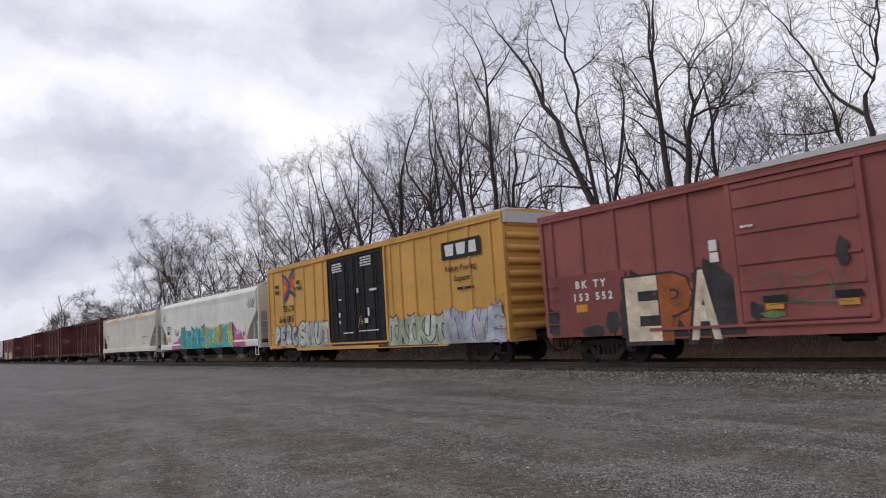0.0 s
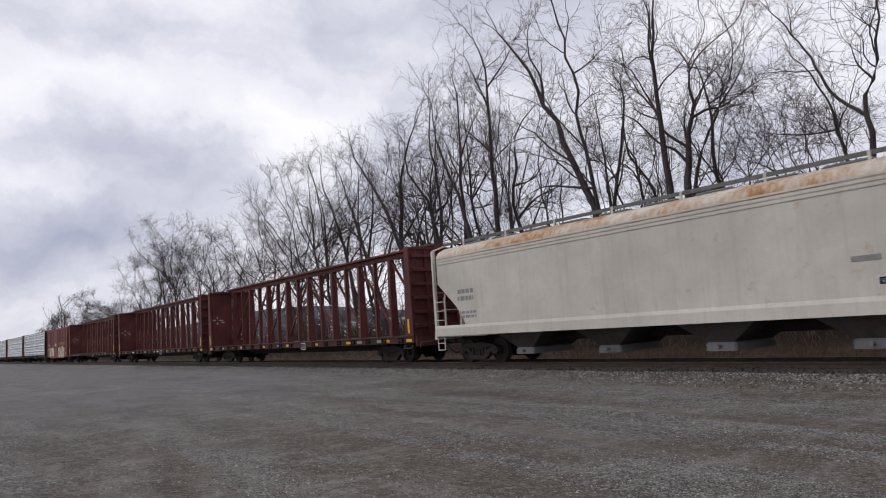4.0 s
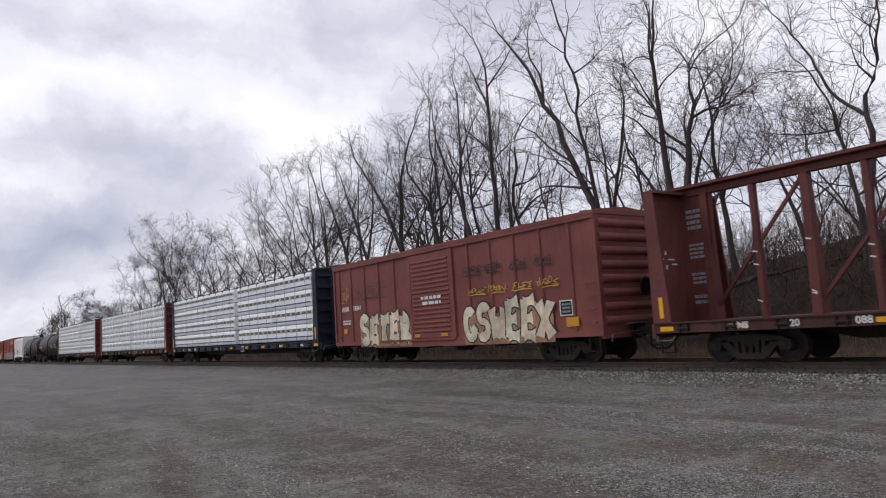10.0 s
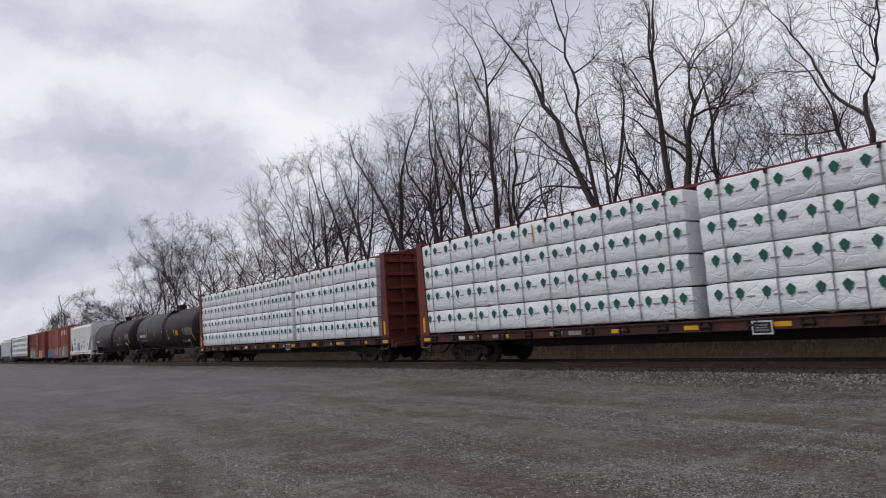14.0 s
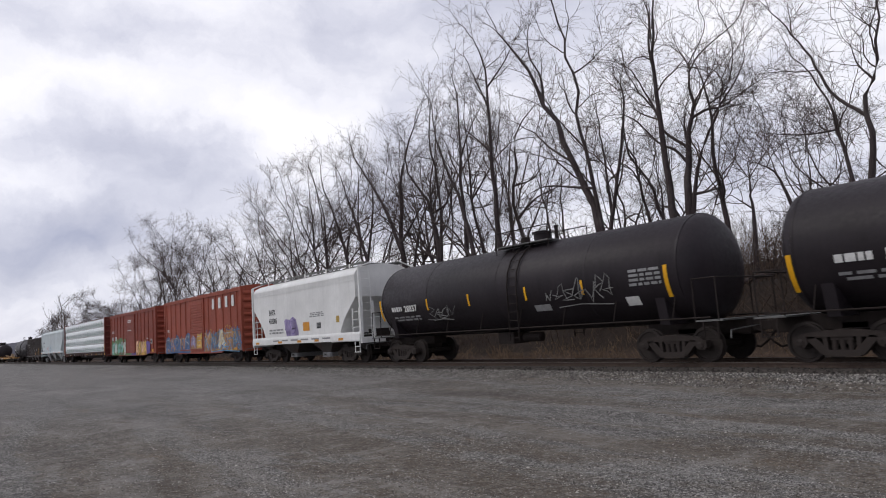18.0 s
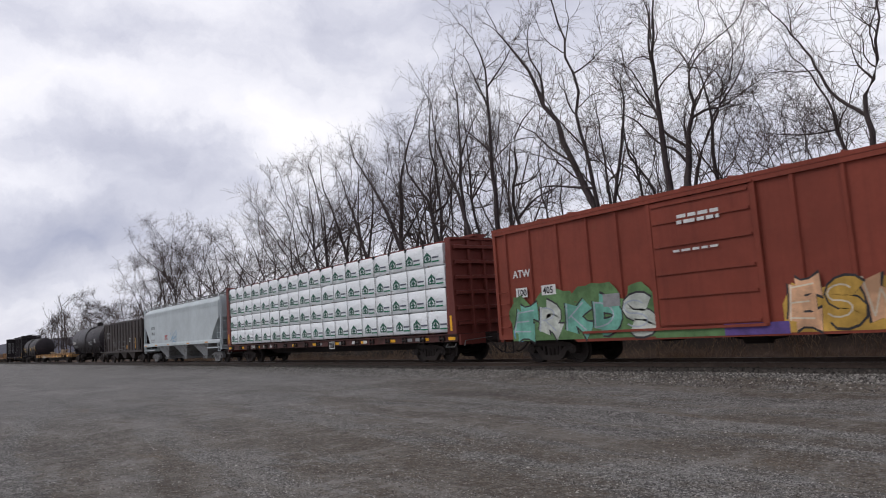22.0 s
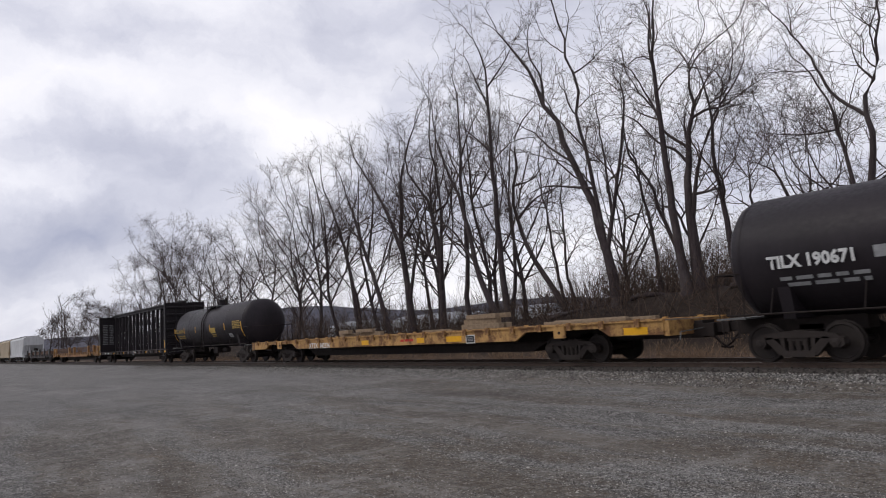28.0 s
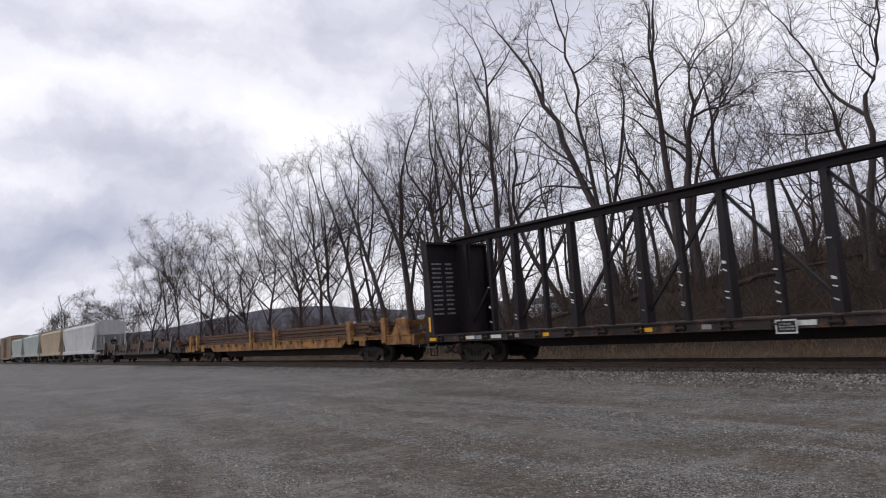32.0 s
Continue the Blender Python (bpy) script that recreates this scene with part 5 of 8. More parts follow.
def make_hopper(rear, front_end, label, H, paint, bays, inset=1.95, kind="covered_hopper", seed=1, truck=None, r=0.44, sill_z=1.02, sill_h=0.38, bay_paint=None):
    """A covered hopper: smooth side sheets cut away at the ends, slope sheets, roof with running boards, outlet bays."""
    w = Wagon(kind, label, "hopper wagon", rear, front_end)
    L, car, h = w.L, w.ob, w.L / 2
    a, hw = h - 0.36, 1.51
    low = sill_z + sill_h             # top of the side sill
    zr = H - 0.60                     # where the side turns into the roof
    w.add("body", Geo().prism([(-a, zr), (a, zr), (a, 2.95), (a - 1.05, 2.05), (a - 1.38, 1.62), (a - 1.5, low - 0.04), (-a + 1.5, low - 0.04), (-a + 1.38, 1.62), (-a + 1.05, 2.05), (-a, 2.95)], "y", -hw, hw), paint)
    arc = [(-hw, zr), (-hw + 0.02, zr + 0.12), (-hw + 0.13, zr + 0.27), (-1.08, zr + 0.42), (-0.62, zr + 0.52), (0, zr + 0.56)]
    arc += [(-y, z) for y, z in arc[-2::-1]]
    w.add("roof", Geo().prism(arc, "x", -a, a), paint, smooth=35)
    for k in range(3):
        for s in (-1, 1):
            w.add("side_rib", Geo().box(-a, a, min(s * hw, s * (hw + 0.02)), max(s * hw, s * (hw + 0.02)), zr - 0.19 + k * 0.105, zr - 0.14 + k * 0.105), paint)
    for s in (-1, 1):
        w.add("side_sill", Geo().prism([(s * 1.36, sill_z), (s * 1.55, sill_z), (s * 1.55, low - 0.10), (s * (hw + 0.008), low), (s * 1.36, low)], "x", -h + 0.1, h - 0.1), paint)
        w.add("running_board", Geo().box(-a - 0.1, a + 0.1, min(s * 0.72, s * 1.02), max(s * 0.72, s * 1.02), H + 0.0, H + 0.035), GRATING)
        w.add("board_edge", Geo().box(-a - 0.1, a + 0.1, min(s * 1.02, s * 1.05), max(s * 1.02, s * 1.05), H - 0.05, H + 0.05), GRATING)
        brace = shared(("board_brace", paint.name, H), lambda: Geo().box(-0.03, 0.03, -0.02, 0.02, -0.25, 0.07), paint)
        n = max(5, int(L / 2.2))
        for i in range(n):
            w.add("board_brace", brace, None, at=(-a + 2 * a * (i + 0.5) / n, s * 1.07, H - 0.02))
    n = max(6, int(L / 1.7))
    hatch = shared("roof_hatch", lambda: Geo().bevelled(-0.55, 0.55, -0.42, 0.42, 0, 0.10, 0.04), GRATING)
    for i in range(n):
        w.add("roof_hatch", hatch, None, at=(-a + 2 * a * (i + 0.5) / n, 0, zr + 0.53))
    for e in (-1, 1):
        x0, x1 = e * (h - 2.9), e * (h + 0.02)
        w.add("end_platform", Geo().box(min(x0, x1), max(x0, x1), -1.45, 1.45, 0.98, 1.06), paint)
        w.add("end_beam", Geo().box(min(x1, x1 - e * 0.12), max(x1, x1 - e * 0.12), -1.5, 1.5, 0.90, 1.16), paint)
        for y in (-0.55, 0.55):
            w.add("slope_brace", Geo().bar((e * (h - 0.45), y, 1.06), (e * (h - 0.55), y, 2.75), 0.12, 0.1), paint)
        for s in (-1, 1):
            w.add("corner_post", Geo().box(min(e * (h - 0.12), e * (h - 0.02)), max(e * (h - 0.12), e * (h - 0.02)), min(s * 1.38, s * 1.50), max(s * 1.38, s * 1.50), 1.06, H - 0.22), paint)
            w.add("end_cap", Geo().bar((e * (h - 0.07), s * 1.46, H - 0.22), (e * (h - 0.10), s * 0.75, H + 0.02), 0.05, 0.05), paint)
            w.add("ladder", shared(("hop_ladder", paint.name, H), lambda: ladder_geo(0.46, H - 1.35, 9, 0.013), paint), None, at=pose(e * (h - 0.01), s * 1.17, 1.1, 0, 0, 90))
            w.add("ladder", shared(("hop_side_ladder", paint.name), lambda: ladder_geo(0.55, 1.35, 4, 0.014), paint), None, at=pose(e * (h - 0.42), s * 1.5, 1.1))
            w.add("sill_step", shared(("hop_step", paint.name), lambda: Geo().box(-0.22, -0.19, -0.015, 0.015, -0.5, 0).box(0.19, 0.22, -0.015, 0.015, -0.5, 0).box(-0.22, 0.22, -0.02, 0.02, -0.52, -0.49).box(-0.22, 0.22, -0.015, 0.015, -0.27, -0.245), paint), None, at=(e * (h - 0.38), s * 1.5, sill_z))
        w.add("hand_rail", Geo().rod((e * (h + 0.0), -1.1, 2.0), (e * (h + 0.0), 1.1, 2.0), 0.016, 6), paint)
    w.add("brake_rack", Geo().box(h - 1.3, h - 0.6, -0.35, 0.35, 1.06, 1.5).bevelled(h - 0.55, h - 0.3, 0.1, 0.7, 1.9, 2.4, 0.05), GEAR)
    w.add("air_tank", Geo().lathe([(-0.5, 0.1), (-0.44, 0.2), (0.44, 0.2), (0.5, 0.1)], "y", 14), paint, at=(-h + 0.95, 0, 1.36))
    # outlet bays
    span = 2 * (a - 2.1)
    for i in range(bays):
        cx = -span / 2 + span * (i + 0.5) / bays
        q = span / bays * 0.46
        bay = w.add("outlet_bay", Geo().loft([[(cx - q, -1.40, low - 0.02), (cx + q, -1.40, low - 0.02), (cx + q, 1.40, low - 0.02), (cx - q, 1.40, low - 0.02)],
                                             [(cx - 0.36, -0.95, 0.52), (cx + 0.36, -0.95, 0.52), (cx + 0.36, 0.95, 0.52), (cx - 0.36, 0.95, 0.52)]]), bay_paint or BAY_GRIME_SHADE)
        part("outlet_gate", Geo().bevelled(cx - 0.42, cx + 0.42, -1.0, 1.0, 0.30, 0.52, 0.05).rod((cx, -1.15, 0.41), (cx, 1.15, 0.41), 0.05, 8), TRUCK_GREY, bay)
    w.add("centre_sill", Geo().box(-h - 0.05, h + 0.05, -0.2, 0.2, 0.70, 0.98), GEAR)
    for e in (-1, 1):
        add_truck(car, e * (h - inset), r, truck)
    add_couplers(car, L + 0.1)
    return w


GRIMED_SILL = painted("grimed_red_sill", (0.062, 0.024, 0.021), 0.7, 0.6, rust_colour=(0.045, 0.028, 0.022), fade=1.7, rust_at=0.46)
BLACK_SILL = painted("rust_worn_black_sill", (0.026, 0.020, 0.019), 0.8, 0.5, rust_colour=(0.14, 0.07, 0.04), fade=1.6, rust_at=0.52)


def make_centerbeam(rear, front_end, label, paint, seed, braces=True, truck=None, sill_paint=None):
    """A centre-beam flat car: deck with stake pockets, a bulkhead at each end, posts and braces under a top chord."""
    w = Wagon("centerbeam_flat_car", label, "flat wagon", rear, front_end)
    L, car, h = w.L, w.ob, w.L / 2
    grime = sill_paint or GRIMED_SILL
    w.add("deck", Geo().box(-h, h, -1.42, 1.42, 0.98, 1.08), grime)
    w.add("centre_sill", Geo().prism([(-h, 0.98), (h, 0.98), (h, 0.72), (h - 3.6, 0.72), (h - 4.6, 0.5), (-h + 4.6, 0.5), (-h + 3.6, 0.72), (-h, 0.72)], "y", -0.35, 0.35), GEAR)
    for s in (-1, 1):
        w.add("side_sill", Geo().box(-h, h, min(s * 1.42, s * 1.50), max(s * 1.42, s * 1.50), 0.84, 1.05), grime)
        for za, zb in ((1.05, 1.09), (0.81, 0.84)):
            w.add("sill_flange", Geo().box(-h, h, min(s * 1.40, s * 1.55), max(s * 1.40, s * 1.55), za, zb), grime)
        winch = shared(("strap_winch", paint.name), lambda: Geo().box(-0.13, -0.10, -0.07, 0.02, -0.10, 0.13).box(0.10, 0.13, -0.07, 0.02, -0.10, 0.13).rod((-0.16, -0.035, 0.02), (0.16, -0.035, 0.02), 0.04, 8), GEAR)
        for i in range(18):
            w.add("strap_winch", winch, None, at=pose(-h + 0.9 + i * (L - 1.8) / 17, s * 1.50, 0.90, 0, 0, 0 if s < 0 else 180))
    # bulkheads: plain inside, ribbed outside, slightly swept at the foot
    for e in (-1, 1):
        x0, x1 = e * (h - 0.02), e * (h - 0.14)
        b = w.add("bulkhead", Geo().prism([(x1, 1.08), (x0 - e * 0.02, 1.08), (x0 - e * 0.09, 4.54), (x1 - e * 0.06, 4.54)], "y", -1.46, 1.46), paint)
        for s in (-1, 1):
            part("bulkhead_flange", Geo().prism([(e * (h - 0.55), 1.08), (e * h, 1.08), (e * (h - 0.07), 4.56), (e * (h - 0.34), 4.56)], "y", min(s * 1.46, s * 1.53), max(s * 1.46, s * 1.53)), paint, b)
        part("bulkhead_cap", Geo().box(min(e * (h - 0.42), e * (h - 0.02)), max(e * (h - 0.42), e * (h - 0.02)), -1.52, 1.52, 4.54, 4.62), paint, b)
        for y in (-0.72, 0.0, 0.72):
            part("bulkhead_stiffener", Geo().prism([(e * (h - 0.05), 1.08), (e * (h + 0.14), 1.08), (e * (h + 0.02), 4.5), (e * (h - 0.10), 4.5)], "y", y - 0.05, y + 0.05), paint, b)
        for k in range(6):
            z = 1.45 + k * 0.56
            part("bulkhead_rib", Geo().prism([(e * (h - 0.07), z - 0.09), (e * (h + 0.07), z - 0.05), (e * (h + 0.07), z + 0.05), (e * (h - 0.07), z + 0.09)], "y", -1.4, 1.4), paint, b)
        for s in (-1, 1):
            part("grab_iron", shared(("grab_iron", paint.name), lambda: ladder_geo(0.42, 0.1, 1, stiles=False), paint), None, b, at=pose(e * (h + 0.02), s * 1.2, 1.5, 0, 0, 90 if e > 0 else -90))
        w.add("end_sill", Geo().box(min(e * h, e * (h + 0.12)), max(e * h, e * (h + 0.12)), -1.45, 1.45, 0.68, 1.06), paint)
        w.add("sill_step", shared("sill_step", lambda: Geo(), GEAR), None, at=(e * (h - 0.35), -1.46, 0.74))
        w.add("grab_iron", Geo().rod((e * (h - 0.6), -1.6, 0.62), (e * (h - 0.1), -1.6, 0.62), 0.014, 6).rod((e * (h - 0.1), -1.6, 0.62), (e * (h - 0.1), -1.5, 0.74), 0.014, 6).rod((e * (h - 0.6), -1.6, 0.62), (e * (h - 0.6), -1.5, 0.74), 0.014, 6), GRATING)
    # the beam
    w.add("top_chord", Geo().prism([(-0.30, 4.78), (0.30, 4.78), (0.30, 4.70), (0.12, 4.66), (0.12, 4.50), (-0.12, 4.50), (-0.12, 4.66), (-0.30, 4.70)], "x", -h + 0.1, h - 0.1), paint)
    n = 17
    step_x = (L - 1.9) / (n - 1)
    narrow = shared(("beam_post", paint.name), lambda: Geo().prism([(-0.065, -0.10), (0.065, -0.10), (0.04, 0.0), (0.065, 0.10), (-0.065, 0.10), (-0.04, 0.0)], "z", 1.08, 4.66), paint)
    wide = shared(("beam_post_wide", paint.name), lambda: Geo().loft([[(-0.12, -0.20, 1.08), (0.12, -0.20, 1.08), (0.12, 0.20, 1.08), (-0.12, 0.20, 1.08)], [(-0.09, -0.12, 4.66), (0.09, -0.12, 4.66), (0.09, 0.12, 4.66), (-0.09, 0.12, 4.66)]]), paint)
    xs = [-h + 0.95 + i * step_x for i in range(n)]
    for i, x in enumerate(xs):
        w.add("beam_post", wide if i % 2 == 0 else narrow, None, at=(x, 0, 0))
    if braces:
        for i in range(0, n - 2, 2):
            up = i >= n // 2
            a, b = (xs[i], xs[i + 2]) if up else (xs[i + 2], xs[i])
            w.add("brace", Geo().bar((a + (0.1 if up else -0.1), 0, 4.4), (b, 0, 1.35), 0.085, 0.085), paint)
    for e in (-1, 1):
        w.add("gusset", Geo().prism([(e * (h - 0.14), 4.5), (e * (h - 1.15), 4.5), (e * (h - 1.0), 1.08), (e * (h - 0.14), 1.08)], "y", -0.05, 0.05), paint)
        add_truck(car, e * (h - 2.35), 0.42, truck)
    add_couplers(car, L + 0.25)
    return w


def centerbeam_marks(w, tape, seed, clear=(0.0, 0.0)):
    """Reflective tape and stencilled plates along the sill."""
    rnd = random.Random(seed)
    L = w.L
    for e, u in enumerate((0.18, L - 0.55)):
        w.patch(u, u + 0.4, 0.86, 0.98, REFLECTOR, "reflector")
        w.patch(u + (0.05 if e == 0 else 0.2), u + (0.17 if e == 0 else 0.32), 1.2, 1.75, REFLECTOR, "reflector", y=-1.53)
    for k in range(tape):
        u = 2.2 + k * (L - 4.4) / (tape - 1)
        w.patch(u, u + 0.42, 0.87, 0.98, REFLECTOR, "reflector")
    for k in range(7):
        u = rnd.uniform(1.5, L - 2)
        if clear[0] - 0.6 < u < clear[1]:
            continue
        w.patch(u, u + rnd.uniform(0.25, 0.6), 0.87, 0.99, INK_WHITE if k % 2 else INK_GREY, "stencil", lift=0.007)
    w.framed(L * 0.58, L * 0.58 + 0.5, 0.70, 1.02, y=-1.56)


def post_tape(w, seed, material=None):
    """Broken white tape that winds up the posts."""
    rnd = random.Random(seed)
    g = Geo()
    n = 17
    for i in range(1, n - 1):
        x = -w.L / 2 + 0.95 + i * (w.L - 1.9) / (n - 1)
        for k in range(rnd.randint(2, 5)):
            z = 1.4 + rnd.uniform(0, 1.5)
            d = rnd.uniform(0.02, 0.06)
            g.poly([(x - 0.07, -0.205, z), (x + 0.05, -0.205, z - d), (x + 0.05, -0.205, z - d + 0.035), (x - 0.07, -0.205, z + 0.035)], [(0, 1, 2, 3)])
    w.add("post_tape", g, material or INK_WHITE)


def make_tank_car(rear, front_end, label, R, zc, seed, tank_rear=0.45, tank_front=0.45, manway_u=None, name="tank_car", r=0.457):
    """A tank wagon: shell with dished heads on stub sills, saddles, manway with platform, side rails."""
    w = Wagon(name, label, "tank wagon", rear, front_end)
    L, car, h = w.L, w.ob, w.L / 2
    x0, x1 = -h + tank_rear, h - tank_front
    d = 0.62
    prof = [(x0, 0.02)] + [(x0 + d * (1 - math.cos(q)), R * math.sin(q)) for q in (0.25, 0.5, 0.75, 1.0, 1.25)] + [(x0 + d, R), (x1 - d, R)]
    prof += [(x1 - d * (1 - math.cos(q)), R * math.sin(q)) for q in (1.25, 1.0, 0.75, 0.5, 0.25)] + [(x1, 0.02)]
    w.add("tank", Geo().lathe(prof, "x", 64), BLACK_TANK, at=(0, 0, zc), smooth=30)
    for q in (0.0, 0.22, 0.5, 0.78, 1.0):
        x = x0 + d + (x1 - x0 - 2 * d) * q
        w.add("weld_band", Geo().lathe([(-0.04, R - 0.01), (-0.03, R + 0.008), (0.03, R + 0.008), (0.04, R - 0.01)], "x", 48), BLACK_TANK, at=(x, 0, zc), smooth=30)
    m = w.x(manway_u) if manway_u else 0.0
    top = zc + R
    dome = w.add("manway", Geo().lathe([(-0.1, 0.30), (0.32, 0.30), (0.32, 0.36), (0.38, 0.36), (0.42, 0.2), (0.43, 0.02)], "z", 18), BLACK_TANK, at=(m + 0.1, 0, top), smooth=35)
    part("valve_housing", Geo().lathe([(-0.1, 0.18), (0.30, 0.18), (0.34, 0.12), (0.34, 0.01)], "z", 12), GEAR, dome, at=(-0.95, 0.1, 0))
    part("valve", Geo().lathe([(-0.1, 0.07), (0.45, 0.07), (0.48, 0.12), (0.5, 0.02)], "z", 8), GEAR, dome, at=(0.75, -0.1, 0))
    plat = w.add("platform", Geo().box(m - 1.25, m + 1.25, -0.95, -0.45, top - 0.06, top - 0.02).box(m - 1.25, m + 1.25, 0.45, 0.95, top - 0.06, top - 0.02), GRATING)
    for s in (-1, 1):
        for x in (m - 1.25, m - 0.4, m + 0.4, m + 1.25):
            part("rail_post", Geo().rod((x, s * 0.95, top - 0.3), (x, s * 0.95, top + 0.45), 0.018, 5), GEAR, plat)
        part("platform_rail", Geo().rod((m - 1.25, s * 0.95, top + 0.45), (m + 1.25, s * 0.95, top + 0.45), 0.018, 5), GEAR, plat)
    for s in (-1, 1):
        lad = Geo()
        for x in (-0.22, 0.22):
            pts = [(m + x, s * (R + 0.06) * math.cos(q), zc + (R + 0.06) * math.sin(q)) for q in (1.2, 0.9, 0.6, 0.3, 0.0)] + [(m + x, s * (R + 0.06), 0.75)]
            for p, q in zip(pts, pts[1:]):
                lad.bar(p, q, 0.02, 0.05)
        for k in range(11):
            z = 0.85 + k * 0.28
            y = R + 0.06 if z < zc else (R + 0.06) * math.cos(math.asin(min(0.98, (z - zc) / (R + 0.06))))
            lad.rod((m - 0.22, s * y, z), (m + 0.22, s * y, z), 0.012, 5)
        w.add("ladder", lad, GEAR)
        rail = Geo().rod((-h + 0.3, s * 1.42, 1.16), (h - 0.3, s * 1.42, 1.16), 0.022, 6)
        w.add("side_rail", rail, GEAR)
        for i in range(8):
            x = -h + 1.4 + i * (L - 2.8) / 7
            w.add("rail_bracket", shared(("rail_bracket", s), lambda: Geo().rod((0, s * 1.42, 1.16), (0.05, s * 1.28, 1.75), 0.016, 5), GEAR), None, at=(x, 0, 0))
    for e in (-1, 1):
        w.add("stub_sill", Geo().box(min(e * (h - 3.0), e * h), max(e * (h - 3.0), e * h), -0.3, 0.3, 0.72, 1.08), GEAR)
        w.add("saddle", Geo().prism([(-1.25, 1.02), (1.25, 1.02), (1.40, 1.75), (1.22, 1.62), (0.75, zc - R + 0.32), (0, zc - R + 0.05), (-0.75, zc - R + 0.32), (-1.22, 1.62), (-1.40, 1.75)], "x", e * (h - 1.75) - 0.14, e * (h - 1.75) + 0.14), BLACK_TANK)
        w.add("end_platform", Geo().box(min(e * (h - 0.75), e * h), max(e * (h - 0.75), e * h), -1.4, 1.4, 1.06, 1.10), GRATING)
        for s in (-1, 1):
            for x in (h - 0.1, h - 0.75):
                w.add("rail_post", Geo().rod((e * x, s * 1.4, 1.1), (e * x, s * 1.4, 2.15), 0.018, 6), GEAR)
            w.add("end_rail", Geo().rod((e * (h - 0.75), s * 1.4, 2.15), (e * (h - 0.1), s * 1.4, 2.15), 0.018, 6), GEAR)
        w.add("end_rail", Geo().rod((e * (h - 0.1), -1.4, 2.15), (e * (h - 0.1), 1.4, 2.15), 0.018, 6), GEAR)
        for s in (-1, 1):
            w.add("sill_step", shared("sill_step", lambda: Geo(), GEAR), None, at=(e * (h - 0.35), s * 1.38, 1.06))
        add_truck(car, e * (h - 1.75), r)
    w.add("brake_gear", Geo().bevelled(-1.1, -0.3, -0.5, 0.3, 0.62, 1.02, 0.03), GEAR)
    w.add("brake_cylinder", Geo().lathe([(-0.1, 0.16), (0.7, 0.16), (0.75, 0.05)], "x", 12), GEAR, at=(0, -0.1, 0.82))
    add_couplers(car, L + 0.1)
    w.R, w.zc = R, zc
    return w


def tank_strip(w, u, z0, z1, material, width=0.09, name="reflector"):
    """A strip of tape bent round the shell."""
    g = Geo()
    n = 5
    pts = []
    for k in range(n + 1):
        z = z0 + (z1 - z0) * k / n
        y = -math.sqrt(max(0.01, (w.R + 0.012) ** 2 - (z - w.zc) ** 2))
        pts += [(w.x(u), y, z), (w.x(u) + width, y, z)]
    g.poly(pts, [(2 * k, 2 * k + 1, 2 * k + 3, 2 * k + 2) for k in range(n)])
    w.add(name, g, material)


def tank_point(w, z):
    """Where the shell is at height z, and how far it leans there."""
    a = math.asin((z - w.zc) / w.R)
    return -(w.R + 0.016) * math.cos(a), math.degrees(a)


def tank_text(w, words, u, z, h, material, bold=0.012, stretch=1.0):
    y, lean = tank_point(w, z + h / 2)
    q = math.radians(lean)
    return text_part(w.ob, words, (w.x(u), y + h / 2 * math.sin(q), z + h / 2 - h / 2 * math.cos(q)), h, material, bold=bold, stretch=stretch, rx=90 - lean)


def tank_bars(w, u0, u1, z0, z1, rows, material, seed):
    for a, b, c, d in lines_of_marks(u0, u1, z0, z1, rows, seed):
        tank_strip(w, a, c, d, material, b - a, "stencil")


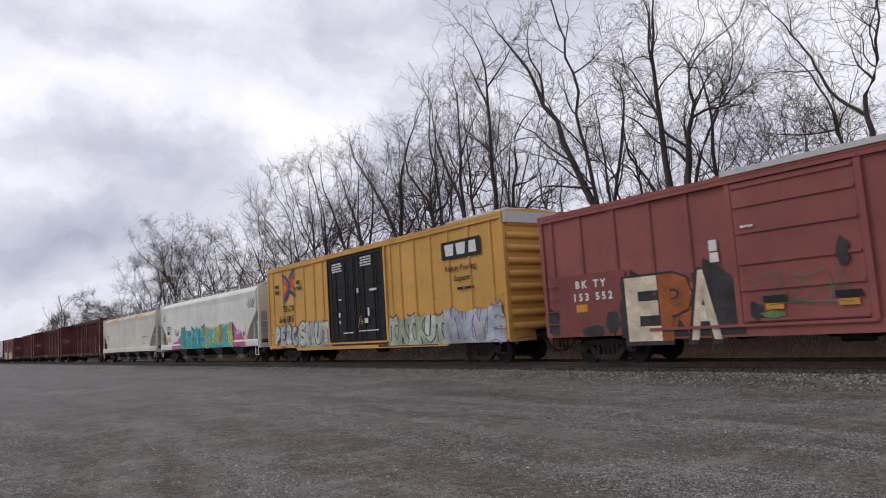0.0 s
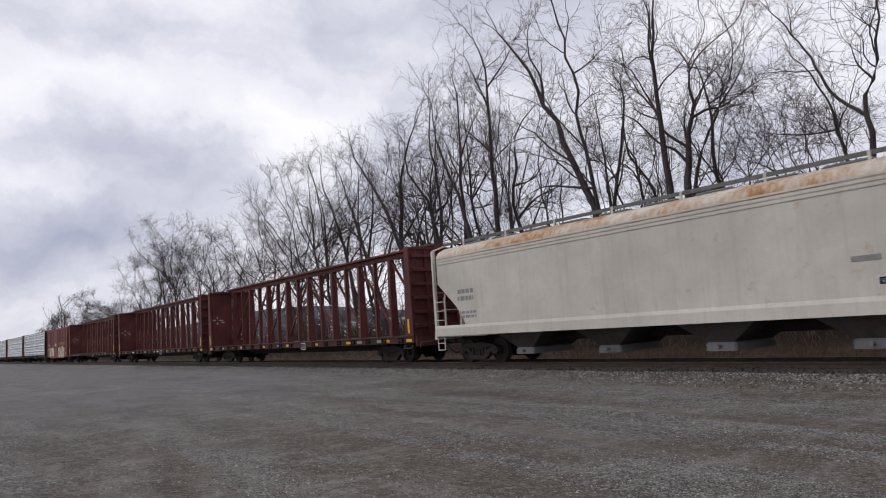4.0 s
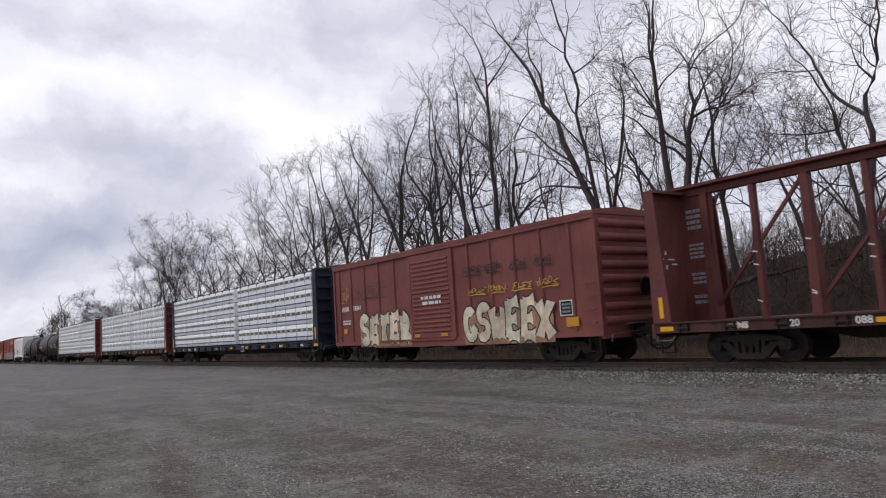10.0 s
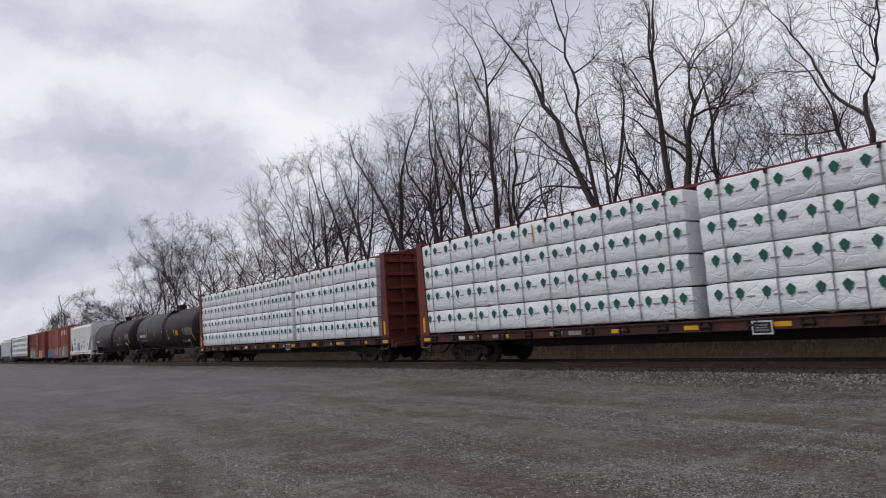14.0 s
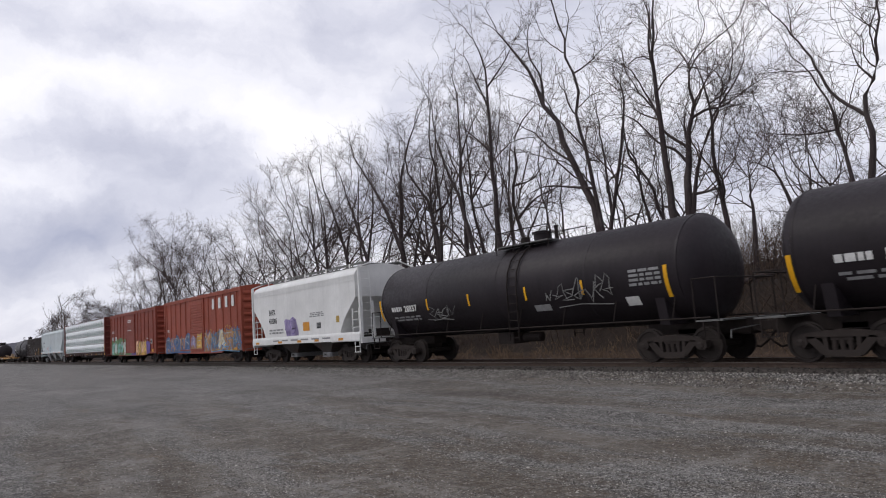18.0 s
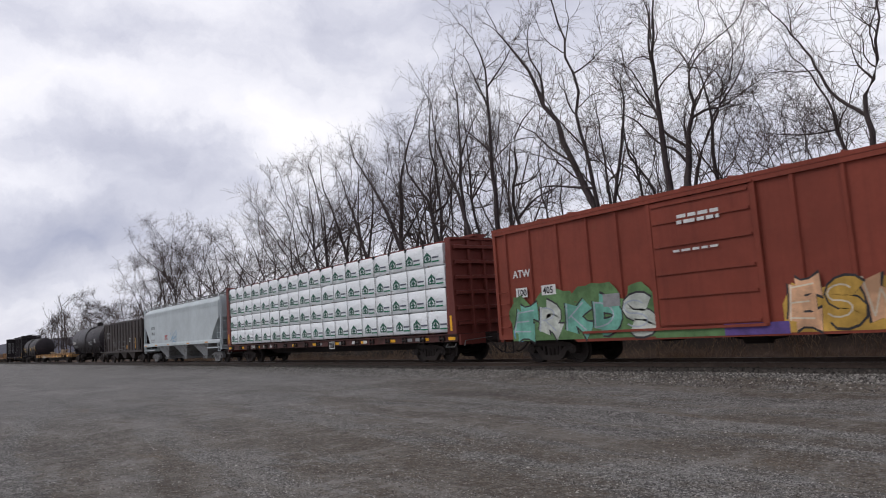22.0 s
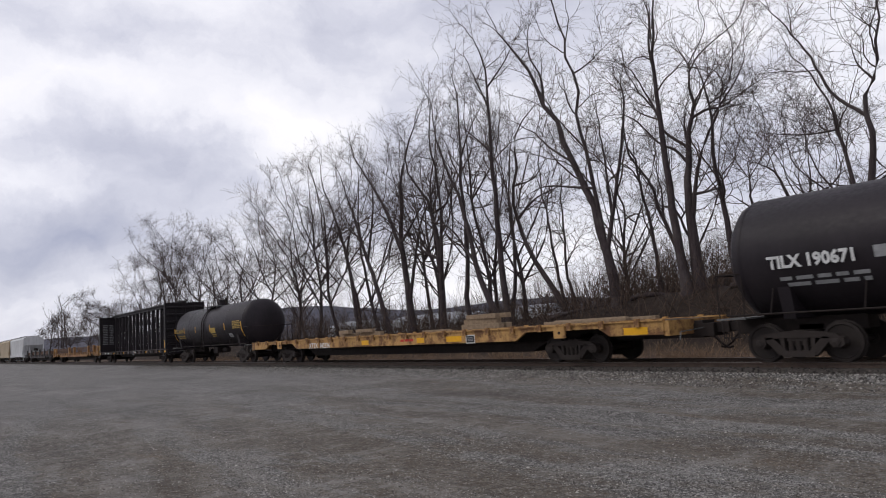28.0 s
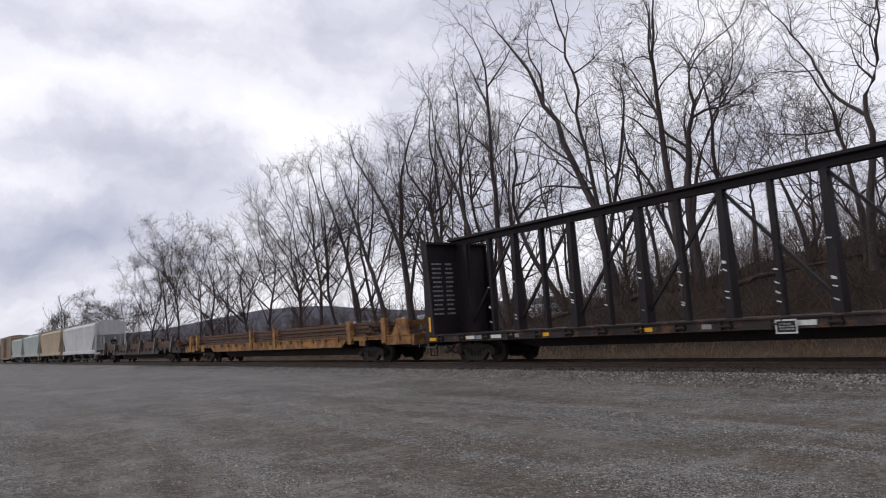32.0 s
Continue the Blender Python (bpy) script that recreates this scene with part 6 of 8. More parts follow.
# ---------------------------------------------------------------- open wagons
def make_open_hopper(rear, front_end, label):
    w = Wagon("open_hopper", label, "hopper wagon", rear, front_end)
    L, car, h = w.L, w.ob, w.L / 2
    top, paint = 3.79, COAL_BROWN
    for s in (-1, 1):
        w.add("side_sheet", Geo().prism([(-h + 0.1, top - 0.1), (h - 0.1, top - 0.1), (h - 0.1, 2.7), (h - 1.55, 1.12), (-h + 1.55, 1.12), (-h + 0.1, 2.7)], "y", min(s * 1.42, s * 1.46), max(s * 1.42, s * 1.46)), paint)
        w.add("top_chord", Geo().box(-h, h, min(s * 1.38, s * 1.53), max(s * 1.38, s * 1.53), top - 0.12, top), paint)
        w.add("side_sill", Geo().box(-h, h, min(s * 1.40, s * 1.52), max(s * 1.40, s * 1.52), 0.98, 1.14), paint)
        n = 12
        for i in range(n):
            x = -h + 1.15 + i * (L - 2.3) / (n - 1)
            w.add("side_post", shared(("hopper_post", s), lambda: Geo().prism([(-0.09, s * 1.455), (-0.05, s * 1.53), (0.05, s * 1.53), (0.09, s * 1.455)], "z", 1.14, top - 0.12), paint), None, at=(x, 0, 0))
        for e in (-1, 1):
            w.add("corner_post", Geo().box(min(e * h, e * (h - 0.12)), max(e * h, e * (h - 0.12)), min(s * 1.40, s * 1.52), max(s * 1.40, s * 1.52), 1.14, top - 0.1), paint)
            w.add("ladder", shared("coal_ladder", lambda: ladder_geo(0.5, 2.0, 6), paint), None, at=pose(e * (h - 0.45), s * 1.5, 1.14))
    for e in (-1, 1):
        w.add("slope_sheet", Geo().prism([(e * (h - 0.1), 2.75), (e * (h - 0.1), 2.68), (e * (h - 3.4), 0.95), (e * (h - 3.4), 1.02)], "y", -1.42, 1.42), paint)
        w.add("end_sheet", Geo().box(min(e * (h - 0.06), e * (h - 0.12)), max(e * (h - 0.06), e * (h - 0.12)), -1.42, 1.42, 2.7, top - 0.05), paint)
        w.add("end_brace", Geo().bar((e * (h - 0.1), -0.5, 1.1), (e * (h - 0.2), -0.5, 2.7), 0.12, 0.1).bar((e * (h - 0.1), 0.5, 1.1), (e * (h - 0.2), 0.5, 2.7), 0.12, 0.1), paint)
        w.add("end_platform", Geo().box(min(e * h, e * (h - 1.6)), max(e * h, e * (h - 1.6)), -1.42, 1.42, 0.98, 1.06), GEAR)
        add_truck(car, e * (h - 1.85))
    w.add("floor_sheet", Geo().box(-h + 3.3, h - 3.3, -1.42, 1.42, 0.96, 1.02), paint)
    for cx in (-3.0, 0.0, 3.0):
        w.add("outlet_bay", Geo().loft([[(cx - 1.4, -1.36, 1.1), (cx + 1.4, -1.36, 1.1), (cx + 1.4, 1.36, 1.1), (cx - 1.4, 1.36, 1.1)], [(cx - 0.3, -1.2, 0.42), (cx + 0.3, -1.2, 0.42), (cx + 0.3, 1.2, 0.42), (cx - 0.3, 1.2, 0.42)]]), paint)
    w.add("centre_sill", Geo().box(-h - 0.05, h + 0.05, -0.2, 0.2, 0.7, 0.98), GEAR)
    add_couplers(car, L + 0.1)
    return w


def make_flat(rear, front_end, label, paint, stakes=(), stake_h=0.75, truck_inset=3.7, slant=0.0, deck_z=1.14, ends=True, stake_paint=None):
    """A long flat car: fish-belly sills notched over the trucks, planked deck, stake pockets."""
    w = Wagon("flat_car", label, "flat wagon", rear, front_end)
    L, car, h = w.L, w.ob, w.L / 2
    for s in (-1, 1):
        k = truck_inset
        w.add("side_sill", Geo().prism([(-h, deck_z), (h, deck_z), (h, deck_z - 0.36), (h - k + 1.9, deck_z - 0.36), (h - k + 1.5, deck_z - 0.13), (h - k - 1.5, deck_z - 0.13), (h - k - 2.0, deck_z - 0.40),
                                        (-h + k + 2.0, deck_z - 0.40), (-h + k + 1.5, deck_z - 0.13), (-h + k - 1.5, deck_z - 0.13), (-h + k - 1.9, deck_z - 0.36), (-h, deck_z - 0.36)], "y", min(s * 1.40, s * 1.48), max(s * 1.40, s * 1.48)), paint)
        w.add("sill_flange", Geo().box(-h, h, min(s * 1.38, s * 1.53), max(s * 1.38, s * 1.53), deck_z, deck_z + 0.04), paint)
        pocket = shared(("stake_pocket", paint.name), lambda: Geo().box(-0.08, 0.08, -0.085, 0.0, -0.15, 0.075), paint)
        for i in range(22):
            w.add("stake_pocket", pocket, None, at=pose(-h + 0.8 + i * (L - 1.6) / 21, s * 1.475, deck_z + 0.01, 0, 0, 0 if s < 0 else 180))
    w.add("centre_sill", Geo().box(-h - 0.4, h + 0.4, -0.3, 0.3, 0.62, deck_z - 0.06), GEAR)
    k = truck_inset + 2.2
    w.add("centre_sill", Geo().prism([(-h + k - 0.7, 0.66), (-h + k, 0.34), (h - k, 0.34), (h - k + 0.7, 0.66)], "y", -0.52, 0.52), GEAR)
    plank = shared(("deck_plank", 1), lambda: Geo().box(-0.20, 0.20, -1.38, 1.38, -0.05, 0.0), OLD_WOOD)
    for i in range(int(L / 0.42)):
        w.add("deck_plank", plank, None, at=(-h + 0.21 + i * 0.42, 0, deck_z + 0.008 * (i % 3)))
    for u in stakes:
        for s in (-1, 1):
            w.add("stake", Geo().prism([(w.x(u) - 0.16, deck_z - 0.28), (w.x(u) + 0.16, deck_z - 0.28), (w.x(u) + 0.14 + slant, deck_z + stake_h), (w.x(u) - 0.14 + slant, deck_z + stake_h)], "y", min(s * 1.36, s * 1.56), max(s * 1.36, s * 1.56)), stake_paint or paint)
    if ends:
        for e in (-1, 1):
            w.add("end_sill", Geo().box(min(e * h, e * (h + 0.15)), max(e * h, e * (h + 0.15)), -1.45, 1.45, deck_z - 0.40, deck_z), paint)
            w.add("coupler_housing", Geo().box(min(e * h, e * (h + 0.75)), max(e * h, e * (h + 0.75)), -0.35, 0.35, 0.66, 1.0), GEAR)
    for e in (-1, 1):
        for s in (-1, 1):
            pad = w.add("jacking_pad", Geo().bevelled(e * (h - truck_inset) - 0.24, e * (h - truck_inset) + 0.24, min(s * 1.47, s * 1.53), max(s * 1.47, s * 1.53), deck_z - 0.36, deck_z, 0.015), paint)
            part("pad_hole", Geo().lathe([(0, 0.05), (s * 0.012, 0.05)], "y", 10), GEAR, pad, at=(e * (h - truck_inset), s * 1.525, deck_z - 0.2))
        add_truck(car, e * (h - truck_inset), 0.42)
    add_couplers(car, L + 0.6)
    return w


# ---------------------------------------------------------------- cargo
CARGO = []          # things that ride on a wagon: object, wagon middle, place on the wagon


def ride(ob, w, x, y, z):
    ob.location = (w.mid + x + advance(0), TRACK_Y + y, RAIL_Z + z)
    CARGO.append((ob, w.mid, x, y, z))


def pack_mesh(l, d, t, seed):
    """A wrapped pack of boards, its wrap slack and slightly bulged."""
    rnd = random.Random(seed)
    g = Geo()
    n, b = 14, 0.035
    rings = []
    for i in range(n + 1):
        x = -l / 2 + l * i / n
        k = 0.0 if i in (0, n) else 1.0
        e = 0.02 if k == 0 else 0.0
        o = [rnd.uniform(-0.012, 0.016) * k for _ in range(8)]
        rings.append([(x, -d / 2 + e + b, 0.0), (x, d / 2 - e - b, 0.0), (x, d / 2 - e, b + e), (x, d / 2 - e + o[2], t * 0.5), (x, d / 2 - e, t - b - e), (x, d / 2 - b - e, t - e),
                      (x, o[5], t - e), (x, -d / 2 + b + e, t - e), (x, -d / 2 + e, t - b - e), (x, -d / 2 + e - abs(o[0]), t * 0.66), (x, -d / 2 + e - abs(o[1]), t * 0.33), (x, -d / 2 + e, b + e)])
    return g.loft(rings).mesh("wrap", WRAP, 50)


def house_mark(s):
    """A printed mark: a fir whose widest boughs are the roof of a house, the walls and floor set off round it."""
    g = Geo()
    q = lambda pts, k=0: [(x * s, -0.0006 * k, z * s) for x, z in pts]
    for e in (-1, 1):
        g.poly(q([(e * 0.53, 0.0), (e * 0.40, 0.0), (e * 0.40, 0.46), (e * 0.53, 0.52)]), [(0, 1, 2, 3)])
        g.poly(q([(e * 0.53, 0.50), (0.0, 0.90), (0.0, 0.66), (e * 0.36, 0.42)], 1), [(0, 1, 2, 3)])
        g.poly(q([(e * 0.30, 0.28), (0.0, 0.52), (0.0, 0.30), (e * 0.20, 0.20)], 2), [(0, 1, 2, 3)])
    g.poly(q([(-0.40, 0.0), (0.40, 0.0), (0.40, 0.10), (-0.40, 0.10)]), [(0, 1, 2, 3)])
    g.poly(q([(-0.08, 0.06), (0.08, 0.06), (0.08, 0.72), (-0.08, 0.72)], 3), [(0, 1, 2, 3)])
    return g


def tree_mark(s):
    """A printed broad-leaved tree: a lobed crown on a short stem."""
    g = Geo()
    ring = [(0.34 * (1 + 0.16 * math.sin(5 * a)) * math.cos(a) * s, 0, (0.58 + 0.40 * (1 + 0.10 * math.cos(4 * a)) * math.sin(a)) * s) for a in np.linspace(0, 2 * math.pi, 19)[:-1]]
    g.poly(ring, [tuple(range(18))])
    g.poly([(-0.05 * s, 0, 0), (0.07 * s, 0, 0), (0.05 * s, 0, 0.22 * s), (-0.04 * s, 0, 0.22 * s)], [(0, 1, 2, 3)])
    return g


def load_packs(w, lengths, style, label, start=0.32, z0=1.12, t=0.845, dep=1.12):
    """Stacks wrapped packs in four tiers on both sides of the beam."""
    near, far = [], []
    for side in (-1, 1):
        u = start
        for k, l in enumerate(lengths):
            if l < 0:
                u -= l
                continue
            for tier in range(4):
                rnd = random.Random(k * 7 + tier + int(w.mid))
                me = CACHE.setdefault(("pack", l, (k + tier) % 3), None) or pack_mesh(l - 0.02, dep, t - 0.032, (k + tier) % 3)
                CACHE[("pack", l, (k + tier) % 3)] = me
                pack = thing("lumber_pack", label, "lumber pack", "wrapped lumber packs on the flat cars")
                part("wrap", me, None, pack)
                x = w.x(u + l / 2) + rnd.uniform(-0.02, 0.02)
                y = side * (1.50 - dep / 2 - 0.02 + rnd.uniform(-0.012, 0.012))
                if side < 0:
                    face = -dep / 2 - 0.024
                    pitch = 1.19
                    n = max(1, round(l / pitch))
                    for i in range(n):
                        mx = -l / 2 + (i + 0.5) * l / n
                        if style == "house":
                            shift = (0.14, -0.02, 0.05, -0.10)[tier]
                            part("printed_mark", shared("house_mark", lambda: house_mark(0.44), MARK_DARK), None, pack, at=(mx + shift - 0.24, face, 0.15))
                            part("printed_line", shared("house_line", lambda: Geo().poly([(0.0, 0, 0), (0.42, 0, 0), (0.42, 0, 0.06), (0.0, 0, 0.06)], [(0, 1, 2, 3)]), MARK_INK), None, pack, at=(mx + shift + 0.05, face, 0.28))
                            part("printed_line", shared("house_line_low", lambda: Geo().poly([(-0.08, 0, 0), (0.36, 0, 0), (0.36, 0, 0.05), (-0.08, 0, 0.05)], [(0, 1, 2, 3)]), MARK_GREEN), None, pack, at=(mx + shift + 0.12, face, 0.13))
                        elif style == "tree":
                            for q in (-0.28, 0.28):
                                part("printed_mark", shared("tree_mark", lambda: tree_mark(0.31), MARK_DARK), None, pack, at=(mx + q, face, 0.36))
                                part("printed_line", shared("tree_line", lambda: Geo().poly([(-0.10, 0, 0), (0.12, 0, 0), (0.12, 0, 0.035), (-0.10, 0, 0.035)], [(0, 1, 2, 3)]), INK_GREY), None, pack, at=(mx + q + 0.25, face, 0.43))
                        else:
                            for q in (-0.3, 0.3):
                                part("printed_mark", shared("word_mark", lambda: marks_geo([(-0.20, -0.13), (-0.115, -0.03), (-0.02, 0.08), (0.10, 0.20)], 0.15), MARK_INK), None, pack, at=(mx + q, face, 0.46))
                                part("printed_arc", shared("arc_mark", arc_geo, MARK_OCHRE), None, pack, at=(mx + q + 0.27, face, 0.535))
                    if style == "stripe":
                        dash, gaps = Geo(), max(2, round(l / 0.85))
                        for i in range(gaps):
                            xa, xb = -l / 2 + 0.04 + i * (l - 0.08) / gaps, -l / 2 + 0.01 + (i + 1) * (l - 0.08) / gaps
                            dash.poly([(xa, face, 0.17), (xb, face, 0.17), (xb, face, 0.225), (xa, face, 0.225)], [(0, 1, 2, 3)])
                        part("printed_stripe", dash, MARK_BLUE, pack)
                    for i in range(n):
                        mx = -l / 2 + (i + (0.5 if style != "house" else 0.02)) * l / n
                        strap = shared(("strap", dep, t), lambda: Geo().box(-0.016, 0.016, -dep / 2 - 0.034, -dep / 2 - 0.028, 0.0, t - 0.036).box(-0.016, 0.016, -dep / 2 - 0.034, dep / 2, t - 0.036, t - 0.030), INK_GREY)
                        part("strap", strap, None, pack, at=(mx, 0, 0))
                        if tier == 3:
                            part("corner_protector", shared("corner_protector", lambda: Geo().box(-0.04, 0.04, -0.045, 0.06, -0.10, 0.02), INK_BLACK), None, pack, at=(mx, -dep / 2, t - 0.025))
                part("spacer", shared(("spacer", l), lambda: Geo().box(-l * 0.30 - 0.05, -l * 0.30 + 0.05, -dep / 2 + 0.02, dep / 2 - 0.02, -0.03, 0.012), OLD_WOOD), None, pack)
                part("spacer", shared(("spacer_other", l), lambda: Geo().box(l * 0.30 - 0.05, l * 0.30 + 0.05, -dep / 2 + 0.02, dep / 2 - 0.02, -0.03, 0.012), OLD_WOOD), None, pack)
                if style == "tree" and side < 0 and tier == 3 and k % 2:
                    part("sprayed_stripe", shared("sprayed_stripe", lambda: Geo().poly([(-0.02, 0, 0.16), (0.03, 0, 0.10), (0.05, 0, 0.66), (-0.03, 0, 0.76)], [(0, 1, 2, 3)]), LABEL_ORANGE), None, pack, at=(0.62, -dep / 2 - 0.027, 0))
                ride(pack, w, x, y, z0 + 0.03 + tier * t)
            u += l


def marks_geo(spans, h):
    g = Geo()
    for a, b in spans:
        g.poly([(a, 0, 0), (b, 0, 0), (b, 0, h), (a, 0, h)], [(0, 1, 2, 3)])
    return g


def arc_geo():
    g = Geo()
    p = [(0.085 * math.cos(a), 0.085 * math.sin(a)) for a in np.linspace(-1.9, 1.9, 9)]
    ribbon(g, p, 0.05, 0)
    return g


def timber(w, u, z, l, wid, hgt, y=0.0, turn=0.0, material=None, name="timber", label="loose weathered timber lying on the flat car deck"):
    me = shared((name, l, wid, hgt), lambda: Geo().bevelled(-l / 2, l / 2, -wid / 2, wid / 2, 0, hgt, 0.012), material or WOOD)
    ob = tagged(new(name, me), label, "timber", "loose timbers on the flat car")
    ob.rotation_euler = (0, 0, radians(turn))
    ob["turn"] = turn
    ride(ob, w, w.x(u), y, z)


# ---------------------------------------------------------------- the train, from its head
Y1 = -1.503

a = make_boxcar(210.9, 226.9, "sun-bleached red boxcar with cream and rust graffiti and silver roof", 4.62, PINK_BOX, PINK_BOX, (6.5, 9.3), (0.5, 1.65, 2.9, 4.1, 5.25, 10.6, 11.9, 13.1, 14.3, 15.4), 1, door_style="beams")
a.add("roof_walk", Geo().box(a.x(6.3), a.x(15.9), -1.56, -1.42, 4.53, 4.66), ROOF_SILVER)
a.patch(0.35, 3.15, 0.82, 2.62, RED_BOX, "repaint_patch", Y1, 0.001)
a.text("B K   T Y", 1.32, 2.22, 0.21, INK_WHITE, Y1, bold=0.012)
a.text("1 5 3   5 5 2", 1.20, 1.85, 0.21, INK_WHITE, Y1, bold=0.012)
a.patch(1.30, 1.72, 1.52, 1.74, LABEL_ORANGE, y=Y1)
spray_piece(a.ob, Y1 + 0.001, 3.0 - 8, 6.4 - 8, 0.72, 2.5, ["charcoal", "rust"], "charcoal", "charcoal", 3, "BXB", 0.42)
for ch, u, col, wide in (("E", 3.06, "cream", 1.02), ("P", 4.16, "rust", 0.86), ("A", 5.14, "cream", 0.48)):
    text_part(a.ob, ch, (a.x(u) - 0.08, Y1 - 0.018, 0.66), 1.66, SPRAY["charcoal"], "graffiti_letter", 0.15, wide)
    text_part(a.ob, ch, (a.x(u), Y1 - 0.022, 0.72), 1.58, SPRAY[col], "graffiti_letter", 0.10, wide * 0.97)


def blot(w, u, z, rx, rz, colour, seed, y=Y1, name="graffiti_blot"):
    """A patch of overspray with an uneven rim."""
    rnd = random.Random(seed)
    ring = [(w.x(u) + rx * rnd.uniform(0.75, 1.15) * math.cos(k * math.pi / 9), y - 0.003 - 0.0002 * (seed % 7), max(0.72, z + rz * rnd.uniform(0.7, 1.2) * math.sin(k * math.pi / 9))) for k in range(18)]
    w.add(name, Geo().poly(ring, [tuple(range(18))]), SPRAY[colour])


for k, (u, z, rx, rz, col, y) in enumerate(((0.35, 1.25, 0.26, 0.48, "charcoal", Y1), (1.9, 0.95, 0.5, 0.16, "charcoal", Y1), (2.6, 1.15, 0.26, 0.34, "charcoal", Y1), (6.15, 1.6, 0.16, 0.5, "charcoal", Y1),
                                            (6.85, 1.25, 0.16, 0.22, "charcoal", -1.556), (7.25, 1.15, 0.30, 0.08, "moss", -1.556), (8.9, 2.4, 0.14, 0.32, "charcoal", -1.556))):
    blot(a, u, z, rx, rz, col, 200 + k, y)
a.patch(5.78, 6.0, 2.78, 3.05, INK_WHITE, "paper_notice", Y1)
a.patch(5.78, 6.02, 2.50, 2.74, INK_WHITE, "paper_notice", Y1)
scribble(a.ob, -1.556, a.x(6.7), a.x(9.0), 1.4, 2.2, "green", 4, 5, 0.03)
for u in (7.1, 8.7):
    a.patch(u, u + 0.42, 1.26, 1.40, LABEL_ORANGE, y=-1.555)
    a.patch(u - 0.05, u + 0.5, 1.43, 1.58, INK_BLACK, y=-1.555)
a.bars(6.65, 7.0, 3.2, 3.3, 1, INK_WHITE, 2, -1.556)

b = make_boxcar(189.84, 209.2, "golden yellow high boxcar with black double plug doors and graffiti", 5.16, YELLOW_BOX, YELLOW_BOX, (7.0, 11.9), (0.7, 1.9, 3.2, 4.4, 5.5, 6.4, 12.4, 13.1, 14.1, 15.2, 16.3, 17.5, 18.7), 2, door_style="plug", door_paint=DOOR_BLACK, end_ribs=9)
b.add("roof_end_panel", Geo().box(b.x(16.0), b.x(19.3), -1.2, 1.2, 5.18, 5.25), ROOF_SILVER)
b.add("end_band", Geo().box(b.L / 2 - 0.02, b.L / 2 + 0.10, -1.46, 1.46, 4.72, 5.10), ROOF_SILVER)
b.patch(15.95, 18.2, 3.80, 4.45, INK_BLACK, "logo_panel", Y1)
g = Geo()
for u, lean in ((16.15, 0.0), (16.82, 0.0), (17.48, 0.10)):
    x = b.x(u)
    g.poly([(x + 0.06, Y1 - 0.009, 3.92), (x + 0.50, Y1 - 0.009, 3.92), (x + 0.56 - lean, Y1 - 0.009, 4.34), (x + lean, Y1 - 0.009, 4.34)], [(0, 1, 2, 3)])
part("logo_shape", g, INK_WHITE, b.ob)
for k, line in enumerate(("Railcar Pooling", "Experts")):
    b.text(line, 16.1 + 0.5 * k, 3.36 - 0.38 * k, 0.20, INK_BLACK, Y1, bold=0.004, stretch=1.05)
b.patch(6.5, 12.6, 0.81, 0.93, RUST_STEEL, "rust_band", Y1, 0.001)
b.patch(11.2, 15.4, 0.70, 0.80, RUST_STEEL, "rust_band", -1.497, 0.001)
b.bars(16.7, 17.7, 2.62, 2.78, 1, INK_BLACK, 5, Y1, 2)
for col, p in ((MARK_RED, [(2.02, 4.30), (2.35, 4.12), (2.52, 3.97), (2.38, 3.78), (2.06, 3.48)]), (MARK_RED, [(3.30, 4.52), (3.02, 4.26), (2.90, 4.12), (3.04, 3.98), (3.36, 3.80)]),
               (MARK_BLUE, [(2.06, 4.58), (2.42, 4.40), (2.66, 4.24), (2.76, 4.02), (2.66, 3.80), (2.46, 3.58), (2.14, 3.28)]), (MARK_BLUE, [(3.24, 4.76), (3.02, 4.58), (2.82, 4.40)]), (MARK_BLUE, [(3.32, 3.48), (3.10, 3.60), (2.88, 3.72)])):
    g = Geo()
    ribbon(g, [(b.x(u), z) for u, z in p], 0.19, Y1 - (0.006 if col is MARK_RED else 0.009))
    part("logo_shape", g, col, b.ob)
    for (u, z), (u2, z2) in ((p[0], p[1]), (p[-1], p[-2])):
        if abs(z - 4.0) > 0.25:      # barbed ends
            g = Geo()
            g.poly([(b.x(u) - 0.17, Y1 - 0.011, z), (b.x(u) + 0.17, Y1 - 0.011, z), (b.x(u) + (0.12 if u > 2.7 else -0.12), Y1 - 0.011, z + (0.12 if z > 4 else -0.12))], [(0, 1, 2)])
            part("logo_shape", g, col, b.ob)
b.text("next\nload", 0.95, 4.0, 0.22, INK_BLACK, Y1, bold=0.014, shear=0.2)
b.text("any\nroad", 3.55, 4.05, 0.22, INK_BLACK, Y1, bold=0.014, shear=0.2)
b.text("TB OX", 1.86, 2.68, 0.33, INK_BLACK, Y1, bold=0.010, shear=0.2)
b.text("6 66 88 5", 1.36, 2.14, 0.33, INK_BLACK, Y1, bold=0.010, shear=0.2)
for u, z, n in ((7.55, 4.15, 4), (10.1, 4.2, 4)):
    b.bars(u, u + 0.95, z, z + 0.45, n, INK_WHITE, int(u), -1.576)
for u, z, wd, hh in ((8.1, 2.85, 0.25, 0.08), (8.05, 2.1, 0.14, 0.2), (8.07, 1.8, 0.1, 0.14), (10.6, 2.05, 0.14, 0.35), (10.3, 1.75, 0.3, 0.2), (9.75, 3.1, 0.16, 0.2), (10.8, 3.1, 0.6, 0.1), (9.8, 1.4, 1.6, 0.05), (8.4, 1.35, 0.9, 0.05)):
    b.patch(u, u + wd, z, z + hh, INK_WHITE, "label_panel", -1.576)
